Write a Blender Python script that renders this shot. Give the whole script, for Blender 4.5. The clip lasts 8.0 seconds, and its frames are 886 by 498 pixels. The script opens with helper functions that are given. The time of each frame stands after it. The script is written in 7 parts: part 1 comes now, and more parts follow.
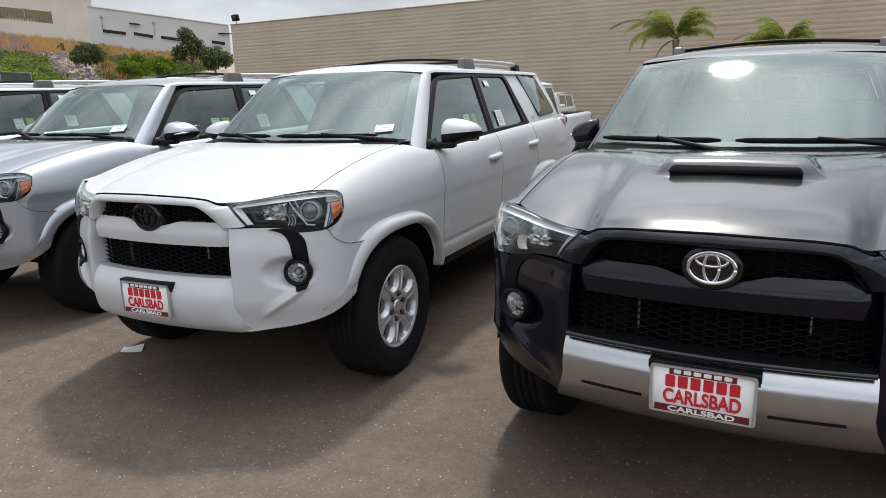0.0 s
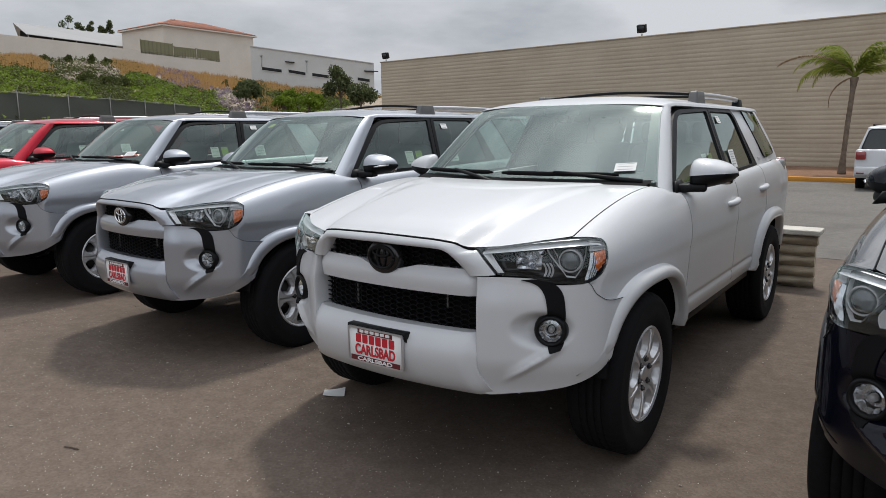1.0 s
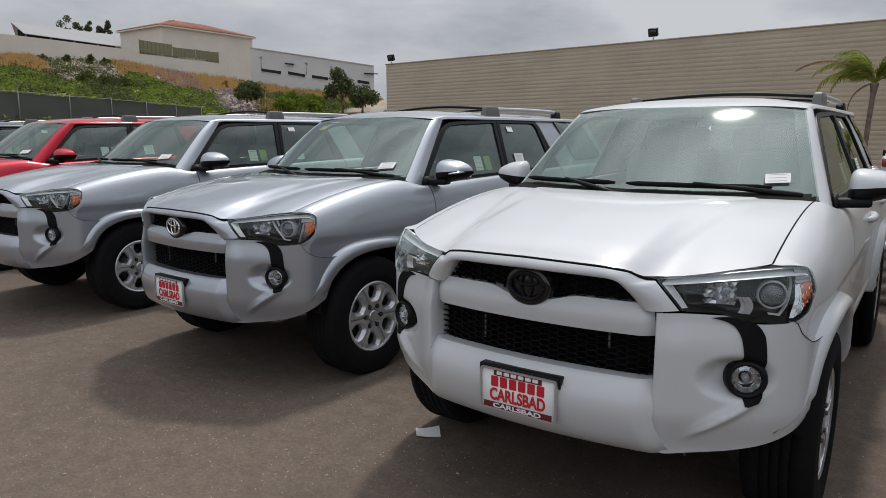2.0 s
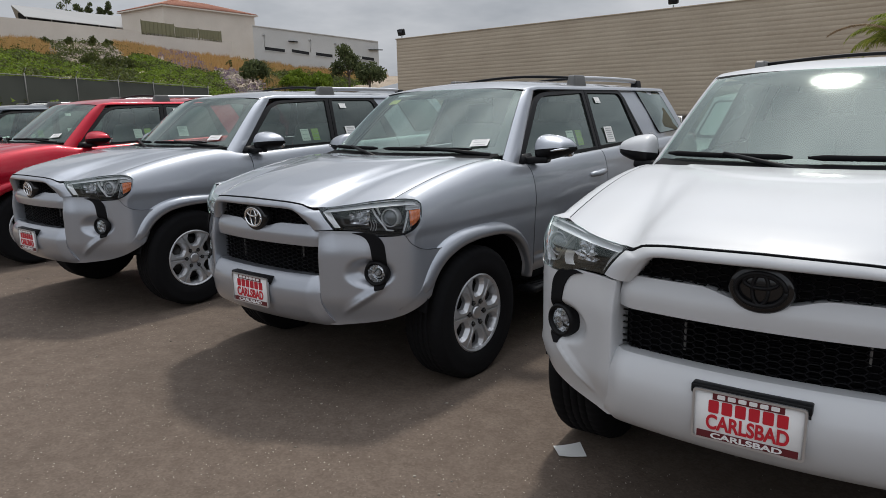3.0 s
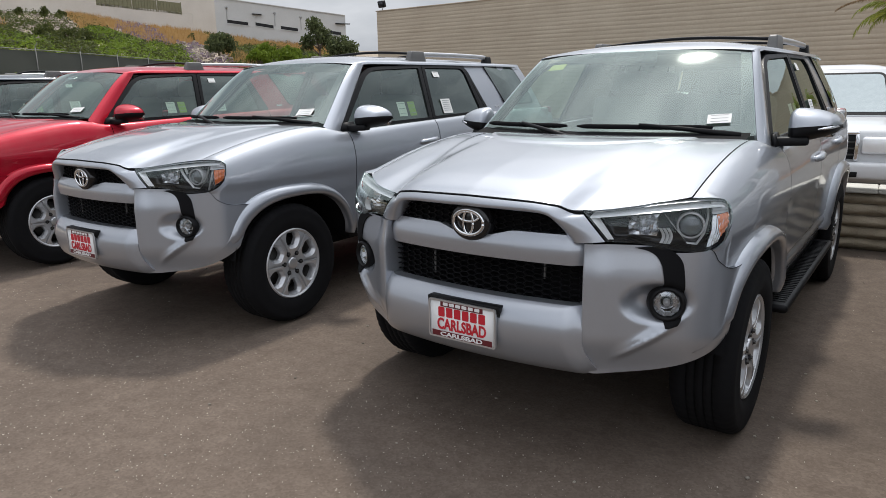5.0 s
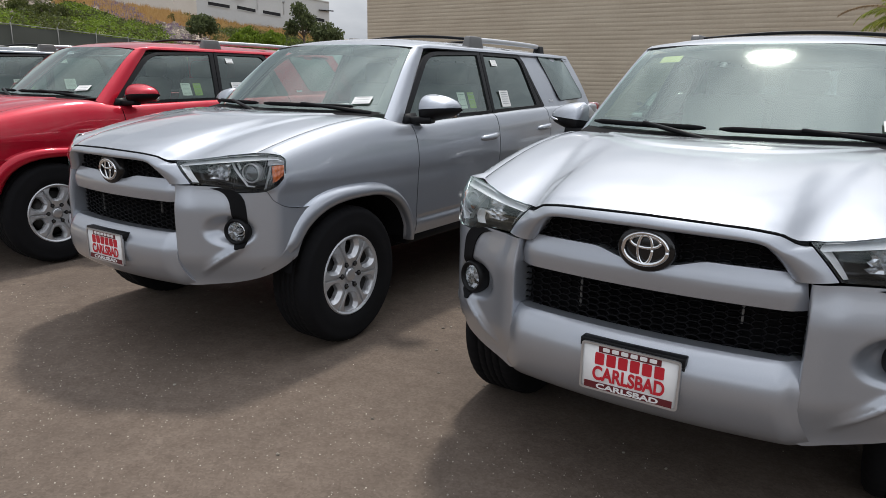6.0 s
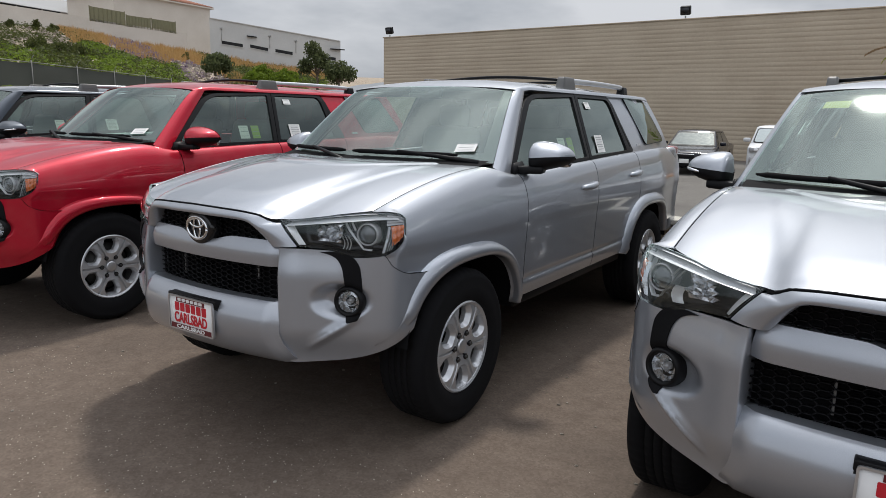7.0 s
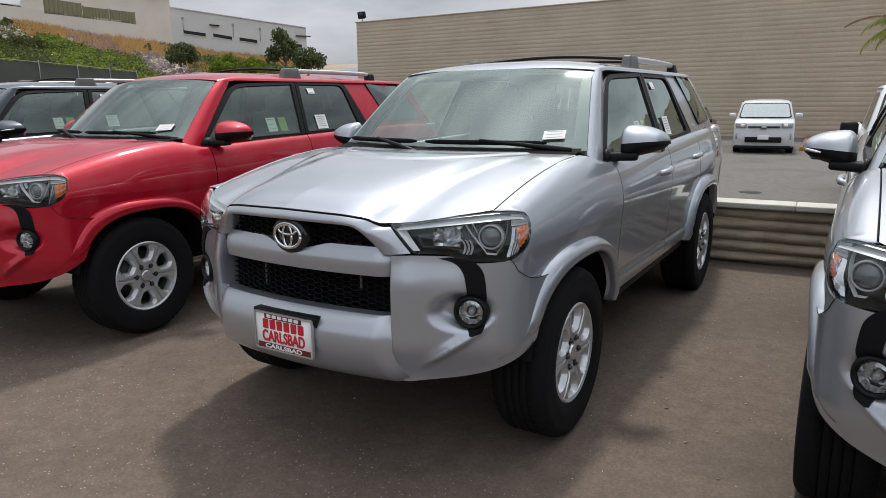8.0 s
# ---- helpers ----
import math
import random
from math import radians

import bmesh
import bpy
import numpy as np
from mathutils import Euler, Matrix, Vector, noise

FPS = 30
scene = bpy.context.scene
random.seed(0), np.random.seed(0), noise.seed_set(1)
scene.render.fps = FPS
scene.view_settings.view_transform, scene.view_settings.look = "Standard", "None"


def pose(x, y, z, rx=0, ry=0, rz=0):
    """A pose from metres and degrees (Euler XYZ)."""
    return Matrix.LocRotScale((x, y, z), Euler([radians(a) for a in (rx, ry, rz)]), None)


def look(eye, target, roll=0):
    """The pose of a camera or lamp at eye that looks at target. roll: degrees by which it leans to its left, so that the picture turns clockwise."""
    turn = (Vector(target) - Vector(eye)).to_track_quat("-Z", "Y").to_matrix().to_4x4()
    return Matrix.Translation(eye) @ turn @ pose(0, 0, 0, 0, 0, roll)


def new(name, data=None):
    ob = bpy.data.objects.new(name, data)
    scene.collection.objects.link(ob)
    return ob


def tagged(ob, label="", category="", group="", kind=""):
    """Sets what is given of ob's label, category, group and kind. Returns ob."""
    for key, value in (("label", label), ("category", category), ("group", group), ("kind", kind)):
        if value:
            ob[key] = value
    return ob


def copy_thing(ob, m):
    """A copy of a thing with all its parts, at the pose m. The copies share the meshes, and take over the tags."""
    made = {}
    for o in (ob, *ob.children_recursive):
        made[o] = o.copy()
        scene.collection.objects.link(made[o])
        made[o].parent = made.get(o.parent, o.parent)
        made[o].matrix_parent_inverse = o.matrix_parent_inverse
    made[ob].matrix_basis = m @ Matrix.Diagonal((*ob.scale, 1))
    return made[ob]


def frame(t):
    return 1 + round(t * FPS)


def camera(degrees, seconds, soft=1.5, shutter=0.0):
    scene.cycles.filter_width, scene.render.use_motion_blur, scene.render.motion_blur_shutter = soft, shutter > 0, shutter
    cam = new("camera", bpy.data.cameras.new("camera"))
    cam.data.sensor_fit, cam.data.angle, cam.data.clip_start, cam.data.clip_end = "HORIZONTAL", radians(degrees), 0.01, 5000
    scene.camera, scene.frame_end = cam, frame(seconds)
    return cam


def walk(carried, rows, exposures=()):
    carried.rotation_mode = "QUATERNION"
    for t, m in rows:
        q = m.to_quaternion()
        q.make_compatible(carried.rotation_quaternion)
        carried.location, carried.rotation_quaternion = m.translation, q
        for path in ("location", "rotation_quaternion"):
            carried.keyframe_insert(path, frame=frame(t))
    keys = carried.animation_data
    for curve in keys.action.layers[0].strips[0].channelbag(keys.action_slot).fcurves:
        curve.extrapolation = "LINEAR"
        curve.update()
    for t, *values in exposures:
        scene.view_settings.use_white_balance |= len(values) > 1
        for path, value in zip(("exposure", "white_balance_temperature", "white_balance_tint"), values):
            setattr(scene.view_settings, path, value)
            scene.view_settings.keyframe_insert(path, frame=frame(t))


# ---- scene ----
cam = camera(65.84, 8.0, soft=0.7)
# seconds, eye x y z, turn about x y z
PATH = [
    (0.0, 2.678, -3.180, 1.522, 77.13, 1.52, 24.98),
    (0.5, 2.291, -3.093, 1.519, 79.22, 3.06, 31.57),
    (1.0, 1.943, -3.085, 1.518, 80.27, 0.53, 35.76),
    (1.2, 1.778, -3.105, 1.526, 81.03, 0.15, 35.95),
    (2.3, 0.950, -2.975, 1.521, 80.23, 0.14, 35.43),
    (2.5, 0.797, -2.955, 1.513, 79.54, -0.92, 37.09),
    (3.0, 0.389, -2.964, 1.513, 78.58, 1.24, 35.77),
    (3.5, 0.003, -2.933, 1.482, 77.60, -0.26, 35.49),
    (4.0, -0.414, -2.870, 1.500, 77.96, -0.43, 34.57),
    (4.2, -0.596, -2.891, 1.505, 77.32, -1.26, 34.37),
    (5.3, -1.526, -2.762, 1.479, 76.68, 1.45, 32.34),
    (5.5, -1.687, -2.705, 1.485, 76.45, -0.35, 33.57),
    (6.0, -2.112, -2.650, 1.464, 76.02, -1.06, 31.08),
    (6.5, -2.478, -2.606, 1.473, 76.92, -0.91, 30.45),
    (7.0, -2.859, -2.544, 1.499, 78.96, -1.13, 31.61),
    (7.5, -3.215, -2.571, 1.493, 79.41, -1.19, 30.32),
    (8.0, -3.536, -2.579, 1.505, 77.71, 0.58, 28.90),
]
# the clip's camera darkens as the bright cars fill its view
EXPOSURES = [(0.0, 0.23), (0.5, 0.13), (1.0, -0.16), (2.5, -0.34), (4.0, -0.06), (5.5, 0.06), (6.5, -0.06), (7.0, -0.11), (8.0, -0.02)]
walk(cam, [(t, pose(*p)) for t, *p in PATH], EXPOSURES)

# ---- sky and sun: bright broken overcast, sun high behind the building ----
SUN_TO = Vector((-0.16, 0.57, 1.13)).normalized()
world = bpy.data.worlds.new("world")
scene.world = world
world.use_nodes = True
wn, wl = world.node_tree.nodes, world.node_tree.links
wn.clear()


def wnode(kind, **sets):
    n = wn.new(kind)
    for k, v in sets.items():
        n.inputs[k].default_value = v
    return n


w_out = wn.new("ShaderNodeOutputWorld")
w_bg = wnode("ShaderNodeBackground", Strength=0.85)
w_sky = wn.new("ShaderNodeTexSky")
w_sky.sky_type = "NISHITA"
w_sky.sun_disc = False
w_sky.sun_elevation = math.asin(SUN_TO.z)
w_sky.sun_rotation = math.atan2(SUN_TO.x, SUN_TO.y)
w_sky.air_density, w_sky.dust_density = 1.0, 3.0
w_co = wn.new("ShaderNodeTexCoord")
w_map = wn.new("ShaderNodeMapping")
w_map.inputs["Scale"].default_value = (1.0, 1.0, 3.2)
w_n = wnode("ShaderNodeTexNoise", Scale=1.9, Detail=6.0, Roughness=0.55)
w_ramp = wn.new("ShaderNodeValToRGB")
w_ramp.color_ramp.elements[0].position, w_ramp.color_ramp.elements[0].color = 0.36, (0.39, 0.43, 0.49, 1)
w_ramp.color_ramp.elements[1].position, w_ramp.color_ramp.elements[1].color = 0.62, (0.85, 0.875, 0.925, 1)
# the veil of cloud is brightest round the sun
w_dot = wn.new("ShaderNodeVectorMath")
w_dot.operation = "DOT_PRODUCT"
w_nrm = wn.new("ShaderNodeVectorMath")
w_nrm.operation = "NORMALIZE"
# clouds opposite the sun are lit from the front and grow brighter too
w_dot.inputs[1].default_value = SUN_TO
w_glow = wn.new("ShaderNodeMapRange")
w_glow.interpolation_type = "SMOOTHSTEP"
w_glow.inputs["From Min"].default_value, w_glow.inputs["From Max"].default_value = 0.68, 1.0
w_glow.inputs["To Min"].default_value, w_glow.inputs["To Max"].default_value = 1.0, 2.8
w_mul = wn.new("ShaderNodeVectorMath")
w_mul.operation = "SCALE"
w_mix = wn.new("ShaderNodeMix")
w_mix.data_type = "RGBA"
w_mix.inputs[0].default_value = 0.93
w_sc = wn.new("ShaderNodeVectorMath")
w_sc.operation = "SCALE"
w_sc.inputs["Scale"].default_value = 0.10
wl.new(w_co.outputs["Generated"], w_map.inputs["Vector"])
wl.new(w_map.outputs["Vector"], w_n.inputs["Vector"])
wl.new(w_n.outputs["Fac"], w_ramp.inputs["Fac"])
wl.new(w_co.outputs["Generated"], w_nrm.inputs[0])
wl.new(w_nrm.outputs[0], w_dot.inputs[0])
wl.new(w_dot.outputs["Value"], w_glow.inputs["Value"])
w_far = wn.new("ShaderNodeVectorMath")
w_far.operation = "DOT_PRODUCT"
w_far.inputs[1].default_value = (0.38, -0.68, 0.63)
w_lit = wn.new("ShaderNodeMapRange")
w_lit.interpolation_type = "SMOOTHSTEP"
w_lit.inputs["From Min"].default_value, w_lit.inputs["From Max"].default_value = 0.1, 1.0
w_lit.inputs["To Min"].default_value, w_lit.inputs["To Max"].default_value = 1.0, 1.95
w_both = wn.new("ShaderNodeMath")
w_both.operation = "MULTIPLY"
wl.new(w_nrm.outputs[0], w_far.inputs[0])
wl.new(w_far.outputs["Value"], w_lit.inputs["Value"])
wl.new(w_lit.outputs[0], w_both.inputs[0])
wl.new(w_glow.outputs[0], w_both.inputs[1])
# an overcast sky is brighter overhead than at the horizon
w_sep = wn.new("ShaderNodeSeparateXYZ")
w_up = wn.new("ShaderNodeMapRange")
w_up.inputs["From Min"].default_value, w_up.inputs["From Max"].default_value = 0.05, 1.0
w_up.inputs["To Min"].default_value, w_up.inputs["To Max"].default_value = 1.0, 1.12
w_all = wn.new("ShaderNodeMath")
w_all.operation = "MULTIPLY"
wl.new(w_nrm.outputs[0], w_sep.inputs[0])
wl.new(w_sep.outputs["Z"], w_up.inputs["Value"])
wl.new(w_up.outputs[0], w_all.inputs[0])
wl.new(w_both.outputs[0], w_all.inputs[1])
wl.new(w_ramp.outputs["Color"], w_mul.inputs[0])
wl.new(w_all.outputs[0], w_mul.inputs["Scale"])
wl.new(w_sky.outputs["Color"], w_sc.inputs[0])
wl.new(w_sc.outputs[0], w_mix.inputs[6])
wl.new(w_mul.outputs[0], w_mix.inputs[7])
wl.new(w_mix.outputs[2], w_bg.inputs["Color"])
wl.new(w_bg.outputs[0], w_out.inputs["Surface"])

sun = new("sun", bpy.data.lights.new("sun", "SUN"))
sun.data.energy, sun.data.angle, sun.data.color = 2.4, radians(5), (1.0, 0.95, 0.87)
sun.matrix_world = look(SUN_TO * 60, (0, 0, 0))

# ---- materials ----


def shader(name):
    m = bpy.data.materials.new(name)
    m.use_nodes = True
    t = m.node_tree
    b = t.nodes["Principled BSDF"]
    return m, t.nodes, t.links, b


def plain(name, color, rough=0.5, metal=0.0, coat=0.0, spec=0.5):
    """A surface with slight unevenness in tone and gloss."""
    m, n, l, b = shader(name)
    b.inputs["Metallic"].default_value = metal
    b.inputs["Coat Weight"].default_value = coat
    b.inputs["Specular IOR Level"].default_value = spec
    no = n.new("ShaderNodeTexNoise")
    no.inputs["Scale"].default_value, no.inputs["Detail"].default_value = 14.0, 4.0
    co = n.new("ShaderNodeTexCoord")
    l.new(co.outputs["Object"], no.inputs["Vector"])
    r = n.new("ShaderNodeMapRange")
    r.inputs["To Min"].default_value, r.inputs["To Max"].default_value = max(0.02, rough - 0.07), min(1.0, rough + 0.09)
    l.new(no.outputs["Fac"], r.inputs["Value"])
    l.new(r.outputs[0], b.inputs["Roughness"])
    mx = n.new("ShaderNodeMix")
    mx.data_type = "RGBA"
    mx.inputs[6].default_value = (*[c * 0.86 for c in color], 1)
    mx.inputs[7].default_value = (*color, 1)
    l.new(no.outputs["Fac"], mx.inputs[0])
    l.new(mx.outputs[2], b.inputs["Base Color"])
    return m


def paint(name, color, metal, rough, flake=0.0, dust=0.07, coat=1.0):
    """Clear-coated car paint with metal flake and a film of dust."""
    m, n, l, b = shader(name)
    co = n.new("ShaderNodeTexCoord")
    fl = n.new("ShaderNodeTexVoronoi")
    fl.inputs["Scale"].default_value = 900.0
    l.new(co.outputs["Object"], fl.inputs["Vector"])
    du = n.new("ShaderNodeTexNoise")
    du.inputs["Scale"].default_value, du.inputs["Detail"].default_value = 5.0, 6.0
    l.new(co.outputs["Object"], du.inputs["Vector"])
    hsv = n.new("ShaderNodeHueSaturation")
    hsv.inputs["Color"].default_value = (*color, 1)
    v = n.new("ShaderNodeMapRange")
    v.inputs["To Min"].default_value, v.inputs["To Max"].default_value = 1.0 - flake, 1.0 + flake
    l.new(fl.outputs["Color"], v.inputs["Value"])
    l.new(v.outputs[0], hsv.inputs["Value"])
    mx = n.new("ShaderNodeMix")
    mx.data_type = "RGBA"
    mx.inputs[7].default_value = (0.42, 0.38, 0.33, 1)
    dr = n.new("ShaderNodeMapRange")
    dr.inputs["From Min"].default_value, dr.inputs["From Max"].default_value = 0.45, 0.8
    dr.inputs["To Min"].default_value, dr.inputs["To Max"].default_value = 0.0, dust
    l.new(du.outputs["Fac"], dr.inputs["Value"])
    l.new(dr.outputs[0], mx.inputs[0])
    l.new(hsv.outputs[0], mx.inputs[6])
    l.new(mx.outputs[2], b.inputs["Base Color"])
    rr = n.new("ShaderNodeMapRange")
    rr.inputs["To Min"].default_value, rr.inputs["To Max"].default_value = rough - 0.03, rough + 0.06
    l.new(du.outputs["Fac"], rr.inputs["Value"])
    l.new(rr.outputs[0], b.inputs["Roughness"])
    b.inputs["Metallic"].default_value = metal
    b.inputs["Coat Weight"].default_value = coat
    b.inputs["Coat Roughness"].default_value = 0.04
    return m


def glass(name, tint, gloss=0.05, dust=0.05, rough=0.03, rise=4.5):
    """A pane: tinted see-through, with gloss that grows towards grazing angles and a little dust, whose pale layer also
    paints a haze of reflected sky.
    """
    m, n, l, b = shader(name)
    out = n["Material Output"]
    n.remove(b)
    tr = n.new("ShaderNodeBsdfTransparent")
    tr.inputs["Color"].default_value = (*tint, 1)
    gl = n.new("ShaderNodeBsdfGlossy")
    gl.inputs["Roughness"].default_value = rough
    gl.inputs["Color"].default_value = (0.88, 1.0, 0.95, 1)
    # gloss at a right angle, rising towards grazing
    lw = n.new("ShaderNodeLayerWeight")
    lw.inputs["Blend"].default_value = 0.5
    pw = n.new("ShaderNodeMath")
    pw.operation = "POWER"
    pw.inputs[1].default_value = rise
    fr = n.new("ShaderNodeMapRange")
    fr.inputs["To Min"].default_value, fr.inputs["To Max"].default_value = gloss, 1.0
    l.new(lw.outputs["Facing"], pw.inputs[0])
    l.new(pw.outputs[0], fr.inputs["Value"])
    df = n.new("ShaderNodeBsdfDiffuse")
    df.inputs["Color"].default_value = (0.55, 0.56, 0.54, 1)
    no = n.new("ShaderNodeTexNoise")
    no.inputs["Scale"].default_value, no.inputs["Detail"].default_value = 3.0, 5.0
    co = n.new("ShaderNodeTexCoord")
    l.new(co.outputs["Object"], no.inputs["Vector"])
    dm = n.new("ShaderNodeMapRange")
    dm.inputs["To Min"].default_value, dm.inputs["To Max"].default_value = dust * 0.5, dust * 1.6
    l.new(no.outputs["Fac"], dm.inputs["Value"])
    m1 = n.new("ShaderNodeMixShader")
    l.new(dm.outputs[0], m1.inputs[0])
    l.new(tr.outputs[0], m1.inputs[1])
    l.new(df.outputs[0], m1.inputs[2])
    m2 = n.new("ShaderNodeMixShader")
    l.new(fr.outputs[0], m2.inputs[0])
    l.new(m1.outputs[0], m2.inputs[1])
    l.new(gl.outputs[0], m2.inputs[2])
    l.new(m2.outputs[0], out.inputs["Surface"])
    return m


def ground_mat(name, dark, light, stain, scale=1.0, rough=0.9, bump=0.35):
    """Asphalt or earth: stones at the small scale, worn and stained fields at the large."""
    m, n, l, b = shader(name)
    co = n.new("ShaderNodeTexCoord")
    big = n.new("ShaderNodeTexNoise")
    big.inputs["Scale"].default_value, big.inputs["Detail"].default_value = 0.7 * scale, 6.0
    mid = n.new("ShaderNodeTexNoise")
    mid.inputs["Scale"].default_value, mid.inputs["Detail"].default_value = 9.0 * scale, 8.0
    mid.inputs["Roughness"].default_value = 0.7
    grit = n.new("ShaderNodeTexVoronoi")
    grit.inputs["Scale"].default_value = 95.0 * scale
    for q in (big, mid, grit):
        l.new(co.outputs["Object"], q.inputs["Vector"])
    mx = n.new("ShaderNodeMix")
    mx.data_type = "RGBA"
    mx.inputs[6].default_value, mx.inputs[7].default_value = (*dark, 1), (*light, 1)
    r1 = n.new("ShaderNodeMapRange")
    r1.inputs["From Min"].default_value, r1.inputs["From Max"].default_value = 0.33, 0.67
    l.new(mid.outputs["Fac"], r1.inputs["Value"])
    l.new(r1.outputs[0], mx.inputs[0])
    m2 = n.new("ShaderNodeMix")
    m2.data_type = "RGBA"
    m2.inputs[7].default_value = (*stain, 1)
    r2 = n.new("ShaderNodeMapRange")
    r2.inputs["From Min"].default_value, r2.inputs["From Max"].default_value = 0.5, 0.72
    r2.inputs["To Max"].default_value = 0.75
    l.new(big.outputs["Fac"], r2.inputs["Value"])
    l.new(r2.outputs[0], m2.inputs[0])
    l.new(mx.outputs[2], m2.inputs[6])
    m3 = n.new("ShaderNodeMix")
    m3.data_type, m3.blend_type = "RGBA", "MULTIPLY"
    m3.inputs[0].default_value = 0.45
    l.new(m2.outputs[2], m3.inputs[6])
    gc = n.new("ShaderNodeMapRange")
    gc.inputs["To Min"].default_value, gc.inputs["To Max"].default_value = 0.7, 1.35
    sp = n.new("ShaderNodeSeparateColor")
    l.new(grit.outputs["Color"], sp.inputs[0])
    l.new(sp.outputs[0], gc.inputs["Value"])
    l.new(gc.outputs[0], m3.inputs[7])
    l.new(m3.outputs[2], b.inputs["Base Color"])
    b.inputs["Roughness"].default_value = rough
    b.inputs["Specular IOR Level"].default_value = 0.3
    bp = n.new("ShaderNodeBump")
    bp.inputs["Strength"].default_value, bp.inputs["Distance"].default_value = bump, 0.006
    ad = n.new("ShaderNodeMath")
    ad.operation = "ADD"
    l.new(grit.outputs["Distance"], ad.inputs[0])
    l.new(mid.outputs["Fac"], ad.inputs[1])
    l.new(ad.outputs[0], bp.inputs["Height"])
    l.new(bp.outputs[0], b.inputs["Normal"])
    return m


def masonry(name, a, c, scale=3.0, rough=0.9, bump=0.5, island=0.0):
    """Stone, block, stucco or concrete: two tones in patches, grain, and piece-to-piece shift."""
    m, n, l, b = shader(name)
    co = n.new("ShaderNodeTexCoord")
    no = n.new("ShaderNodeTexNoise")
    no.inputs["Scale"].default_value, no.inputs["Detail"].default_value = scale, 8.0
    fine = n.new("ShaderNodeTexNoise")
    fine.inputs["Scale"].default_value, fine.inputs["Detail"].default_value = scale * 18, 4.0
    l.new(co.outputs["Object"], no.inputs["Vector"])
    l.new(co.outputs["Object"], fine.inputs["Vector"])
    mx = n.new("ShaderNodeMix")
    mx.data_type = "RGBA"
    mx.inputs[6].default_value, mx.inputs[7].default_value = (*a, 1), (*c, 1)
    ad = n.new("ShaderNodeMath")
    ad.operation = "MULTIPLY_ADD"
    ad.inputs[1].default_value = 0.4
    l.new(fine.outputs["Fac"], ad.inputs[0])
    l.new(no.outputs["Fac"], ad.inputs[2])
    r = n.new("ShaderNodeMapRange")
    r.inputs["From Min"].default_value, r.inputs["From Max"].default_value = 0.45, 0.95
    l.new(ad.outputs[0], r.inputs["Value"])
    l.new(r.outputs[0], mx.inputs[0])
    src = mx.outputs[2]
    if island:
        oi, ge = n.new("ShaderNodeObjectInfo"), n.new("ShaderNodeNewGeometry")
        sm = n.new("ShaderNodeMath")
        l.new(oi.outputs["Random"], sm.inputs[0])
        l.new(ge.outputs["Random Per Island"], sm.inputs[1])
        fr = n.new("ShaderNodeMath")
        fr.operation = "FRACT"
        l.new(sm.outputs[0], fr.inputs[0])
        vr = n.new("ShaderNodeMapRange")
        vr.inputs["To Min"].default_value, vr.inputs["To Max"].default_value = 1 - island, 1 + island
        l.new(fr.outputs[0], vr.inputs["Value"])
        hs = n.new("ShaderNodeHueSaturation")
        l.new(vr.outputs[0], hs.inputs["Value"])
        l.new(src, hs.inputs["Color"])
        src = hs.outputs[0]
    l.new(src, b.inputs["Base Color"])
    b.inputs["Roughness"].default_value = rough
    b.inputs["Specular IOR Level"].default_value = 0.25
    bp = n.new("ShaderNodeBump")
    bp.inputs["Strength"].default_value, bp.inputs["Distance"].default_value = bump, 0.02
    l.new(fine.outputs["Fac"], bp.inputs["Height"])
    l.new(bp.outputs[0], b.inputs["Normal"])
    return m


def leafy(name, a, c, rough=0.6):
    """Foliage: leaf-to-leaf shift of tone, light passing through."""
    m, n, l, b = shader(name)
    ge = n.new("ShaderNodeNewGeometry")
    mx = n.new("ShaderNodeMix")
    mx.data_type = "RGBA"
    mx.inputs[6].default_value, mx.inputs[7].default_value = (*a, 1), (*c, 1)
    l.new(ge.outputs["Random Per Island"], mx.inputs[0])
    l.new(mx.outputs[2], b.inputs["Base Color"])
    b.inputs["Roughness"].default_value = rough
    b.inputs["Specular IOR Level"].default_value = 0.15
    tl = n.new("ShaderNodeBsdfTranslucent")
    l.new(mx.outputs[2], tl.inputs["Color"])
    ms = n.new("ShaderNodeMixShader")
    ms.inputs[0].default_value = 0.4
    l.new(b.outputs[0], ms.inputs[1])
    l.new(tl.outputs[0], ms.inputs[2])
    l.new(ms.outputs[0], n["Material Output"].inputs["Surface"])
    return m


PAINT_WHITE = paint("paint_white", (0.53, 0.54, 0.555), 0.0, 0.35, coat=0.45)
PAINT_WHITE.node_tree.nodes["Principled BSDF"].inputs["Specular IOR Level"].default_value = 0.25
PAINT_SILVER = paint("paint_silver", (0.375, 0.396, 0.436), 0.62, 0.32, 0.10, coat=0.95)
PAINT_GREY = paint("paint_grey", (0.0130, 0.0140, 0.0175), 0.25, 0.24, 0.2, coat=0.8)
PAINT_BLUE = paint("paint_blue_grey", (0.05, 0.062, 0.08), 0.6, 0.35, 0.2)
PAINT_RED = paint("paint_red", (0.44, 0.009, 0.027), 0.35, 0.30, 0.1)
PAINT_RED.node_tree.nodes["Principled BSDF"].inputs["Specular IOR Level"].default_value = 0.1
PAINT_RED.node_tree.nodes["Principled BSDF"].inputs["Coat Weight"].default_value = 0.7
PAINT_BLACK = paint("paint_black", (0.0014, 0.002, 0.007), 0.0, 0.25, 0.0, 0.001, coat=0.55)
PAINT_BLACK.node_tree.nodes["Principled BSDF"].inputs["Specular IOR Level"].default_value = 0.12
PAINT_BLACK.node_tree.nodes["Principled BSDF"].inputs["Specular IOR Level"].default_value = 0.1
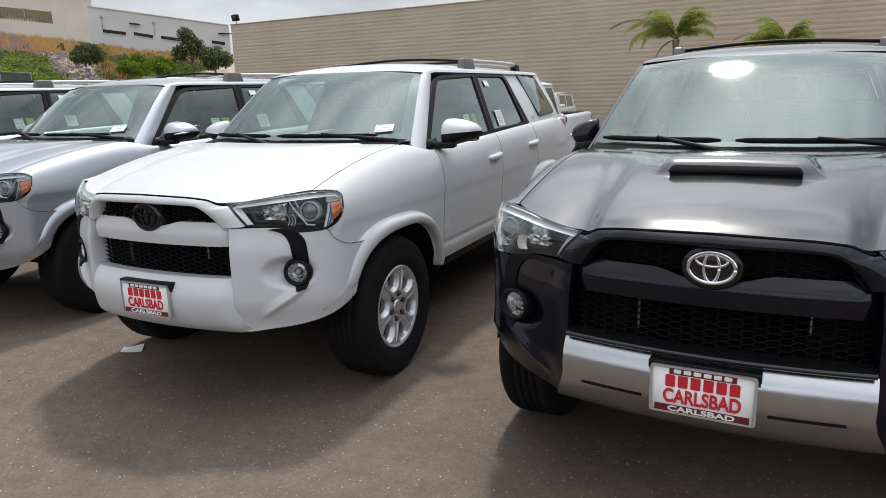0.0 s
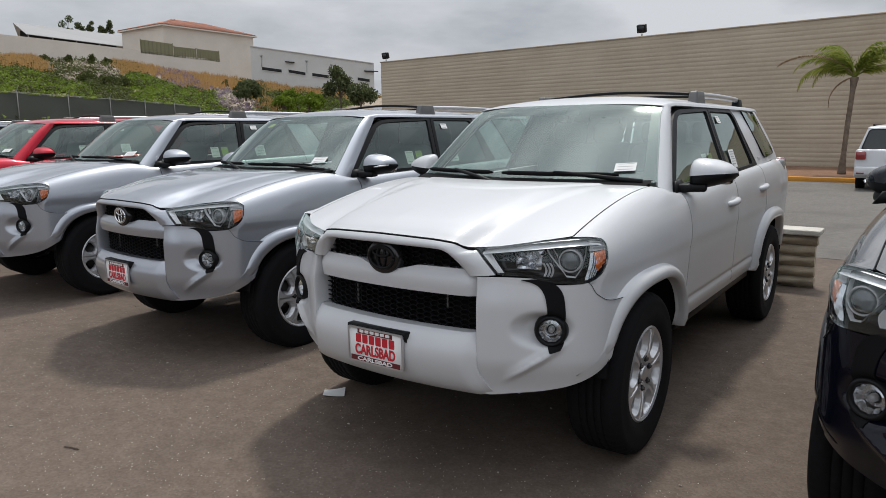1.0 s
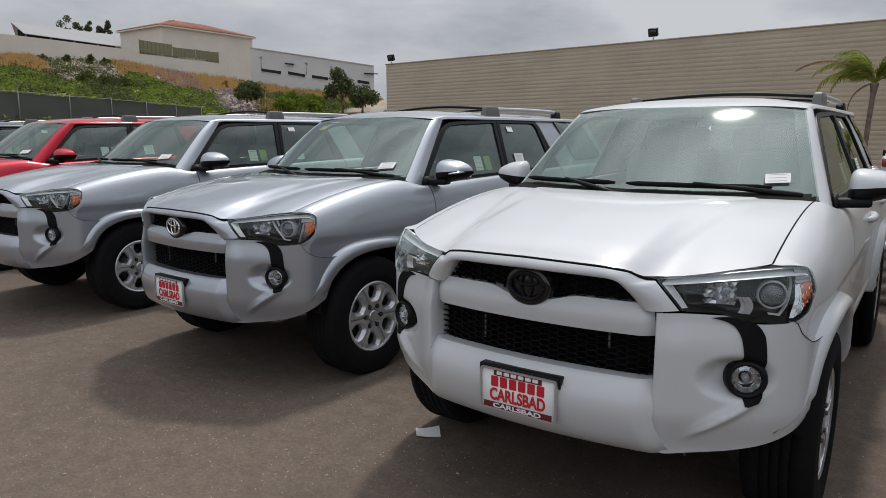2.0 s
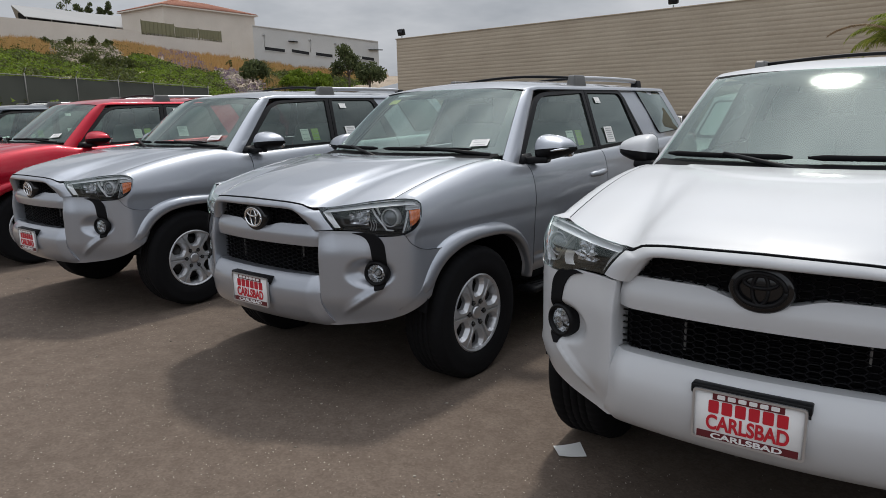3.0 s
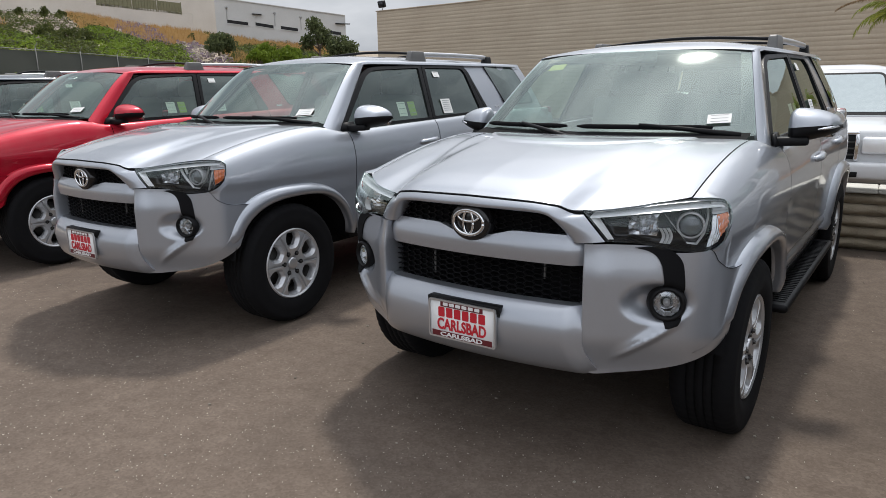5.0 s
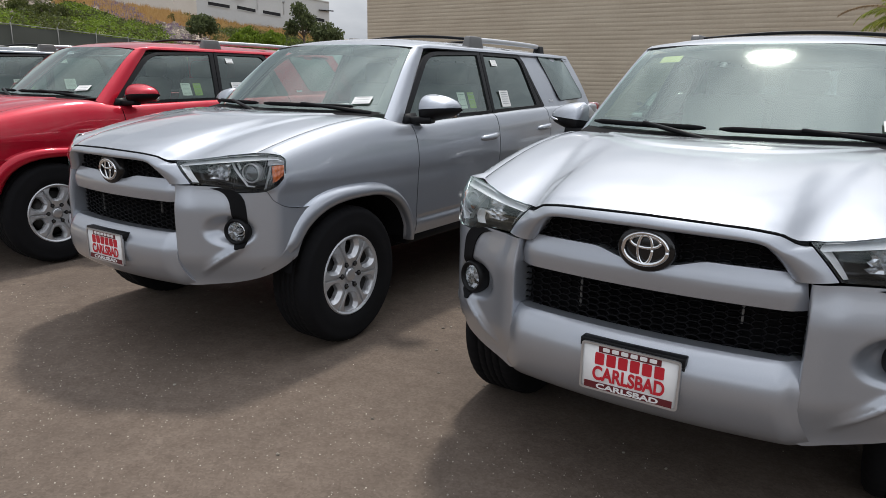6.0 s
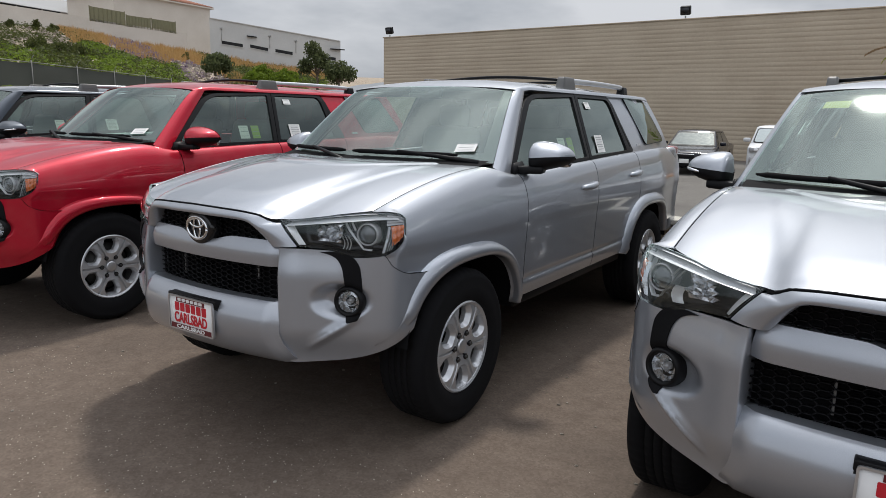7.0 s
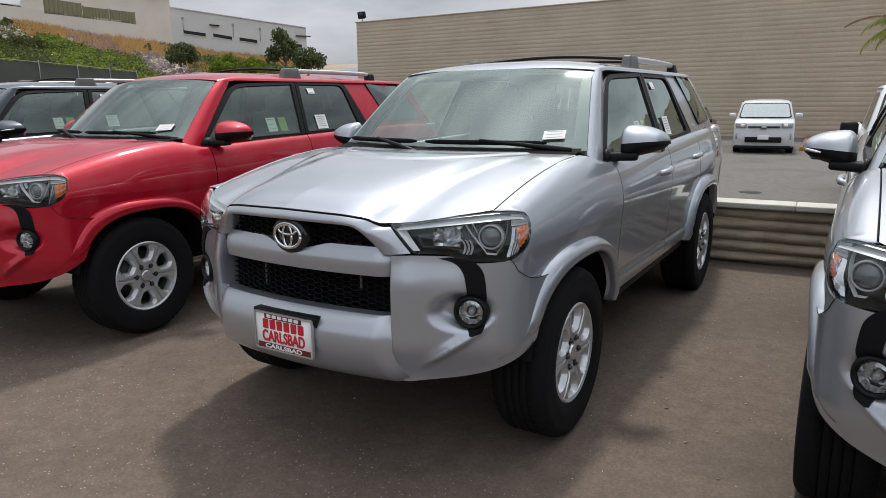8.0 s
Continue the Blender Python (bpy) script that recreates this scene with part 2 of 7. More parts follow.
PAINT_BLACK.node_tree.nodes["Principled BSDF"].inputs["Coat Weight"].default_value = 0.55
PAINT_BLACK.node_tree.nodes["Principled BSDF"].inputs["Coat Roughness"].default_value = 0.02
GLASS_FRONT = glass("glass_windshield", (0.66, 0.82, 0.74), 0.135, 0.04, 0.07)
GLASS_SIDE = glass("glass_side", (0.62, 0.74, 0.66), 0.13, 0.02, rise=3.4)
GLASS_DARK = glass("glass_privacy", (0.08, 0.09, 0.09), 0.13, 0.015, rise=3.4)
GLASS_SKY = plain("glass_bright", (0.33, 0.36, 0.355), 0.10, 0.85)
GLASS_DIM = plain("glass_dim", (0.15, 0.165, 0.16), 0.12, 0.85)
GLASS_FAR = plain("glass_far", (0.022, 0.026, 0.027), 0.08)
GLASS_LENS = glass("glass_lens", (0.95, 0.96, 0.97), 0.03, 0.001, rise=2.2)
RUBBER = plain("rubber", (0.006, 0.006, 0.007), 0.9, spec=0.2)
BLACK_TRIM = plain("black_trim", (0.008, 0.008, 0.009), 0.42, spec=0.16)
BLACK_MATT = plain("black_matt", (0.008, 0.008, 0.009), 0.85, spec=0.12)
GRILLE_BLACK = plain("grille_black", (0.0035, 0.0035, 0.0045), 0.6, spec=0.1)
BLACK_GLOSS = plain("black_gloss", (0.008, 0.008, 0.009), 0.15)
CHROME = plain("chrome", (0.80, 0.81, 0.83), 0.12, 1.0)
CHROME_DARK = plain("dark_chrome", (0.27, 0.28, 0.30), 0.2, 1.0)
ALLOY = plain("alloy", (0.54, 0.55, 0.57), 0.30, 0.55, 0.6)
BUMPER_SILVER = plain("bumper_silver", (0.50, 0.51, 0.53), 0.22, 1.0)
SATIN = plain("satin_silver", (0.62, 0.63, 0.65), 0.33, 0.8, 0.3)
RACK_GREY = plain("rack_grey", (0.11, 0.108, 0.105), 0.45)
AMBER = plain("amber", (0.60, 0.13, 0.02), 0.2, coat=1.0)
RED_LENS = plain("red_lens", (0.22, 0.008, 0.010), 0.2, coat=1.0)
REFLECTOR = plain("reflector", (0.85, 0.86, 0.87), 0.22, 0.25, 0.6)
LAMP_GREY = plain("lamp_grey", (0.34, 0.34, 0.35), 0.2, 0.3, 0.5)
LAMP_BRIGHT = plain("lamp_bright", (0.90, 0.91, 0.92), 0.18, 0.25, 0.8)
LAMP_FACET = plain("lamp_facet", (0.66, 0.67, 0.69), 0.16, 0.9)
PROJECTOR = plain("projector_glass", (0.075, 0.080, 0.088), 0.08, 0.3, 1.0)
GRILLE_NET = plain("grille_net", (0.0045, 0.0045, 0.0055), 0.5, spec=0.2)
LAMP_DARK = plain("lamp_dark", (0.022, 0.023, 0.027), 0.2, 0.3)
SEAT = plain("seat_cloth", (0.16, 0.16, 0.155), 0.9)
DASH = plain("dash_plastic", (0.14, 0.14, 0.135), 0.75)
TRIM_PALE = plain("headlining", (0.45, 0.45, 0.42), 0.9)
PAPER = plain("paper", (0.78, 0.78, 0.76), 0.75)
INK = plain("ink_grey", (0.34, 0.34, 0.35), 0.8)
GREEN_TAG = plain("green_tag", (0.30, 0.43, 0.08), 0.7)
YELLOW_TAG = plain("yellow_tag", (0.46, 0.45, 0.12), 0.7)
PLATE_WHITE = plain("plate_white", (0.80, 0.79, 0.78), 0.45)
PLATE_RED = plain("plate_red", (0.55, 0.015, 0.03), 0.45)
PLATE_DARK = plain("plate_dark_red", (0.12, 0.012, 0.018), 0.4)
DISC = plain("brake_disc", (0.06, 0.058, 0.055), 0.5, 0.6)

# ---- mesh helpers ----


def link_mesh(name, bm, mat, parent=None, label="", smooth=True):
    me = bpy.data.meshes.new(name)
    if mat in (GLASS_FRONT, GLASS_SIDE, GLASS_DARK, GLASS_LENS):
        # panes face away from the middle of their car
        bm.normal_update()
        turn = [f for f in bm.faces if f.normal.dot(f.calc_center_median() - Vector((0, 1.2, 0.9))) < 0]
        bmesh.ops.reverse_faces(bm, faces=turn)
    if smooth:
        for f in bm.faces:
            f.smooth = True
    bm.to_mesh(me)
    bm.free()
    ob = new(name, me)
    for m in mat if isinstance(mat, (list, tuple)) else [mat]:
        me.materials.append(m)
    ob.parent = parent
    if mat in (GLASS_FRONT, GLASS_SIDE, GLASS_DARK, GLASS_LENS):
        # daylight passes into the cabins and lamps
        ob.visible_shadow = False
    if label:
        tagged(ob, label)
    return ob


part = link_mesh


def lerp(a, b, t):
    return a + (b - a) * t


def sstep(a, b, v):
    t = min(1.0, max(0.0, (v - a) / (b - a)))
    return t * t * (3 - 2 * t)


def curve(xs, ys, v):
    """A smooth line through the knots, which are in rising order."""
    if v <= xs[0]:
        return ys[0]
    if v >= xs[-1]:
        return ys[-1]
    i = max(k for k in range(len(xs) - 1) if xs[k] <= v)
    h = xs[i + 1] - xs[i]
    t = (v - xs[i]) / h
    d = [(ys[k + 1] - ys[k]) / (xs[k + 1] - xs[k]) for k in range(len(xs) - 1)]

    def slope(k):
        if k in (0, len(xs) - 1):
            return d[min(k, len(d) - 1)]
        a, b = d[k - 1], d[k]
        return 0.0 if a * b <= 0 else 2 * a * b / (a + b)

    m0, m1 = slope(i) * h, slope(i + 1) * h
    return (2 * t**3 - 3 * t**2 + 1) * ys[i] + (t**3 - 2 * t**2 + t) * m0 + (3 * t**2 - 2 * t**3) * ys[i + 1] + (t**3 - t**2) * m1


def sheet(bm, f, us, vs, keep=None, mat=0):
    """A grid of faces over f(u, v); keep(u, v) tells which cells to fill."""
    vert = [[bm.verts.new(f(u, v)) for v in vs] for u in us]
    for i in range(len(us) - 1):
        for j in range(len(vs) - 1):
            if keep is None or keep((us[i] + us[i + 1]) / 2, (vs[j] + vs[j + 1]) / 2):
                fc = bm.faces.new((vert[i][j], vert[i + 1][j], vert[i + 1][j + 1], vert[i][j + 1]))
                fc.material_index = mat
    bmesh.ops.delete(bm, geom=[v for v in bm.verts if not v.link_faces], context="VERTS")
    return vert


def hem(bm, towards, depth=0.016):
    """Fold the open edges of a sheet inwards, to give a panel its thickness."""
    bmesh.ops.remove_doubles(bm, verts=bm.verts, dist=1e-5)
    edges = [e for e in bm.edges if len(e.link_faces) == 1]
    for e in edges:
        e.smooth = False
    new_geo = bmesh.ops.extrude_edge_only(bm, edges=edges)["geom"]
    for v in new_geo:
        if isinstance(v, bmesh.types.BMVert):
            d = Vector(towards) - v.co
            v.co += d.normalized() * depth


def span(a, b, n):
    return [a + (b - a) * i / n for i in range(n + 1)]


def cosspan(a, b, n):
    return [a + (b - a) * (0.5 - 0.5 * math.cos(math.pi * i / n)) for i in range(n + 1)]


def flip(bm, s):
    """Mirror to the other side of the car."""
    if s < 0:
        for v in bm.verts:
            v.co.x = -v.co.x
        bmesh.ops.reverse_faces(bm, faces=bm.faces)
    return bm


def box(bm, c, size, rot=None, bevel=0.0, seg=2, mat=0):
    m = Matrix.Translation(c) @ (rot.to_4x4() if rot else Matrix()) @ Matrix.Diagonal((*size, 1))
    g = bmesh.ops.create_cube(bm, size=1, matrix=m)["verts"]
    fs = {f for v in g for f in v.link_faces}
    for f in fs:
        f.material_index = mat
    if bevel:
        es = list({e for v in g for e in v.link_edges})
        bmesh.ops.bevel(bm, geom=es, offset=bevel, segments=seg, profile=0.5, affect="EDGES")


def beam(bm, a, b, w, h, bevel=0.0):
    """A bar from a to b, w across and h deep."""
    a, b = Vector(a), Vector(b)
    rot = (b - a).to_track_quat("Y", "Z").to_matrix()
    box(bm, (a + b) / 2, (w, (b - a).length, h), rot, bevel)


def lathe(bm, prof, n, axis_m, start=0.0, end=2 * math.pi, mat=0):
    """Turn a profile of (radius, along) round the x axis of axis_m."""
    full = abs(end - start - 2 * math.pi) < 1e-6
    k = n if full else n + 1
    ring = []
    for i in range(k):
        a = start + (end - start) * i / n
        ring.append([bm.verts.new(axis_m @ Vector((p[1], p[0] * math.cos(a), p[0] * math.sin(a)))) for p in prof])
    for i in range(n):
        r0, r1 = ring[i], ring[(i + 1) % k]
        for j in range(len(prof) - 1):
            f = bm.faces.new((r0[j], r1[j], r1[j + 1], r0[j + 1]))
            f.material_index = mat


def tube(bm, pts, r, n=8):
    """A round bar along a line of points."""
    pts = [Vector(p) for p in pts]
    rings = []
    for i, p in enumerate(pts):
        d = (pts[min(i + 1, len(pts) - 1)] - pts[max(i - 1, 0)]).normalized()
        q = d.to_track_quat("Z", "Y").to_matrix()
        rr = r[i] if isinstance(r, (list, tuple)) else r
        rings.append([bm.verts.new(p + q @ Vector((rr * math.cos(2 * math.pi * k / n), rr * math.sin(2 * math.pi * k / n), 0))) for k in range(n)])
    for a, b in zip(rings, rings[1:]):
        for k in range(n):
            bm.faces.new((a[k], a[(k + 1) % n], b[(k + 1) % n], b[k]))
    bm.faces.new(rings[0][::-1])
    bm.faces.new(rings[-1])


def rounded(corners, r, n=4):
    """A polygon's corners cut round: always n + 1 points for each corner."""
    out = []
    k = len(corners)
    for i in range(k):
        p, a, b = Vector(corners[i]), Vector(corners[i - 1]), Vector(corners[(i + 1) % k])
        rr = r[i] if isinstance(r, (list, tuple)) else r
        da, db = (a - p).normalized(), (b - p).normalized()
        for j in range(n + 1):
            t = j / n
            out.append((p + da * rr) * (1 - t) ** 2 + p * 2 * t * (1 - t) + (p + db * rr) * t**2)
    return out


def plate_poly(bm, pts, mat=0):
    f = bm.faces.new([bm.verts.new(p) for p in pts])
    f.material_index = mat
    return f


def ring_poly(bm, outer, inner, mat=0):
    a, b = [bm.verts.new(p) for p in outer], [bm.verts.new(p) for p in inner]
    for i in range(len(a)):
        j = (i + 1) % len(a)
        f = bm.faces.new((a[i], a[j], b[j], b[i]))
        f.material_index = mat


def solid_poly(bm, pts, d, mat=0, bevel=0.0):
    """A flat outline given the thickness of the vector d."""
    f = plate_poly(bm, pts, mat)
    g = bmesh.ops.extrude_face_region(bm, geom=[f])["geom"]
    vs = [v for v in g if isinstance(v, bmesh.types.BMVert)]
    for v in vs:
        v.co += Vector(d)
        for q in v.link_faces:
            q.material_index = mat


def lettering(text, size, mat, parent, m, name="lettering", sx=1.0):
    cu = bpy.data.curves.new("letters", "FONT")
    cu.body, cu.size, cu.align_x, cu.align_y, cu.extrude, cu.offset = text, size, "CENTER", "CENTER", 0.0008, size * 0.030
    tmp = bpy.data.objects.new("letters", cu)
    scene.collection.objects.link(tmp)
    me = bpy.data.meshes.new_from_object(tmp.evaluated_get(bpy.context.evaluated_depsgraph_get()))
    bpy.data.objects.remove(tmp)
    ob = new(name, me)
    me.materials.clear()
    me.materials.append(mat)
    me.transform(m @ Matrix.Diagonal((sx, 1, 1, 1)))
    ob.parent = parent
    return ob


# ---- the sport utility vehicle: x to its left side, y to the rear from the front axle, z up ----
AXLE2 = 2.79


def taper(y):
    return -0.028 * sstep(-0.05, -0.62, y) - 0.075 * sstep(3.0, 3.85, y)


def side_x(y, z):
    b = curve((0.42, 0.50, 0.57, 0.63, 0.75, 0.86, 0.94, 1.02, 1.10, 1.17, 1.23), (0.850, 0.876, 0.892, 0.893, 0.897, 0.903, 0.904, 0.897, 0.882, 0.862, 0.834), z)
    b -= 0.010 * math.exp(-(((z - 0.60) / 0.014) ** 2)) * sstep(0.56, 0.7, y) * sstep(2.35, 2.2, y)
    # the crease along the flank
    b += 0.007 * (sstep(0.885, 0.955, z) - sstep(0.955, 1.06, z))
    return b + taper(y)


def glass_x(y, z):
    return 0.822 - 0.432 * (z - 1.225) - 0.028 * sstep(1.5, 0.6, y) - 0.05 * sstep(3.0, 3.5, y) + 0.016 * math.sin(math.pi * min(1, max(0, (z - 1.2) / 0.48)))


def arch(y, yc, a, zc, b, n=2.7):
    t = abs((y - yc) / a)
    return zc if t >= 1 else zc + b * (1 - t**n) ** (1 / n)


FRONT_ARCH, REAR_ARCH = (0.040, 0.492, 0.36, 0.458), (AXLE2 + 0.02, 0.505, 0.36, 0.465)


def hood_front(ax):
    return curve((0, 0.20, 0.32, 0.40, 0.44, 0.58, 0.69, 0.74, 0.757), (-0.868, -0.858, -0.838, -0.800, -0.763, -0.706, -0.622, -0.570, -0.540), ax)


def hood_front_z(ax):
    return curve((0, 0.25, 0.36, 0.42, 0.47, 0.58, 0.70, 0.757), (1.102, 1.096, 1.084, 1.056, 1.052, 1.067, 1.086, 1.094), ax)


def hood_rear(ax):
    return curve((0, 0.4, 0.7, 0.757), (0.165, 0.215, 0.30, 0.332), ax)


def hood_point(u, v):
    ax = abs(u)
    yf, yr = hood_front(ax), hood_rear(ax)
    y = lerp(yf, yr, v)
    zf, zr = hood_front_z(ax), curve((0, 0.4, 0.7, 0.757), (1.244, 1.244, 1.240, 1.235), ax)
    z = lerp(zf, zr, 1 - max(0.0, 1 - v) ** 1.75)
    edge = lerp(0.40, 0.60, v)
    z += 0.008 * sstep(edge + 0.028, edge - 0.028, ax) * sstep(0.0, 0.16, v) * sstep(1.02, 0.7, v)
    z += 0.004 * (1 - (ax / 0.757) ** 2) * sstep(0.0, 0.2, v) * sstep(1.0, 0.7, v)
    z -= 0.010 * (1 - sstep(0.0, 0.05, v)) * sstep(0.46, 0.36, ax)
    # the pad before the windscreen
    pad = 0.66 + 0.36 * (ax / 0.55) ** 3
    z += 0.006 * sstep(pad - 0.010, pad + 0.010, v)
    return Vector((u, y, z))


def hood_edge_z(y):
    t = (y - hood_front(0.757)) / (hood_rear(0.757) - hood_front(0.757))
    return hood_point(0.757, min(1, max(0, t))).z


def side_top(y):
    """The upper edge of fender and doors: hood seam, then the belt line."""
    if y <= 0.332:
        return 0.760 + 0.004, hood_edge_z(y)
    if y <= 0.60:
        t = sstep(0.332, 0.60, y)
        return lerp(0.764, glass_x(0.6, 1.185) + 0.004, t), lerp(hood_edge_z(0.332), 1.188, t)
    z = curve((0.6, 1.7, 2.5, 3.2, 3.8), (1.188, 1.222, 1.245, 1.258, 1.24), y)
    return glass_x(y, z) + 0.006 - 0.03 * sstep(3.4, 3.8, y), z


def side_point(y, t, zlo):
    """Down a section of the body side: t from 0 at the top edge to 1 at zlo."""
    ux, uz = side_top(y)
    sh = 0.955
    k = 0.42
    if t < k:
        a = t / k * math.pi / 2
        xs = side_x(y, sh)
        p = lerp(0.98, 0.94, sstep(-0.2, 0.62, y))
        return Vector((ux + (xs - ux) * max(0.0, math.sin(a)) ** p, y, sh + (uz - sh) * math.cos(a)))
    z = lerp(sh, zlo, (t - k) / (1 - k))
    return Vector((side_x(y, z), y, z))


def plan_x(y):
    """Half width of the bumper's outline at that y."""
    return curve(CORNER_Y, CORNER_X, y)


def seam_low(y):
    """The joint between fender and bumper corner, then the arch."""
    if y < -0.19:
        return curve((-0.62, -0.56, -0.49, -0.42, -0.30, -0.19), (0.945, 0.880, 0.835, 0.822, 0.815, 0.812), y)
    return max(0.812 if y < 0 else 0.48, arch(y, *FRONT_ARCH))


def windshield(u, v):
    au = abs(u)
    b = Vector((0.757 * u, 0.205 + 0.262 * au**2.2, 1.215 + 0.033 * au**2))
    t = Vector((0.611 * u, 0.855 + 0.072 * au**2, 1.674 - 0.028 * au**2.5))
    return b.lerp(t, v) + Vector((0, -0.7, 0.72)) * 0.022 * (v - max(0.0, v) ** 6)


# outline of the bumper corner in plan, from the fold by the grille to the wheel arch
CORNER_S = (0.0, 0.10, 0.30, 0.50, 0.66, 0.80, 0.91, 1.0)
CORNER_X = (0.466, 0.511, 0.612, 0.734, 0.826, 0.890, 0.904, 0.908)
CORNER_Y = (-0.806, -0.792, -0.742, -0.672, -0.600, -0.490, -0.330, -0.190)


def corner_hi(s):
    x = curve(CORNER_S, CORNER_X, s)
    y = curve(CORNER_S, CORNER_Y, s)
    a = curve((0.45, 0.53, 0.66, 0.755, 0.83, 0.866), (0.936, 0.936, 0.933, 0.908, 0.912, 0.930), x)
    return lerp(a, seam_low(y), sstep(-0.585, -0.545, y))


def corner_lo(s):
    y = curve(CORNER_S, CORNER_Y, s)
    z = curve((0.0, 0.10, 0.40, 0.66, 0.80, 0.86), (0.440, 0.428, 0.445, 0.482, 0.535, 0.58), s)
    return max(z, arch(y, *FRONT_ARCH)) if y > -0.45 else z


def corner_at(s, z):
    x, y = curve(CORNER_S, CORNER_X, s), curve(CORNER_S, CORNER_Y, s)
    n = Vector((curve(CORNER_S, CORNER_Y, min(1, s + 0.01)) - curve(CORNER_S, CORNER_Y, max(0, s - 0.01)), -(curve(CORNER_S, CORNER_X, min(1, s + 0.01)) - curve(CORNER_S, CORNER_X, max(0, s - 0.01))), 0)).normalized()
    d = -0.045 * sstep(0.60, 0.42, z) - 0.020 * sstep(0.80, 0.95, z) * sstep(0.66, 0.40, s) * lerp(0.25, 1.0, sstep(0.02, 0.18, s))
    d += 0.014 * sstep(0.25, 0.0, s) * sstep(0.94, 0.8, z)
    # dish round the fog lamp, and the sharp fold below it
    e = math.hypot((x - 0.70) / 0.125, (z - 0.722) / 0.085)
    d -= 0.050 * sstep(1.0, 0.35, e)
    line = 0.515 + (x - 0.575) * 0.75
    d += 0.022 * sstep(0.045, 0.0, abs(z - line)) * sstep(0.55, 0.63, x) * sstep(0.80, 0.72, x) * (1.0 if z < line else 0.55)
    return Vector((x, y, z)) + n * d


def bumper_mid(x, z):
    """The painted middle of the bumper: y for x and z."""
    ax = abs(x)
    y = curve((0.40, 0.46, 0.54, 0.60, 0.645, 0.685, 0.705, 0.80, 0.85, 0.90, 0.96), (-0.785, -0.860, -0.896, -0.904, -0.892, -0.862, -0.835, -0.82, -0.838, -0.845, -0.815), z)
    return y + 0.22 * ax * ax + 0.05 * sstep(0.40, 0.5, ax) * (z > 0.7)


def surround_point(x, z):
    ax = abs(x)
    return -0.868 + 0.30 * ax * ax + 0.10 * sstep(0.40, 0.56, ax) * (ax - 0.4) + 0.05 * sstep(1.04, 1.10, z) - 0.012


def headlamp(u, v, d=0.0):
    """The lens of the headlamp: u outwards, v upwards; d metres behind it."""
    k = (0, 0.25, 0.5, 0.75, 0.9, 1.0)
    hi = Vector((curve(k, (0.438, 0.57, 0.694, 0.808, 0.858, 0.872), u), curve(k, (-0.767, -0.712, -0.633, -0.548, -0.490, -0.460), u), curve(k, (1.049, 1.065, 1.086, 1.096, 1.088, 1.066), u)))
    lo = Vector((curve(k, (0.528, 0.62, 0.734, 0.834, 0.876, 0.886), u), curve(k, (-0.752, -0.718, -0.664, -0.598, -0.530, -0.480), u), curve(k, (0.942, 0.941, 0.915, 0.912, 0.940, 0.985), u)))
    p = lo.lerp(hi, v)
    n = Vector((0.35 + 0.6 * u, -0.95 + 0.5 * u, 0.15)).normalized()
    return p + n * (0.022 * math.sin(math.pi * v) * math.sin(math.pi * (0.15 + 0.7 * u)) - d)


WHEELS = {}


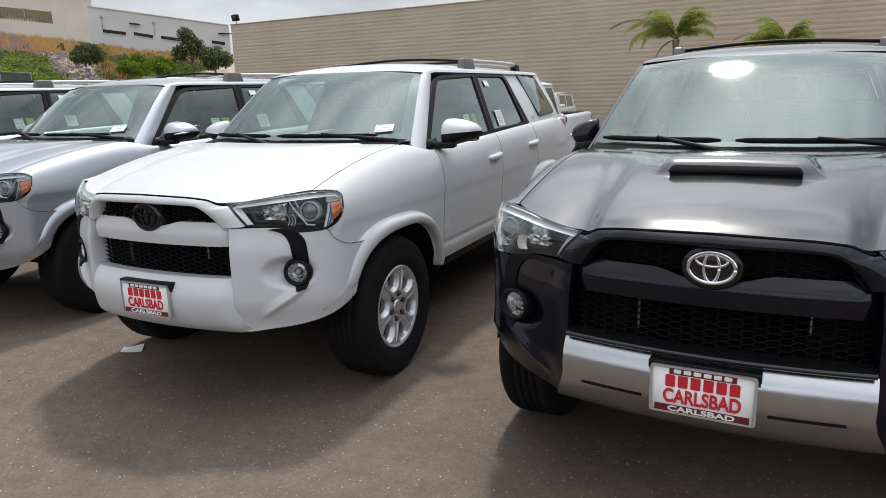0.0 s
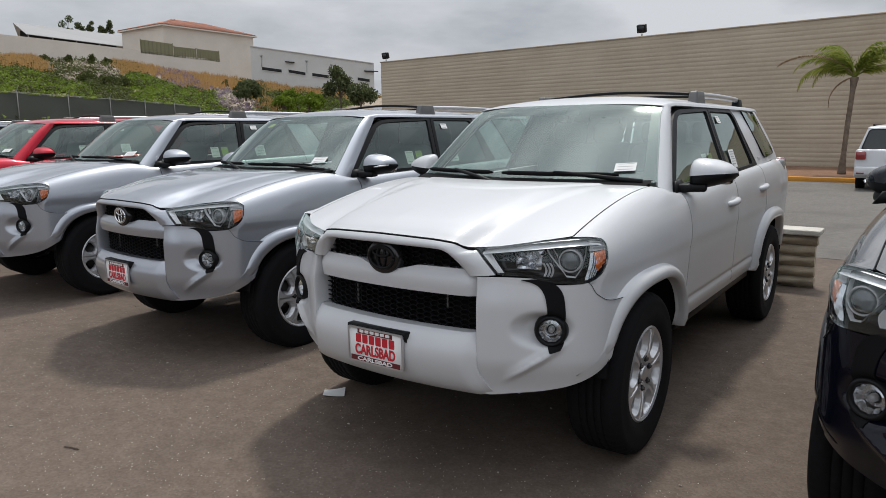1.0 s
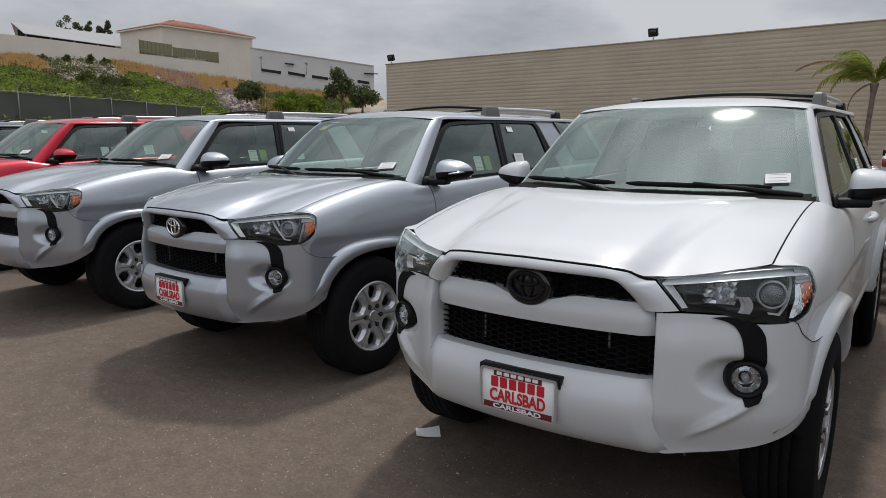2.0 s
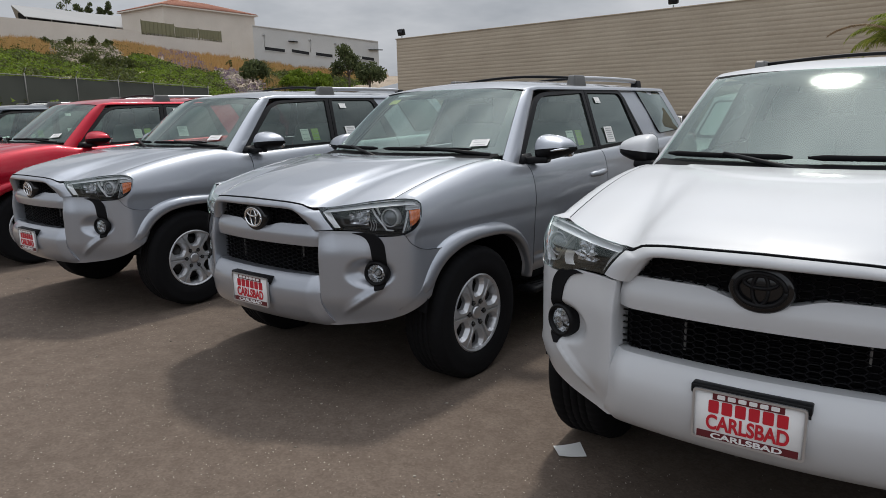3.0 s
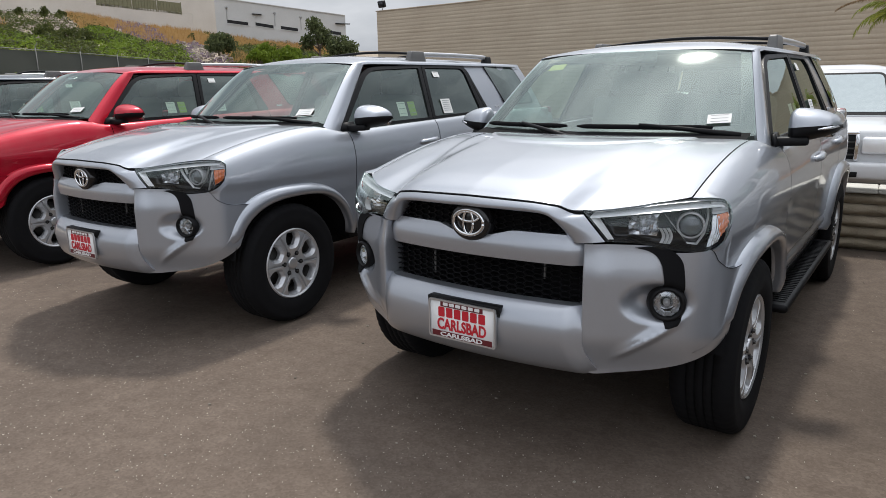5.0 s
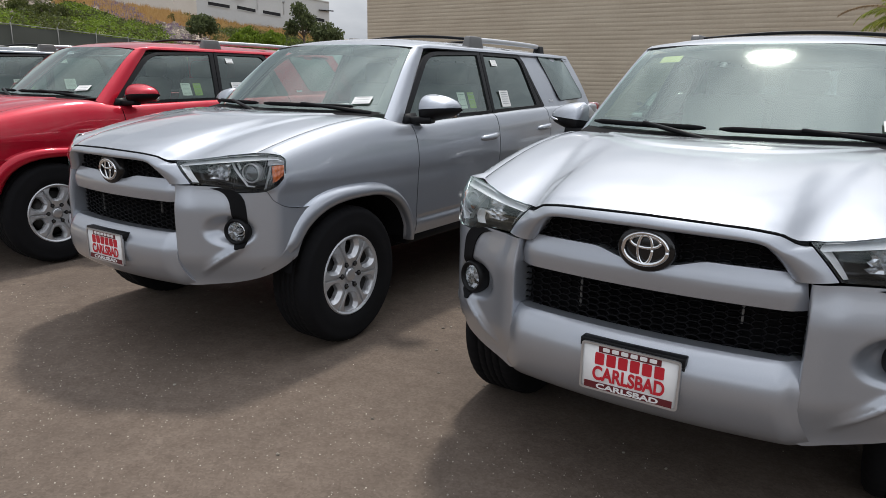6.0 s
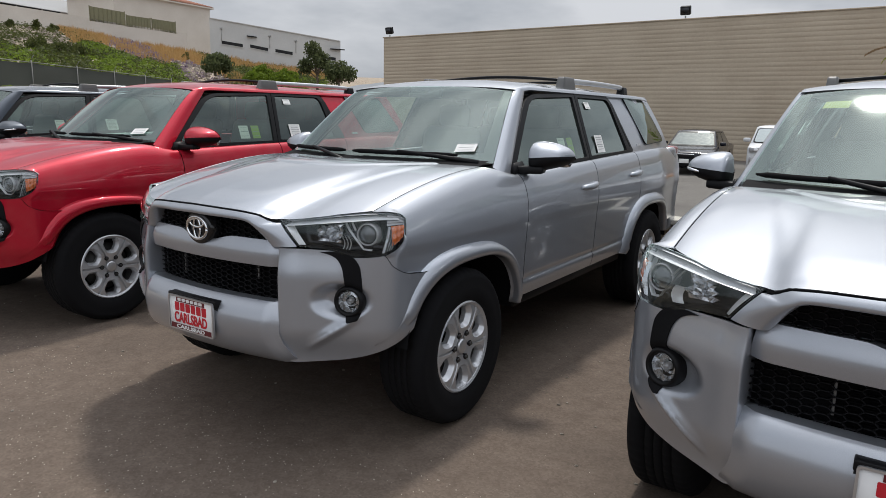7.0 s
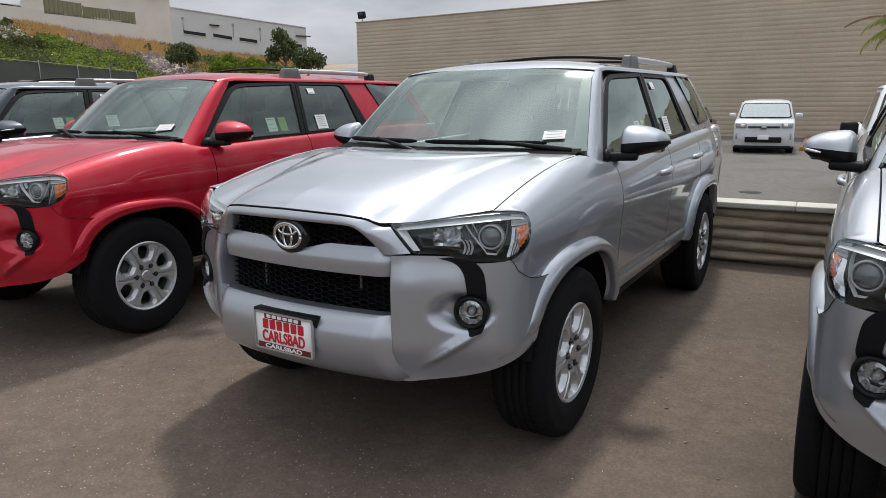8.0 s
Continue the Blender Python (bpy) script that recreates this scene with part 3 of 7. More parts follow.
def wheel(parent, x, y, s):
    """Alloy wheel with six paired spokes on an all-terrain tyre."""
    if s in WHEELS:
        hub = copy_thing(WHEELS[s], Matrix())
        hub.parent = parent
        hub.matrix_basis = Matrix.Translation((s * 0.795, y, 0.384)) @ Matrix.Rotation(y * 1.7 + x, 4, "X")
        return hub
    hub = WHEELS[s] = new("wheel")
    hub.parent = parent
    hub.location = (s * 0.795, y, 0.384)
    m = Matrix.Diagonal((s, 1, 1, 1))
    bm = bmesh.new()
    R = 0.386
    prof = [(0.212, -0.125), (0.225, -0.13), (0.30, -0.134), (0.352, -0.126), (0.376, -0.110), (R, -0.088), (R, -0.054), (R - 0.010, -0.053), (R - 0.010, -0.049), (R, -0.048), (R, -0.020), (R - 0.010, -0.019), (R - 0.010, -0.015), (R, -0.014), (R, 0.014), (R - 0.010, 0.015), (R - 0.010, 0.019), (R, 0.020), (R, 0.048), (R - 0.010, 0.049), (R - 0.010, 0.053), (R, 0.054), (R, 0.088), (0.376, 0.111), (0.360, 0.125), (0.345, 0.130), (0.336, 0.128), (0.30, 0.134), (0.262, 0.131), (0.240, 0.122), (0.222, 0.112)]

    def rubber(k, j):
        r, along = prof[int(j)]
        a_ = 2 * math.pi * (k % 216) / 216
        # sipes across the tread
        if r > 0.37 and (k + (2 if along > 0 else 0)) % 4 == 0:
            r -= 0.003
        return Vector((along * s, r * math.cos(a_), r * math.sin(a_)))

    sheet(bm, rubber, list(range(217)), list(range(len(prof))))
    bmesh.ops.remove_doubles(bm, verts=bm.verts, dist=1e-5)
    part("tyre", bm, RUBBER, hub, "black rubber tyre with tread blocks")
    bm = bmesh.new()
    lathe(bm, [(0.226, 0.108), (0.229, 0.116), (0.222, 0.121), (0.212, 0.114), (0.206, 0.096)], 56, m)
    # six broad spokes: each sector of the face has one window through it
    cr = 0.156
    hole = rounded([(0, -0.023, 0.112), (0, -0.047, 0.160), (0, -0.036, 0.196), (0, 0.036, 0.196), (0, 0.047, 0.160), (0, 0.023, 0.112)], [0.012, 0.016, 0.012, 0.012, 0.016, 0.012], 4)
    mid_w = Vector((0, 0, cr))
    face = []

    def reach(dr, inside):
        g = 0.0
        while inside(mid_w + dr * g):
            g += 0.0005
        return mid_w + dr * g

    def in_sector(w):
        return abs(math.atan2(w.y, w.z)) <= math.pi / 6 + 1e-4 and 0.046 <= math.hypot(w.y, w.z) <= 0.219

    def in_hole(w):
        return all((b_.y - a_.y) * (w.z - a_.z) - (b_.z - a_.z) * (w.y - a_.y) <= 1e-9 for a_, b_ in zip(hole, hole[1:] + hole[:1]))

    corners = [Vector((0, r_ * math.sin(g_ * math.pi / 6), r_ * math.cos(g_ * math.pi / 6))) - mid_w for r_ in (0.0465, 0.2185) for g_ in (-1, 1)]
    for al in sorted([2 * math.pi * k / 44 + 0.01 for k in range(44)] + [math.atan2(c.y, c.z) % (2 * math.pi) for c in corners]):
        dr = Vector((0, math.sin(al), math.cos(al)))
        face.append((reach(dr, in_hole), reach(dr, in_sector)))

    def dish(w):
        return 0.100 + 0.016 * sstep(0.05, 0.12, math.hypot(w.y, w.z)) - 0.006 * sstep(0.19, 0.22, math.hypot(w.y, w.z))

    def ringpt(q, w, k):
        spoke = sstep(0.48, 0.51, abs(math.atan2(w.y, w.z)))
        e = (q - w).length
        t, d = ((0.0, -0.012 * spoke), (min(0.3, 0.004 / e), -0.012 * spoke), (min(0.45, 0.009 / e), 0.0), (1 - min(0.50, 0.016 / e), -0.001), (1.0, -0.026), (1.0, -0.050))[k]
        z = w.lerp(q, t)
        if k == 5:
            z = Vector((0, 0, cr)) + (z - Vector((0, 0, cr))) * 0.96
        return Vector((dish(z) + d, z.y, z.z))

    for i in range(6):
        rot = Matrix.Rotation(2 * math.pi * (i + 0.25) / 6, 4, "X")
        rings = [[bm.verts.new(m @ rot @ ringpt(q, w, k)) for q, w in face] for k in range(6)]
        for r0, r1 in zip(rings, rings[1:]):
            for k in range(len(r0)):
                f_ = bm.faces.new((r0[k], r0[(k + 1) % len(r0)], r1[(k + 1) % len(r0)], r1[k]))
    lathe(bm, [(0.0, 0.096), (0.044, 0.096), (0.047, 0.100), (0.050, 0.06)], 28, m)
    bmesh.ops.recalc_face_normals(bm, faces=bm.faces)
    for e in bm.edges:
        if len(e.link_faces) == 2 and e.calc_face_angle(0) > 0.45:
            e.smooth = False
    rim = part("rim", bm, ALLOY, hub, "silver six-spoke alloy rim")
    bm = bmesh.new()
    lathe(bm, [(0.207, 0.097), (0.205, 0.085), (0.198, 0.0), (0.20, -0.12)], 56, m)
    part("barrel", bm, RACK_GREY, hub, "dull grey inner barrel")
    bm = bmesh.new()
    lathe(bm, [(0.0, 0.036), (0.08, 0.038), (0.086, 0.030), (0.165, 0.030), (0.168, 0.026), (0.168, 0.0), (0.196, -0.01)], 40, m)
    part("brake_disc", bm, BLACK_MATT, hub)
    bm = bmesh.new()
    lathe(bm, [(0.0, 0.114), (0.030, 0.113), (0.036, 0.110), (0.037, 0.10)], 24, m)
    part("centre_cap", bm, SATIN, hub)
    for i in range(6):
        a = 2 * math.pi * (i + 0.25) / 6
        c = Matrix.Translation((0, 0.070 * math.cos(a), 0.070 * math.sin(a)))
        # a flat dark disc paints the shade of the pocket round the nut
        bm = bmesh.new()
        lathe(bm, [(0.0, 0.1085), (0.0155, 0.1085), (0.0155, 0.09)], 14, m @ c)
        part("lug_recess", bm, LAMP_DARK, hub, smooth=False)
        bm = bmesh.new()
        lathe(bm, [(0.0, 0.118), (0.008, 0.118), (0.0105, 0.112), (0.0105, 0.07)], 6, m @ c)
        part("lug_nut", bm, DISC, hub, smooth=False)
    bm = bmesh.new()
    lathe(bm, [(0.0, 0.035), (0.165, 0.035), (0.165, 0.01)], 40, m)
    part("brake_disc", bm, DISC, hub)
    bm = bmesh.new()
    lathe(bm, [(0.0, -0.03), (0.203, -0.03)], 32, m)
    part("backing_plate", bm, BLACK_MATT, hub)
    return hub


def flare(bm, A, sweep, zlow_f, zlow_r, wide_f=0.075, wide_r=0.055):
    """The swollen lip round a wheel arch."""
    yc, a, zc, b = A
    n = 2.7
    ths = [math.pi * i / 40 for i in range(41)]

    def pt(th, e, x):
        c, s_ = math.cos(th), math.sin(th)
        w = lerp(wide_r, wide_f, sstep(-0.9, 0.9, -c))
        aa, bb = a + e * w, b + e * (w + 0.012)
        y = yc + aa * math.copysign(abs(c) ** (2 / n), c)
        z = zc + bb * abs(s_) ** (2 / n)
        lo = zlow_f if c < 0 else zlow_r
        if abs(s_) < 0.45:
            z = max(z - 0.0, lerp(lo, z, min(1, abs(s_) / 0.45)))
        if c < 0 and sweep:
            # the foot runs forward into the lower edge of the bumper
            y -= sweep * (max(0.0, 0.65 - z) / 0.15) ** 1.6 * (1 - 0.35 * e)
        return Vector((x, y, z))

    rows = []
    for th in ths:
        c = math.cos(th)
        o = pt(th, 1.0, 0)
        base = side_x(o.y, max(0.45, min(0.94, o.z)))
        out = base + 0.044
        if c < 0 and sweep:
            base = min(base, plan_x(o.y)) - 0.045 * sstep(0.60, 0.42, o.z)
            base -= 0.022 * sstep(0.62, 0.55, o.z)
            out = base + 0.044 * sstep(0.56, 0.68, o.z)
        secs = ((1.06, base - 0.012), (1.0, base + 0.004), (0.86, base + 0.026), (0.66, out - 0.004), (0.40, out), (0.12, out - 0.006), (0.0, out - 0.016), (-0.02, out - 0.026), (-0.035, base - 0.020))
        rows.append([bm.verts.new(pt(th, e, x)) for e, x in secs])
    for r0, r1 in zip(rows, rows[1:]):
        for k in range(len(r0) - 1):
            bm.faces.new((r0[k], r1[k], r1[k + 1], r0[k + 1]))


def make_car(name, scoop=False, steps=False, silver_bumper=False, dark_emblem=False, signal_mirror=False):
    car = new(name)
    P = PAINT_WHITE
    L = ((1, "left"), (-1, "right"))

    # bonnet
    bm = bmesh.new()
    us = [-0.757 + 1.514 * i / 96 for i in range(97)]
    vs = [0, 0.012, 0.03, 0.055] + span(0.085, 1, 64)
    sheet(bm, hood_point, us, vs)
    hem(bm, (0, -0.2, 0.6), 0.03)
    part("bonnet", bm, P, car)
    # black tubes paint the shade in the gaps along the bonnet
    for pts_g in ([(sg_ * 0.7605, y_, hood_edge_z(y_) - 0.006) for y_ in span(-0.53, 0.325, 26)] for sg_ in (-1, 1)):
        bm = bmesh.new()
        tube(bm, pts_g, 0.0052, 6)
        part("panel_gap", bm, BLACK_MATT, car)
    bm = bmesh.new()
    tube(bm, [(u_, hood_front(abs(u_)) + 0.003, hood_front_z(abs(u_)) - 0.0135) for u_ in span(-0.43, 0.43, 44)], 0.0048, 6)
    part("panel_gap", bm, BLACK_MATT, car)
    if scoop:
        bm = bmesh.new()

        def sc(u, v):
            x = u * lerp(0.315, 0.27, v)
            y = lerp(-0.40, 0.06, v)
            w = sstep(1.0, 0.72, abs(u))
            h = 0.052 * sstep(0.0, 0.14, v) * sstep(1.0, 0.25, v) * w
            base = hood_point(x, (y - hood_front(abs(x))) / (hood_rear(abs(x)) - hood_front(abs(x)))).z
            return Vector((x, y, base - 0.004 + h))

        sheet(bm, sc, span(-1, 1, 32), [0, 0.03, 0.06, 0.1, 0.16, 0.24, 0.34, 0.46, 0.6, 0.75, 0.9, 1])
        sc_ob = part("bonnet_scoop", bm, P, car, "raised bonnet scoop with a black slot")
        bm = bmesh.new()
        y = -0.405
        base = hood_point(0.0, (y - hood_front(0)) / (hood_rear(0) - hood_front(0))).z
        solid_poly(bm, rounded([(-0.228, y + 0.012, base + 0.011), (0.228, y + 0.012, base + 0.011), (0.214, y + 0.028, base + 0.036), (-0.214, y + 0.028, base + 0.036)], 0.012), (0, 0.03, 0.0))
        part("scoop_slot", bm, BLACK_MATT, sc_ob)

    # grille surround: a frame of one thickness with the hood above and the seam below
    bm = bmesh.new()

    def rim_pt(q):
        """The outer edge: along the bonnet, then down beside the headlamp."""
        sg, a_ = (1 if q > 0 else -1), abs(q)
        if a_ <= 0.66:
            ax = 0.432 * curve((0, 0.5, 0.66), (0, 0.80, 1.0), a_)
            p = Vector((ax, hood_front(ax) - 0.004, hood_front_z(ax) - 0.017))
        else:
            p = headlamp(0.0, 1 - (a_ - 0.66) / 0.34) + Vector((-0.006, -0.004, 0))
            p.z = min(p.z, hood_front_z(0.432) - 0.017)
        return Vector((p.x * sg, p.y, p.z))

    def sur(q, t):
        sg, a_ = (1 if q > 0 else -1), abs(q)
        o = rim_pt(q)
        ix = sg * curve((0, 0.45, 0.60, 0.70, 1.0), (0.0, 0.290, 0.332, 0.350, 0.412), a_)
        iz = curve((0, 0.45, 0.60, 0.70, 1.0), (1.047, 1.041, 1.033, 1.018, 0.937), a_)
        k = min(1, max(0, t))
        x, z = lerp(o.x, ix, k), lerp(o.z, iz, k)
        front = surround_point(ix, iz) - 0.004 + 0.030 * sstep(0.64, 1.0, a_)
        y = lerp(o.y, front, math.sin(k * math.pi / 2) ** 0.9) - 0.008 * math.sin(math.pi * k) + 0.014 * sstep(0.84, 1.0, t)
        return Vector((x, y + max(0, t - 1) * 0.30, z))

    sheet(bm, sur, span(-1, 1, 60), [0, 0.06, 0.14, 0.24, 0.36, 0.5, 0.64, 0.76, 0.86, 0.94, 1.0, 1.08, 1.3])
    hem(bm, (0, 0.2, 0.95), 0.03)
    part("grille_surround", bm, P, car)

    # middle of the bumper: the bar between the grilles and the lower panel
    bm = bmesh.new()

    def bar(x, z):
        return Vector((x, bumper_mid(x, z) - 0.004, z))

    def bar_edge(u, v):
        w = lerp(0.462, 0.442, v)
        x = u * w
        dip = 0.024 * sstep(0.19, 0.06, abs(x))
        z = lerp(0.848, 0.958 - dip, v)
        return bar(x, z)

    sheet(bm, bar_edge, span(-1, 1, 40), [0, 0.06, 0.15, 0.3, 0.5, 0.7, 0.85, 0.95, 1])
    hem(bm, (0, 0.2, 0.9), 0.05)
    part("grille_bar", bm, P, car)
    bm = bmesh.new()

    def low(u, v):
        w = lerp(0.513, 0.472, sstep(0.0, 0.5, v))
        x = u * w
        z = lerp(0.425, 0.697, v)
        p = bar(x, z)
        p.y += 0.0 if silver_bumper else 0.036 * sstep(0.88, 1.0, abs(u))
        return p

    sheet(bm, low, span(-1, 1, 40), [0, 0.05, 0.12, 0.22, 0.35, 0.5, 0.65, 0.78, 0.88, 0.94, 0.975, 1])
    hem(bm, (0, 0.3, 0.6), 0.07)
    part("bumper_panel", bm, BUMPER_SILVER if silver_bumper else P, car, "satin silver lower bumper panel" if silver_bumper else "")
    if silver_bumper:
        for s, _ in L:
            bm = bmesh.new()
            for k in range(6):
                x0, x1 = s * (0.19 + 0.035 * k), s * (0.19 + 0.035 * (k + 1))
                beam(bm, (x0, bumper_mid(x0, 0.535) - 0.006, 0.535), (x1, bumper_mid(x1, 0.535) - 0.006, 0.535), 0.003, 0.006)
            part("bumper_slot", bm, BLACK_MATT, car)
        bm = bmesh.new()
        sheet(bm, lambda u, v: Vector((u, bumper_mid(u, 0.69) + curve((0, 0.2, 0.5, 1), (-0.030, -0.042, -0.034, 0.03), v), curve((0, 0.2, 0.5, 1), (0.684, 0.694, 0.704, 0.708), v))), span(-0.465, 0.465, 40), span(0, 1, 10))
        hem(bm, (0, 0.3, 0.6), 0.02)
        part("bumper_cap", bm, BLACK_GLOSS, car, "gloss black strip above the silver panel")

    # bumper corners with the dish for the fog lamp
    for s, side in L:
        bm = bmesh.new()
        sheet(bm, lambda a, t: corner_at(a, lerp(corner_lo(a), corner_hi(a), t)), span(0, 0.86, 72) + span(0.87, 1, 12), span(0, 1, 56))
        # the rounded return towards the grille
        sheet(bm, lambda t, w: corner_at(0, lerp(corner_lo(0), corner_hi(0), t)) + Vector((-0.010 * math.sin(w * math.pi / 2) - 0.004 * w, 0.012 * (1 - math.cos(w * math.pi / 2)) + 0.075 * w * w, 0)), span(0, 1, 56), span(0, 1, 8))
        hem(bm, (0.3, 0.3, 0.7), 0.03)
        part("bumper_corner", flip(bm, s), P, car)
        # black strip that climbs from the fog lamp to the headlamp
        bm = bmesh.new()

        def strip(t, w):
            # t: 0 at the headlamp, 1 at the foot
            xi = curve((0, 0.10, 0.22, 0.36, 0.6, 0.85, 1), (0.628, 0.668, 0.698, 0.715, 0.722, 0.722, 0.728), t)
            xo = curve((0, 0.10, 0.22, 0.36, 0.6, 0.85, 1), (0.668, 0.714, 0.752, 0.776, 0.783, 0.780, 0.766), t)
            zi = curve((0, 0.10, 0.22, 0.36, 0.6, 0.85, 1), (0.926, 0.915, 0.893, 0.850, 0.770, 0.680, 0.632), t)
            zo = curve((0, 0.10, 0.22, 0.36, 0.6, 0.85, 1), (0.931, 0.927, 0.908, 0.862, 0.770, 0.680, 0.640), t)
            x, z = lerp(xi, xo, w), lerp(zi, zo, w)
            lo_, hi_ = 0.0, 1.0
            for _ in range(24):
                mid_ = (lo_ + hi_) / 2
                if curve(CORNER_S, CORNER_X, mid_) < x:
                    lo_ = mid_
                else:
                    hi_ = mid_
            return corner_at(lo_, z) + Vector((0.25, -0.9, 0)).normalized() * 0.006

        sheet(bm, strip, span(0, 1, 36), span(0, 1, 6))
        hem(bm, (0.3, 0.2, 0.7), 0.02)
        part("fog_trim", flip(bm, s), BLACK_MATT, car)
        fog = new("fog_lamp")
        fog.parent = car
        c = Vector((0.728, -0.664, 0.718))
        ax = Matrix.Translation(c) @ Vector((0.34, -0.94, 0.02)).to_track_quat("X", "Z").to_matrix().to_4x4()
        bm = bmesh.new()
        lathe(bm, [(0.047, -0.002), (0.050, 0.010), (0.055, 0.016), (0.062, 0.012), (0.068, -0.004), (0.072, -0.04)], 36, ax)
        part("bezel", flip(bm, s), BLACK_TRIM, fog)
        bm = bmesh.new()
        lathe(bm, [(0.0, -0.040), (0.014, -0.038), (0.024, -0.026), (0.032, -0.030), (0.047, 0.0)], 11, ax)
        part("bowl", flip(bm, s), LAMP_FACET, fog, "faceted bright bowl", smooth=False)
        bm = bmesh.new()
        lathe(bm, [(0.0, -0.010), (0.012, -0.012), (0.014, -0.034)], 12, ax)
        part("bulb_cap", flip(bm, s), LAMP_GREY, fog)
        bm = bmesh.new()
        lathe(bm, [(0.0, 0.010), (0.025, 0.008), (0.047, 0.0)], 28, ax)
        part("lens", flip(bm, s), GLASS_LENS, fog)

        # headlamp
        head = new("headlamp")
        head.parent = car
        U, V = cosspan(0, 1, 28), span(0, 1, 12)
        bm = bmesh.new()
        sheet(bm, lambda a, t: headlamp(a, t, 0.075 * sstep(0, 0.12, a) * sstep(1, 0.9, a) * sstep(0, 0.15, t) * sstep(1, 0.85, t) + 0.006), U, V)
        part("housing", flip(bm, s), LAMP_DARK, head, "dark smoked lamp housing")
        bm = bmesh.new()
        sheet(bm, lambda a, t: headlamp(a, t), U, V)
        hem(bm, (0.5, 0.2, 1.0), 0.012)
        part("lens", flip(bm, s), GLASS_LENS, head)
        bm = bmesh.new()
        sheet(bm, lambda a, t: headlamp(a, lerp(lerp(0.765, 0.83, a), 0.925, t), 0.004 + 0.026 * t), span(0.015, 0.90, 24), span(0, 1, 3))
        sheet(bm, lambda a, t: headlamp(lerp(0.012, 0.070, a) + 0.012 * (1 - t), t, 0.004 + 0.024 * a), span(0, 1, 3), span(0.08, 0.80, 12))
        part("chrome_strip", flip(bm, s), LAMP_BRIGHT, head, "bright strip along the top and inner edge")
        bm = bmesh.new()
        sheet(bm, lambda a, t: headlamp(a, lerp(0.942, 0.975, t), 0.005 + 0.008 * t), span(0.02, 0.93, 24), [0, 1])
        part("upper_band", flip(bm, s), SATIN, head, "thin bright line above the strip")
        bm = bmesh.new()
        pc = headlamp(0.665, 0.50, 0.040)
        pa = Matrix.Translation(pc) @ Vector((0.30, -0.95, 0.05)).to_track_quat("X", "Z").to_matrix().to_4x4()
        lathe(bm, [(0.040, 0.010), (0.042, 0.017), (0.046, 0.016), (0.049, 0.004), (0.049, -0.03)], 36, pa)
        part("projector_ring", flip(bm, s), LAMP_GREY, head)
        bm = bmesh.new()
        lathe(bm, [(0.0, 0.026), (0.017, 0.023), (0.032, 0.015), (0.041, 0.004)], 28, pa)
        part("projector_lens", flip(bm, s), PROJECTOR, head)
        # angular bright bracket: it opens towards the top and folds under the projector
        bm = bmesh.new()
        for pts_b in (((0.490, 0.78), (0.515, 0.60), (0.560, 0.40), (0.625, 0.17)), ((0.535, 0.79), (0.560, 0.60)), ((0.625, 0.17), (0.700, 0.15), (0.748, 0.34)), ((0.748, 0.34), (0.778, 0.62), (0.790, 0.80))):
            for (u0, v0), (u1, v1) in zip(pts_b, pts_b[1:]):
                sheet(bm, lambda t, w: headlamp(lerp(u0, u1, t) + (w - 0.5) * 0.016, lerp(v0, v1, t) + (w - 0.5) * 0.032, 0.016 + 0.020 * w), span(0, 1, 4), span(0, 1, 2))
        part("bracket", flip(bm, s), LAMP_BRIGHT, head, "angular bright bracket round the projector", smooth=False)
        bm = bmesh.new()
        for k in range(3):
            sheet(bm, lambda a, t: headlamp(0.444 + 0.026 * k + 0.009 * a + 0.020 * math.sin(math.pi * t), lerp(0.14, 0.46, t), 0.040 - 0.016 * a), span(0, 1, 2), span(0, 1, 6))
        part("wing", flip(bm, s), LAMP_BRIGHT, head)
        # faceted inner bowl
        bm = bmesh.new()
        rf = random.Random(8)
        deep = [[rf.uniform(0.028, 0.068) for _ in range(7)] for _ in range(9)]
        sheet(bm, lambda a, t: headlamp(lerp(0.27, 0.475, a) - 0.04 * (1 - t), lerp(0.24, 0.72, t) + 0.04 * a, deep[round(a * 8)][round(t * 6)]), span(0, 1, 8), span(0, 1, 6))
        part("inner_reflector", flip(bm, s), LAMP_FACET, head, "faceted inner reflector", smooth=False)
        bm = bmesh.new()
        for k in range(4):
            sheet(bm, lambda a, t: headlamp(0.790 + 0.020 * k + 0.016 * a + 0.030 * t, lerp(0.06, 0.66 - 0.04 * k, t), 0.026 - 0.010 * a + 0.002 * math.sin(t * 9 + k)), span(0, 1, 3), span(0, 1, 8))
        part("reflector", flip(bm, s), LAMP_FACET, head, "ribbed outer reflector", smooth=False)
        bm = bmesh.new()
        sheet(bm, lambda a, t: headlamp(lerp(lerp(0.860, 0.835, t), 0.985, a), lerp(0.16, 0.66, t), 0.016 + 0.004 * math.sin(a * 19) + 0.003 * math.sin(t * 14)), span(0, 1, 12), span(0, 1, 8))
        hem(bm, (0.5, 0.2, 1.0), 0.015)
        part("side_reflector", flip(bm, s), AMBER, head, "amber side reflector")
        bm = bmesh.new()
        sheet(bm, lambda a, t: headlamp(lerp(0.80, 0.985, a), lerp(0.68, 0.93, t), 0.014 + 0.003 * math.sin(t * 12)), span(0, 1, 10), span(0, 1, 8))
        hem(bm, (0.5, 0.2, 1.0), 0.012)
        part("clear_end", flip(bm, s), LAMP_GREY, head, "pale grooved panel above the amber reflector")

        # fender, doors and rear quarter
        bm = bmesh.new()
        def lamp_at(y, v):
            """The point on an edge of the headlamp at that y."""
            lo_, hi_ = 0.0, 1.0
            for _ in range(24):
                mid_ = (lo_ + hi_) / 2
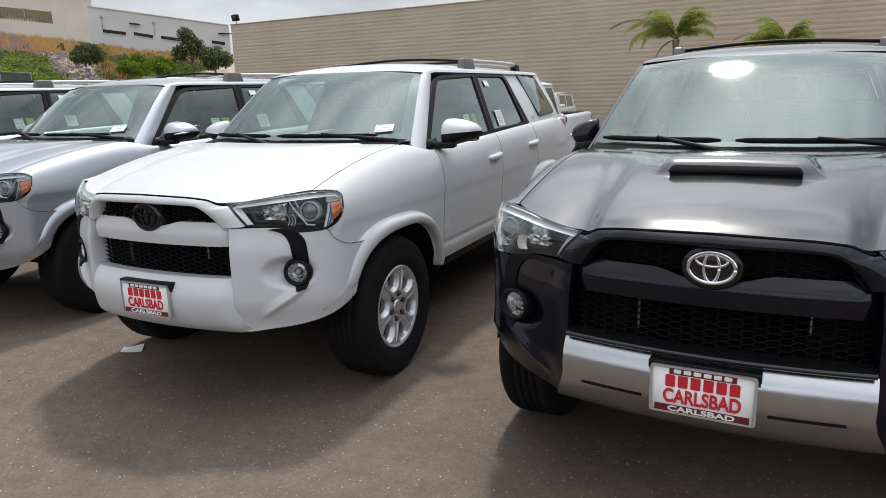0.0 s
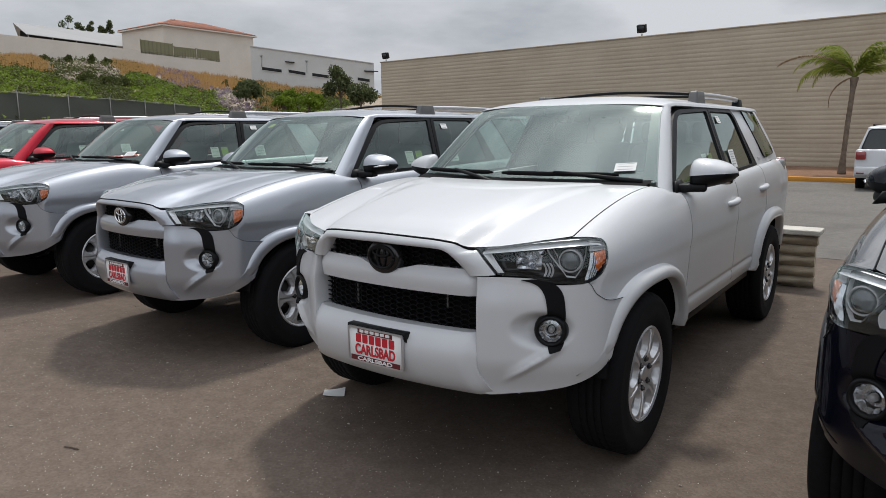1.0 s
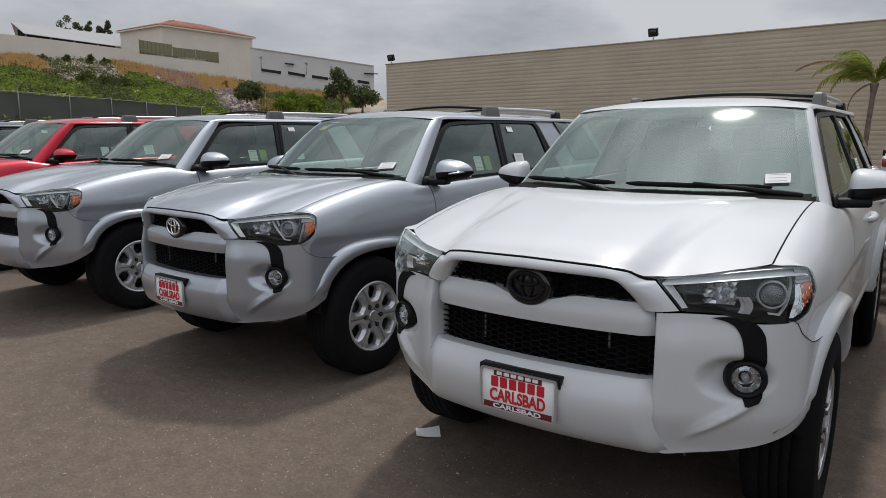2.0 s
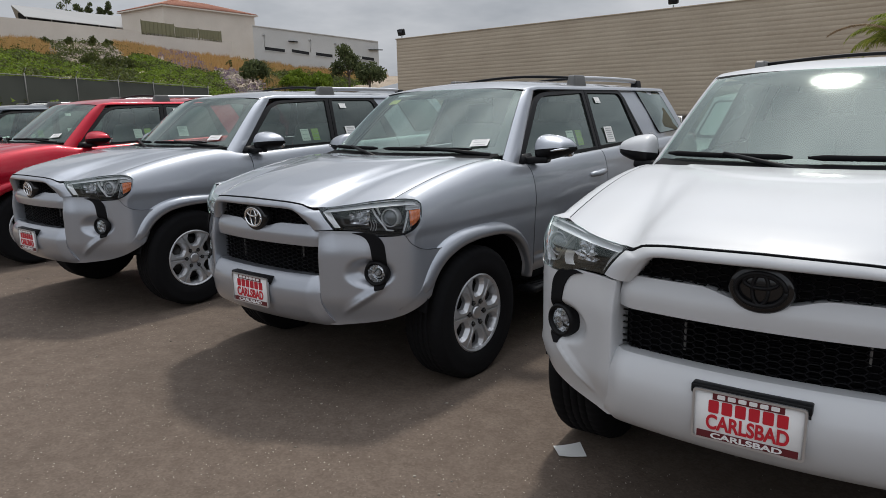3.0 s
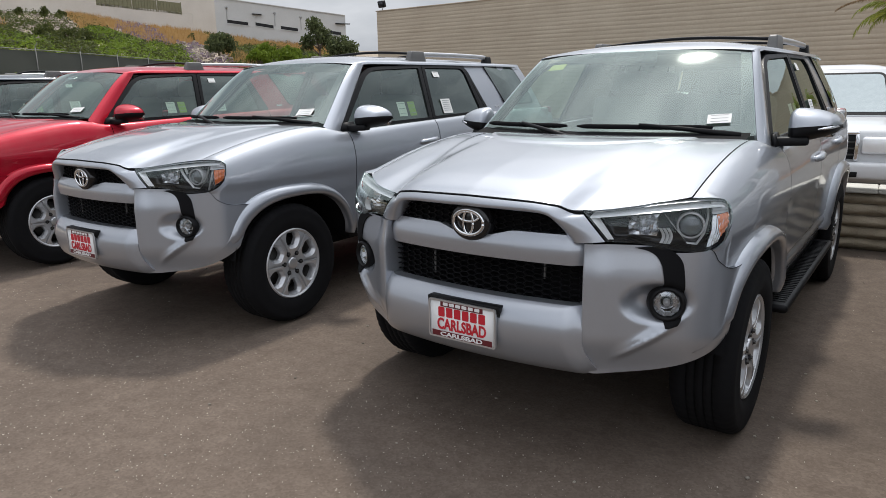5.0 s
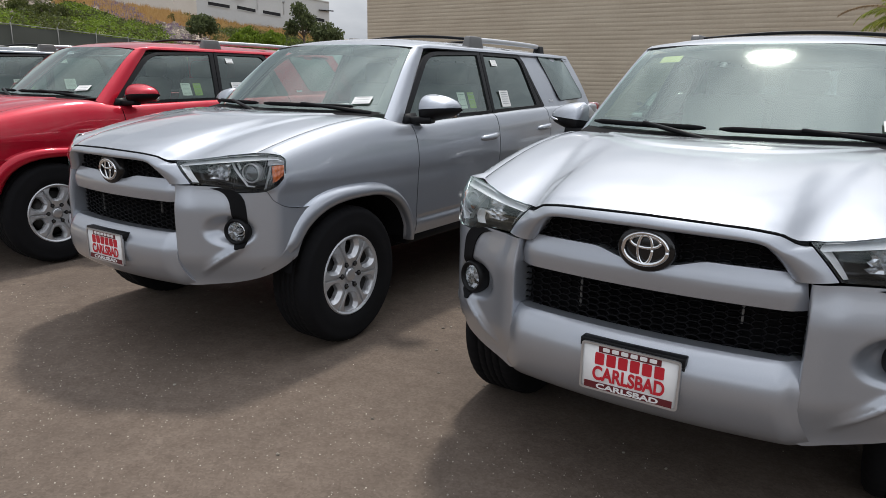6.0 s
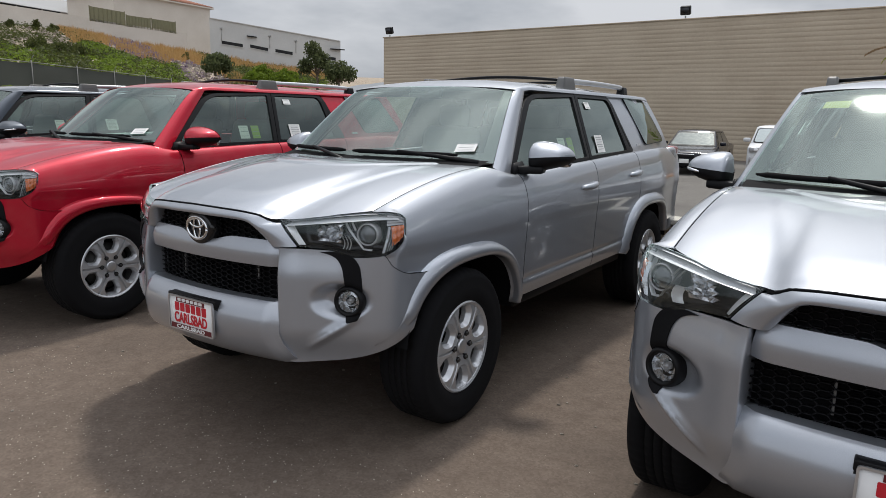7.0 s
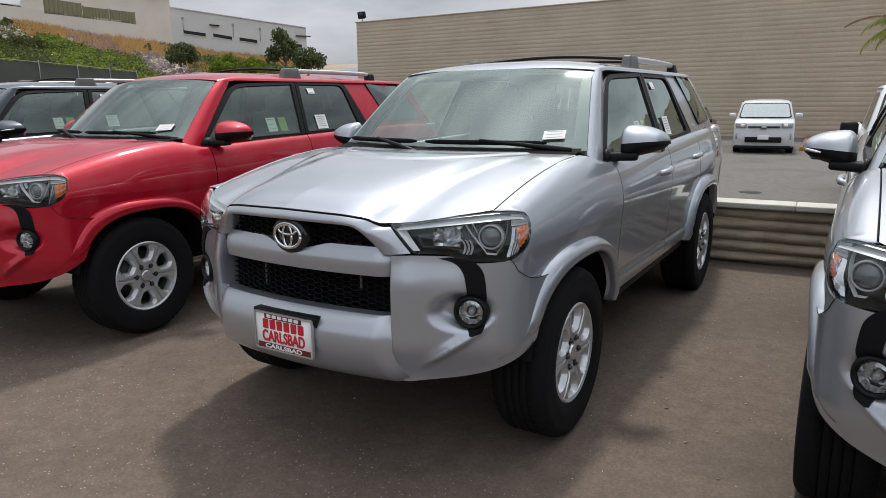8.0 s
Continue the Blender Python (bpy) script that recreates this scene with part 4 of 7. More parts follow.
                lo_, hi_ = (mid_, hi_) if headlamp(mid_, v).y < y else (lo_, mid_)
            return headlamp(lo_, v)

        def fender(y, t):
            return side_point(y, t, max(seam_low(y), 0.48 if y > 0.5 else 0))

        LH, LL = -0.460, -0.480
        lo_t, hi_t = 0.0, 0.42
        for _ in range(30):
            ts = (lo_t + hi_t) / 2
            lo_t, hi_t = (ts, hi_t) if side_point(LH, ts, 0.8).z > headlamp(1, 1).z else (lo_t, ts)

        def fender_low(y, t):
            top = lamp_at(y, 0.0) if y < LL else headlamp(1.0, sstep(LL, LH, y))
            lo = seam_low(y)
            z = lerp(top.z, lo, t)
            w = Vector((lerp(top.x, min(side_x(y, z), plan_x(y)), sstep(0, 0.45, t)), y, z)) + Vector((0.002, 0, 0))
            return w.lerp(fender(y, lerp(ts, 1, t)), sstep(-0.492, LH, y))

        def fender_tongue(y, t):
            s0, s1, st_ = fender(LH, 0), fender(LH, ts), fender(LH, ts * t)
            a_, b_ = Vector((0.764, y, hood_edge_z(y))), lamp_at(y, 1.0).lerp(s1, sstep(-0.505, LH, y))
            return Vector((a_.x + (b_.x - a_.x) * (st_.x - s0.x) / (s1.x - s0.x), y, a_.z + (b_.z - a_.z) * (st_.z - s0.z) / (s1.z - s0.z)))

        sheet(bm, fender, cosspan(LH, -0.19, 9)[:-1] + cosspan(-0.17, FRONT_ARCH[0] + FRONT_ARCH[1], 26) + span(0.545, 0.608, 4), span(0, ts, 9) + span(ts, 1, 26)[1:])
        sheet(bm, fender_low, span(-0.575, LL, 12) + [lerp(LL, LH, 0.5), LH], span(0, 1, 26))
        sheet(bm, fender_tongue, span(-0.556, LH, 9), span(0, 1, 9))
        hem(bm, (0.3, 0.1, 0.8), 0.02)
        fen = part("front_fender", flip(bm, s), P, car)
        # a thin black tube paints the shade of the seam above the bumper corner
        bm = bmesh.new()
        tube(bm, [corner_at(q, corner_hi(q)) + Vector((0.0015, -0.0010, 0.0012)) for q in span(0.70, 0.985, 26)], 0.0013, 6)
        part("panel_gap", flip(bm, s), BLACK_MATT, fen)

        for nm, y0, y1, hy in (("front_door", 0.614, 1.640, 1.487), ("rear_door", 1.648, 2.515, 2.40)):
            bm = bmesh.new()

            def door(y, t, y0=y0, y1=y1):
                lo = 0.50
                if y > 2.30:
                    lo = max(0.50, arch(y, *REAR_ARCH))
                return side_point(y, t, lo)

            cols = span(y0, 2.27, 14) + cosspan(2.29, y1, 10) if nm == "rear_door" else span(y0, y1, 24)
            sheet(bm, door, cols, span(0, 0.42, 12) + span(0.44, 0.8, 12) + span(0.805, 1, 16))
            hem(bm, (0.2, (y0 + y1) / 2, 0.9), 0.022)
            d_ob = part(nm, flip(bm, s), P, car)
            bm = bmesh.new()
            zc = 1.062 if nm == "front_door" else 1.090
            hx = side_x(hy, zc)
            tube(bm, [(hx + 0.002, hy - 0.115, zc - 0.006), (hx + 0.026, hy - 0.092, zc - 0.003), (hx + 0.034, hy - 0.03, zc), (hx + 0.034, hy + 0.04, zc + 0.004), (hx + 0.026, hy + 0.085, zc + 0.008), (hx + 0.002, hy + 0.105, zc + 0.010)], [0.013, 0.019, 0.021, 0.022, 0.021, 0.015], 10)
            part("door_handle", flip(bm, s), P, d_ob)
            bm = bmesh.new()
            lathe(bm, [(0.0, -0.012), (0.036, -0.008), (0.054, 0.0022)], 24, Matrix.Translation((hx + 0.001, hy - 0.005, zc)) @ Matrix.Diagonal((1, 1.5, 0.85, 1)))
            part("handle_recess", flip(bm, s), P, d_ob)

        # window frames and panes; corners run from the lower front round over the top
        def wp(y, z, d=0.0):
            return Vector((glass_x(y, z) + d, y, z))

        def window(nm, corners, inner, rr, mat, proud=0.0):
            """A framed side window; proud below zero sets it back into the body."""
            out = rounded([(0, *c) for c in corners], rr)
            inn = rounded([(0, *c) for c in inner], [max(0.012, q * 0.8) for q in rr])
            holder = new(nm)
            holder.parent = car
            b1 = bmesh.new()
            deep = -0.012 if not proud else -0.002
            o3 = [wp(p.y, p.z, 0.004 + proud) for p in out]
            i3 = [wp(p.y, p.z, (0.006 if not proud else 0.004) + proud) for p in inn]
            i4 = [wp(p.y, p.z, deep + proud) for p in inn]
            o4 = [wp(p.y, p.z, -0.02 + proud) for p in out]
            ring_poly(b1, o4, o3)
            ring_poly(b1, o3, i3)
            ring_poly(b1, i3, i4)
            part("window_frame", flip(b1, s), BLACK_TRIM, holder)
            b2 = bmesh.new()
            cy = sum(p.y for p in inn) / len(inn)
            cz = sum(p.z for p in inn) / len(inn)
            rings = []
            for f in (1.0, 0.75, 0.5, 0.25):
                rings.append([b2.verts.new(wp(lerp(cy, p.y, f), lerp(cz, p.z, f), (-0.006 if not proud else 0.0035) + proud)) for p in inn])
            mid = b2.verts.new(wp(cy, cz, (-0.006 if not proud else 0.0035) + proud))
            for r0, r1 in zip(rings, rings[1:]):
                for j in range(len(r0)):
                    b2.faces.new((r0[j], r0[(j + 1) % len(r0)], r1[(j + 1) % len(r0)], r1[j]))
            for j in range(len(rings[-1])):
                b2.faces.new((rings[-1][j], rings[-1][(j + 1) % len(inn)], mid))
            g = part("pane", flip(b2, s), mat, holder)
            return holder

        window("front_window", [(0.562, 1.192), (1.02, 1.632), (1.742, 1.660), (1.648, 1.226)], [(0.640, 1.222), (1.055, 1.610), (1.688, 1.636), (1.606, 1.240)], [0.02, 0.15, 0.015, 0.015], GLASS_SIDE)
        window("rear_window", [(1.655, 1.226), (1.749, 1.660), (2.40, 1.660), (2.555, 1.248)], [(1.692, 1.246), (1.779, 1.636), (2.352, 1.636), (2.410, 1.262)], [0.015, 0.015, 0.07, 0.02], GLASS_DARK)
        window("rear_vent_window", [(2.418, 1.268), (2.362, 1.628), (2.385, 1.632), (2.515, 1.270)], [(2.428, 1.277), (2.375, 1.60), (2.385, 1.605), (2.50, 1.279)], [0.008, 0.006, 0.012, 0.012], GLASS_DARK)
        window("quarter_window", [(2.895, 1.290), (2.735, 1.662), (3.350, 1.662), (3.570, 1.305)], [(2.902, 1.295), (2.742, 1.657), (3.346, 1.657), (3.562, 1.310)], [0.06, 0.03, 0.07, 0.07], GLASS_DARK, -0.003)

        # rear quarter, lower and upper
        bm = bmesh.new()
        ys = cosspan(2.523, 3.335, 24) + span(3.36, 3.86, 12)

        def quarter(y, t):
            lo = max(arch(y, *REAR_ARCH), 0.60 if y > 3.3 else 0.40)
            return side_point(y, t, lo)

        sheet(bm, quarter, ys, span(0, 1, 28))
        hem(bm, (0.2, 3.0, 0.9), 0.02)
        q_ob = part("rear_quarter", flip(bm, s), P, car)
        bm = bmesh.new()
        for k, (y_, l_, h_) in enumerate(((2.700, 0.020, 0.020), (2.727, 0.018, 0.016), (2.752, 0.022, 0.018))):
            solid_poly(bm, rounded([wp(y_, 1.283, -0.012), wp(y_ + l_, 1.283, -0.012), wp(y_ + l_, 1.283 + h_, -0.012), wp(y_, 1.283 + h_, -0.012)], 0.004, 2), (0.006, 0, 0.002))
        part("model_badge", flip(bm, s), SATIN, q_ob, "small bright badge", smooth=False)
        bm = bmesh.new()

        def pillar(y, t):
            zb = side_top(y)[1]
            z = lerp(zb - 0.004, 1.690, t)
            yy = y + 0.155 * (1 - t) * (1 - sstep(2.40, 3.0, y))
            back = sstep(3.25, 3.54, y)
            yy += 0.18 * (1 - t) * back
            return Vector((glass_x(yy, z) - 0.012 - 0.003 * back, yy, z))

        sheet(bm, pillar, span(2.40, 2.62, 5) + span(2.66, 3.54, 18), span(0, 1, 14))
        hem(bm, (0.2, 3.0, 1.4), 0.02)
        part("rear_pillar", flip(bm, s), P, car)
        # the slanted front pillar
        bm = bmesh.new()

        def apillar(v, t):
            w = windshield(1.0, v) + Vector((0.004, 0.0, 0.0))
            f = lerp(Vector((glass_x(0.566, 1.19) + 0.002, 0.566, 1.188)), Vector((glass_x(1.03, 1.645) + 0.002, 1.035, 1.648)), v)
            b_ = 0.020 * math.sin(math.pi * t)
            return w.lerp(f, t) + Vector((b_ * 0.8, -b_ * 0.7, 0))

        sheet(bm, apillar, span(-0.05, 1.03, 16), span(0, 1, 8))
        hem(bm, (0.2, 1.0, 1.3), 0.02)
        part("front_pillar", flip(bm, s), P, car)

        for A, zf, zr, wf, wr in ((FRONT_ARCH, 0.54, 0.49, 0.082, 0.040), (REAR_ARCH, 0.50, 0.56, 0.085, 0.06)):
            bm = bmesh.new()
            flare(bm, A, 0.13 if A is FRONT_ARCH else 0, zf, zr, wf, wr)
            part("wheel_arch", flip(bm, s), P, car)
            bm = bmesh.new()
            yc, a, zc, b = A
            liner = [[bm.verts.new((xx, yc + (a + 0.03) * math.copysign(abs(math.cos(th)) ** 0.74, math.cos(th)), zc - 0.04 + (b + 0.06) * abs(math.sin(th)) ** 0.74)) for xx in (0.893, 0.62)] for th in [math.pi * (0.07 + 0.86 * i / 24) for i in range(25)]]
            for r0, r1 in zip(liner, liner[1:]):
                bm.faces.new((r0[0], r1[0], r1[1], r0[1]))
            part("wheel_liner", flip(bm, s), BLACK_MATT, car)
        for yw in (0.0, AXLE2):
            wheel(car, 0.8, yw - (0.032 if yw == 0 else 0), s)

        # sill, or the step board on brackets
        bm = bmesh.new()
        box(bm, (0.79, 1.42, 0.470), (0.14, 1.72, 0.07), None, 0.02)
        part("sill", flip(bm, s), BLACK_TRIM, car)
        if steps:
            bm = bmesh.new()
            box(bm, (0.885, 1.40, 0.395), (0.145, 1.74, 0.045), None, 0.018)
            for k in range(42):
                box(bm, (0.895, 0.60 + 0.038 * k, 0.419), (0.080, 0.013, 0.005))
            part("side_step", flip(bm, s), BLACK_TRIM, car, "black moulded side step with ribs")

        # door mirror
        mir = new("door_mirror")
        mir.parent = car
        bm = bmesh.new()

        def shell(u, t):
            """u outwards along the mirror; t from the top edge (0) over the front (0.5) to the lower edge (1)."""
            k = (0, 0.05, 0.16, 0.5, 0.82, 0.95, 1)
            xx = lerp(0.850, 1.078, u)
            zm = 1.260 + 0.026 * u
            up = curve(k, (0.026, 0.084, 0.100, 0.086, 0.054, 0.028, 0.004), u)
            dn = curve(k, (0.026, 0.062, 0.066, 0.058, 0.042, 0.026, 0.006), u)
            deep = curve(k, (0.015, 0.075, 0.125, 0.150, 0.135, 0.085, 0.015), u)
            a_ = math.pi * t
            c_, s_ = math.cos(a_), math.sin(a_)
            zz = zm + (up if c_ > 0 else dn) * math.copysign(abs(c_) ** 0.86, c_)
            return Vector((xx, 0.745 + 0.075 * u - deep * max(0.0, s_) ** 0.80, zz))

        us_m = cosspan(0, 1, 26)
        sheet(bm, shell, us_m, span(0, 0.475, 12))
        sheet(bm, lambda u, t: lerp(shell(u, 0), Vector((shell(u, 0).x, shell(u, 0).y + 0.012, 1.268)), t), us_m, [0, 1])
        hem(bm, (0.97, 0.74, 1.27), 0.004)
        part("mirror_cap", flip(bm, s), P, mir)
        bm = bmesh.new()
        sheet(bm, lambda u, t: shell(u, t) + Vector((0, 0.004, 0)), us_m, span(0.45, 1, 13))
        sheet(bm, lambda u, t: lerp(shell(u, 1), Vector((shell(u, 1).x, shell(u, 1).y + 0.012, 1.268)), t), us_m, [0, 1])
        bmesh.ops.remove_doubles(bm, verts=bm.verts, dist=1e-4)
        beam(bm, (0.80, 0.665, 1.206), (0.95, 0.70, 1.212), 0.095, 0.044, 0.014)
        solid_poly(bm, [(0.815, 0.568, 1.188), (0.800, 0.60, 1.245), (0.795, 0.70, 1.250), (0.815, 0.72, 1.196)], (0.018, 0, 0))
        part("mirror_base", flip(bm, s), BLACK_TRIM, mir)
        bm = bmesh.new()
        solid_poly(bm, rounded([(0.872, 0.768, 1.222), (1.052, 0.832, 1.222), (1.045, 0.832, 1.300), (0.872, 0.768, 1.322)], 0.03), (0.0, 0.008, 0))
        part("mirror_glass", flip(bm, s), CHROME, mir)
        if scoop and s < 0:
            # this mirror is folded back
            hinge = Vector((-0.84, 0.68, 0))
            mir.matrix_basis = Matrix.Translation(hinge) @ Matrix.Rotation(radians(-48), 4, "Z") @ Matrix.Translation(-hinge)
        if signal_mirror:
            bm = bmesh.new()
            tube(bm, [shell(k, 0.53) + Vector((0.0, -0.004, 0)) for k in (0.62, 0.72, 0.80, 0.88, 0.95)], [0.004, 0.007, 0.008, 0.008, 0.006], 8)
            part("turn_signal", flip(bm, s), CHROME, mir, "bright turn signal strip")

        # tail lamp
        tl = new("tail_lamp")
        tl.parent = car
        bm = bmesh.new()
        box(bm, (0.742, 3.84, 1.11), (0.11, 0.12, 0.30), Matrix.Rotation(radians(-8), 3, "Z"), 0.03, 3)
        part("red_lens", flip(bm, s), RED_LENS, tl)
        bm = bmesh.new()
        box(bm, (0.760, 3.72, 1.13), (0.10, 0.14, 0.24), Matrix.Rotation(radians(-8), 3, "Z"), 0.03, 3)
        part("clear_lens", flip(bm, s), LAMP_GREY, tl, "clear front end of the tail lamp")

    # roof
    bm = bmesh.new()

    def roof(u, v):
        au = abs(u)
        yf = 0.858 + 0.075 * min(1, au) ** 2
        y = lerp(yf, 3.47 - 0.04 * au, v)
        w = curve((0.85, 1.1, 1.5, 3.0, 3.5), (0.613, 0.628, 0.636, 0.634, 0.60), y)
        zc = curve((0.85, 1.0, 1.3, 1.9, 2.7, 3.2, 3.5), (1.669, 1.706, 1.736, 1.744, 1.734, 1.716, 1.690), y)
        ze = curve((0.85, 1.1, 3.3, 3.5), (1.638, 1.680, 1.684, 1.665), y)
        z = zc - (zc - ze) * au**2.8 if au <= 1 else ze - (au - 1) * 0.16
        # two long shallow channels
        z -= 0.006 * math.exp(-(((au - 0.80) / 0.03) ** 2)) * sstep(0.05, 0.12, v)
        return Vector((math.copysign(w * min(1, au) + max(0, au - 1) * 0.09, u), y, z))

    us = [-1.13, -1.06] + span(-1, -0.7, 12) + span(-0.66, 0.66, 22) + span(0.7, 1, 12) + [1.06, 1.13]
    sheet(bm, roof, us, [0, 0.006, 0.015] + span(0.03, 1, 30))
    hem(bm, (0, 2.0, 1.3), 0.02)
    part("roof", bm, P, car)
    bm = bmesh.new()

    def spoiler(u, v):
        """A lip that carries the roof on and turns down at its rear edge and ends."""
        return Vector((0.585 * u, 3.44 + 0.21 * v - 0.05 * u**4, 1.692 - 0.010 * v - 0.055 * v**4 - 0.045 * abs(u) ** 7))

    sheet(bm, spoiler, span(-1, 1, 28), span(0, 1, 10))
    hem(bm, (0, 3.4, 1.60), 0.03)
    part("rear_spoiler", bm, P, car)

    # windscreen with its black border, cowl and wipers
    Uw, Vw = [-1, -0.975, -0.95] + span(-0.92, 0.92, 30) + [0.95, 0.975, 1], [0, 0.05, 0.10, 0.14] + span(0.19, 0.90, 14) + [0.94, 0.975, 0.992, 1]
    inside = lambda u, v: abs(u) < 0.935 and 0.13 < v < 0.99
    ws = new("windscreen")
    ws.parent = car
    bm = bmesh.new()
    sheet(bm, windshield, Uw, Vw)
    part("pane", bm, GLASS_FRONT, ws)
    bm = bmesh.new()
    sheet(bm, lambda u, v: windshield(u, v) + Vector((0, 0.004, -0.004)), Uw, Vw, lambda u, v: not inside(u, v))
    part("black_border", bm, BLACK_TRIM, ws)
    bm = bmesh.new()
    box(bm, (0, 0.90, 1.638), (0.24, 0.05, 0.06), Matrix.Rotation(radians(-20), 3, "X"), 0.015)
    part("rear_view_mirror", bm, DASH, ws)
    bm = bmesh.new()
    sheet(bm, lambda u, v: windshield(lerp(-0.11, 0.11, u), lerp(0.90, 0.985, v)) + Vector((0, 0.006, -0.006)), span(0, 1, 8), span(0, 1, 4))
    part("mirror_shade", bm, BLACK_MATT, ws, "grey dotted shade behind the mirror")
    # the cowl laps over the glass, to paint the dark reflection at its foot
    bm = bmesh.new()
    sheet(bm, lambda u, v: Vector((u, hood_rear(abs(u)) - 0.03, 1.208 + 0.02 * abs(u))).lerp(windshield(u / 0.757, 0.085 - 0.07 * (u / 0.757) ** 2) + Vector((0, -0.005, 0.005)), v), span(-0.74, 0.74, 24), span(0, 1, 4))
    part("cowl", bm, BLACK_MATT, car)
    for u0, u1, ua in ((-0.93, -0.16, -0.02), (-0.08, 0.78, 0.93)):
        wi = new("wiper")
        wi.parent = car
        bm = bmesh.new()
        lift = Vector((0, -0.018, 0.018))
        pts = [windshield(lerp(u0, u1, k / 12), 0.050 + 0.065 * (1 - lerp(u0, u1, k / 12) ** 2)) + lift for k in range(13)]
        tube(bm, pts, [0.006] + [0.0135] * 11 + [0.006], 6)
        part("blade", bm, BLACK_MATT, wi)
        bm = bmesh.new()
        foot = windshield(ua, 0.005) + Vector((0, -0.03, 0.004))
        tube(bm, [foot, foot.lerp(pts[6], 0.5) + Vector((0, -0.012, 0.010)), pts[6] + lift * 0.6], [0.016, 0.012, 0.009], 8)
        part("arm", bm, BLACK_TRIM, wi)

    # grilles
    bm = bmesh.new()
    sheet(bm, lambda u, v: Vector((u * 0.45, -0.775 + 0.2 * (u * 0.45) ** 2, lerp(0.90, 1.06, v))), span(-1, 1, 12), [0, 1])
    sheet(bm, lambda u, v: Vector((u * 0.49, -0.745 + 0.2 * (u * 0.49) ** 2, lerp(0.66, 0.88, v))), span(-1, 1, 12), [0, 1])
    part("grille_back", bm, GRILLE_BLACK, car)

    def net(bm, w0, w1, z0, z1, yo, rows, cell):
        """Flat hexagons: level bars joined by short slanted ones."""
        dz = (z1 - z0) / rows
        for r in range(rows + 1):
            for c in range(-8, 9):
                x = cell * c + (cell / 2 if r % 2 else 0)
                z = z0 + dz * r
                w = lerp(w0, w1, r / rows)
                ends = [((x - cell * 0.17, z), (x + cell * 0.17, z))]
                if r < rows:
                    ends += [((x - cell * 0.17, z), (x - cell * 0.33, z + dz)), ((x + cell * 0.17, z), (x + cell * 0.33, z + dz))]
                for a, b in ends:
                    if max(abs(a[0]), abs(b[0])) < w:
                        beam(bm, (a[0], yo + 0.2 * a[0] ** 2, a[1]), (b[0], yo + 0.2 * b[0] ** 2, b[1]), 0.012, 0.0028)

    bm = bmesh.new()
    net(bm, 0.43, 0.36, 0.945, 1.045, -0.80, 9, 0.074)
    part("upper_grille", bm, GRILLE_NET, car, "black honeycomb upper grille")
    bm = bmesh.new()
    net(bm, 0.475, 0.47, 0.685, 0.855, -0.775, 15, 0.074)
    part("lower_grille", bm, GRILLE_NET, car, "black honeycomb lower grille")
    for k in range(12):
        bm = bmesh.new()
        box(bm, (0.03, -0.752, 0.694 + 0.0145 * k), (0.52, 0.006, 0.006))
        part("grille_slat", bm, GRILLE_BLACK, car)
    for x_, z_, h_ in ((-0.235, 0.785, 0.13), (0.285, 0.805, 0.07)):
        bm = bmesh.new()
        box(bm, (x_, -0.758, z_), (0.008, 0.010, h_), None, 0.002)
        part("grille_strut", bm, RACK_GREY, car)

    # badge: an oval ring with plain inner shapes
    badge = new("badge")
    badge.parent = car
    base = Matrix.Translation((0, -0.854, 0.980)) @ Matrix.Rotation(radians(-90), 4, "Z") @ Matrix.Diagonal((1, 0.93, 0.95, 1))
    em = BLACK_TRIM if dark_emblem else CHROME
    bm = bmesh.new()
    lathe(bm, [(0.0, 0.0), (0.090, 0.0), (0.098, -0.007), (0.101, -0.05)], 40, base @ Matrix.Diagonal((1, 1.0, 0.80, 1)))
    part("badge_base", bm, BLACK_GLOSS, badge)

    def oval(bm, a, b, r, cz=0.0, dy=-0.004):
        pts = [base @ Vector((-dy, a * math.cos(2 * math.pi * k / 40), cz + b * math.sin(2 * math.pi * k / 40))) for k in range(41)]
        tube(bm, pts, r, 8)

    bm = bmesh.new()
    oval(bm, 0.074, 0.052, 0.0075)
    part("badge_ring", bm, em, badge, "blackened oval ring" if dark_emblem else "chrome oval ring")
    bm = bmesh.new()
    oval(bm, 0.024, 0.049, 0.0055)
    oval(bm, 0.050, 0.020, 0.0055, 0.024)
    part("badge_inner", bm, em, badge)

    # dealer plate in its holder
    pl = new("dealer_plate")
    pl.parent = car
    bm = bmesh.new()
    solid_poly(bm, rounded([(-0.165, -0.900, 0.660), (-0.165, -0.878, 0.505), (0.165, -0.878, 0.505), (0.165, -0.900, 0.660)], 0.008), (0, 0.06, 0.012))
    box(bm, (0, -0.888, 0.658), (0.335, 0.044, 0.030), None, 0.004)
    part("plate_holder", bm, BLACK_TRIM, pl)
    bm = bmesh.new()
    solid_poly(bm, rounded([(-0.157, -0.914, 0.662), (-0.157, -0.914, 0.504), (0.157, -0.914, 0.504), (0.157, -0.914, 0.662)], 0.012), (0, 0.008, 0))
    part("plate_board", bm, PLATE_WHITE, pl, "white dealer plate with red print")
    bm = bmesh.new()
    for z0, z1, w in ((0.636, 0.658, 0.100), (0.508, 0.531, 0.142)):
        solid_poly(bm, [(-w, -0.9165, z0), (w, -0.9165, z0), (w, -0.9165, z1), (-w, -0.9165, z1)], (0, 0.002, 0))
    part("plate_strip", bm, PLATE_DARK, pl, "dark red strip", smooth=False)
    bm = bmesh.new()
    edge_o = rounded([(-0.159, -0.9175, 0.664), (-0.159, -0.9175, 0.502), (0.159, -0.9175, 0.502), (0.159, -0.9175, 0.664)], 0.013)
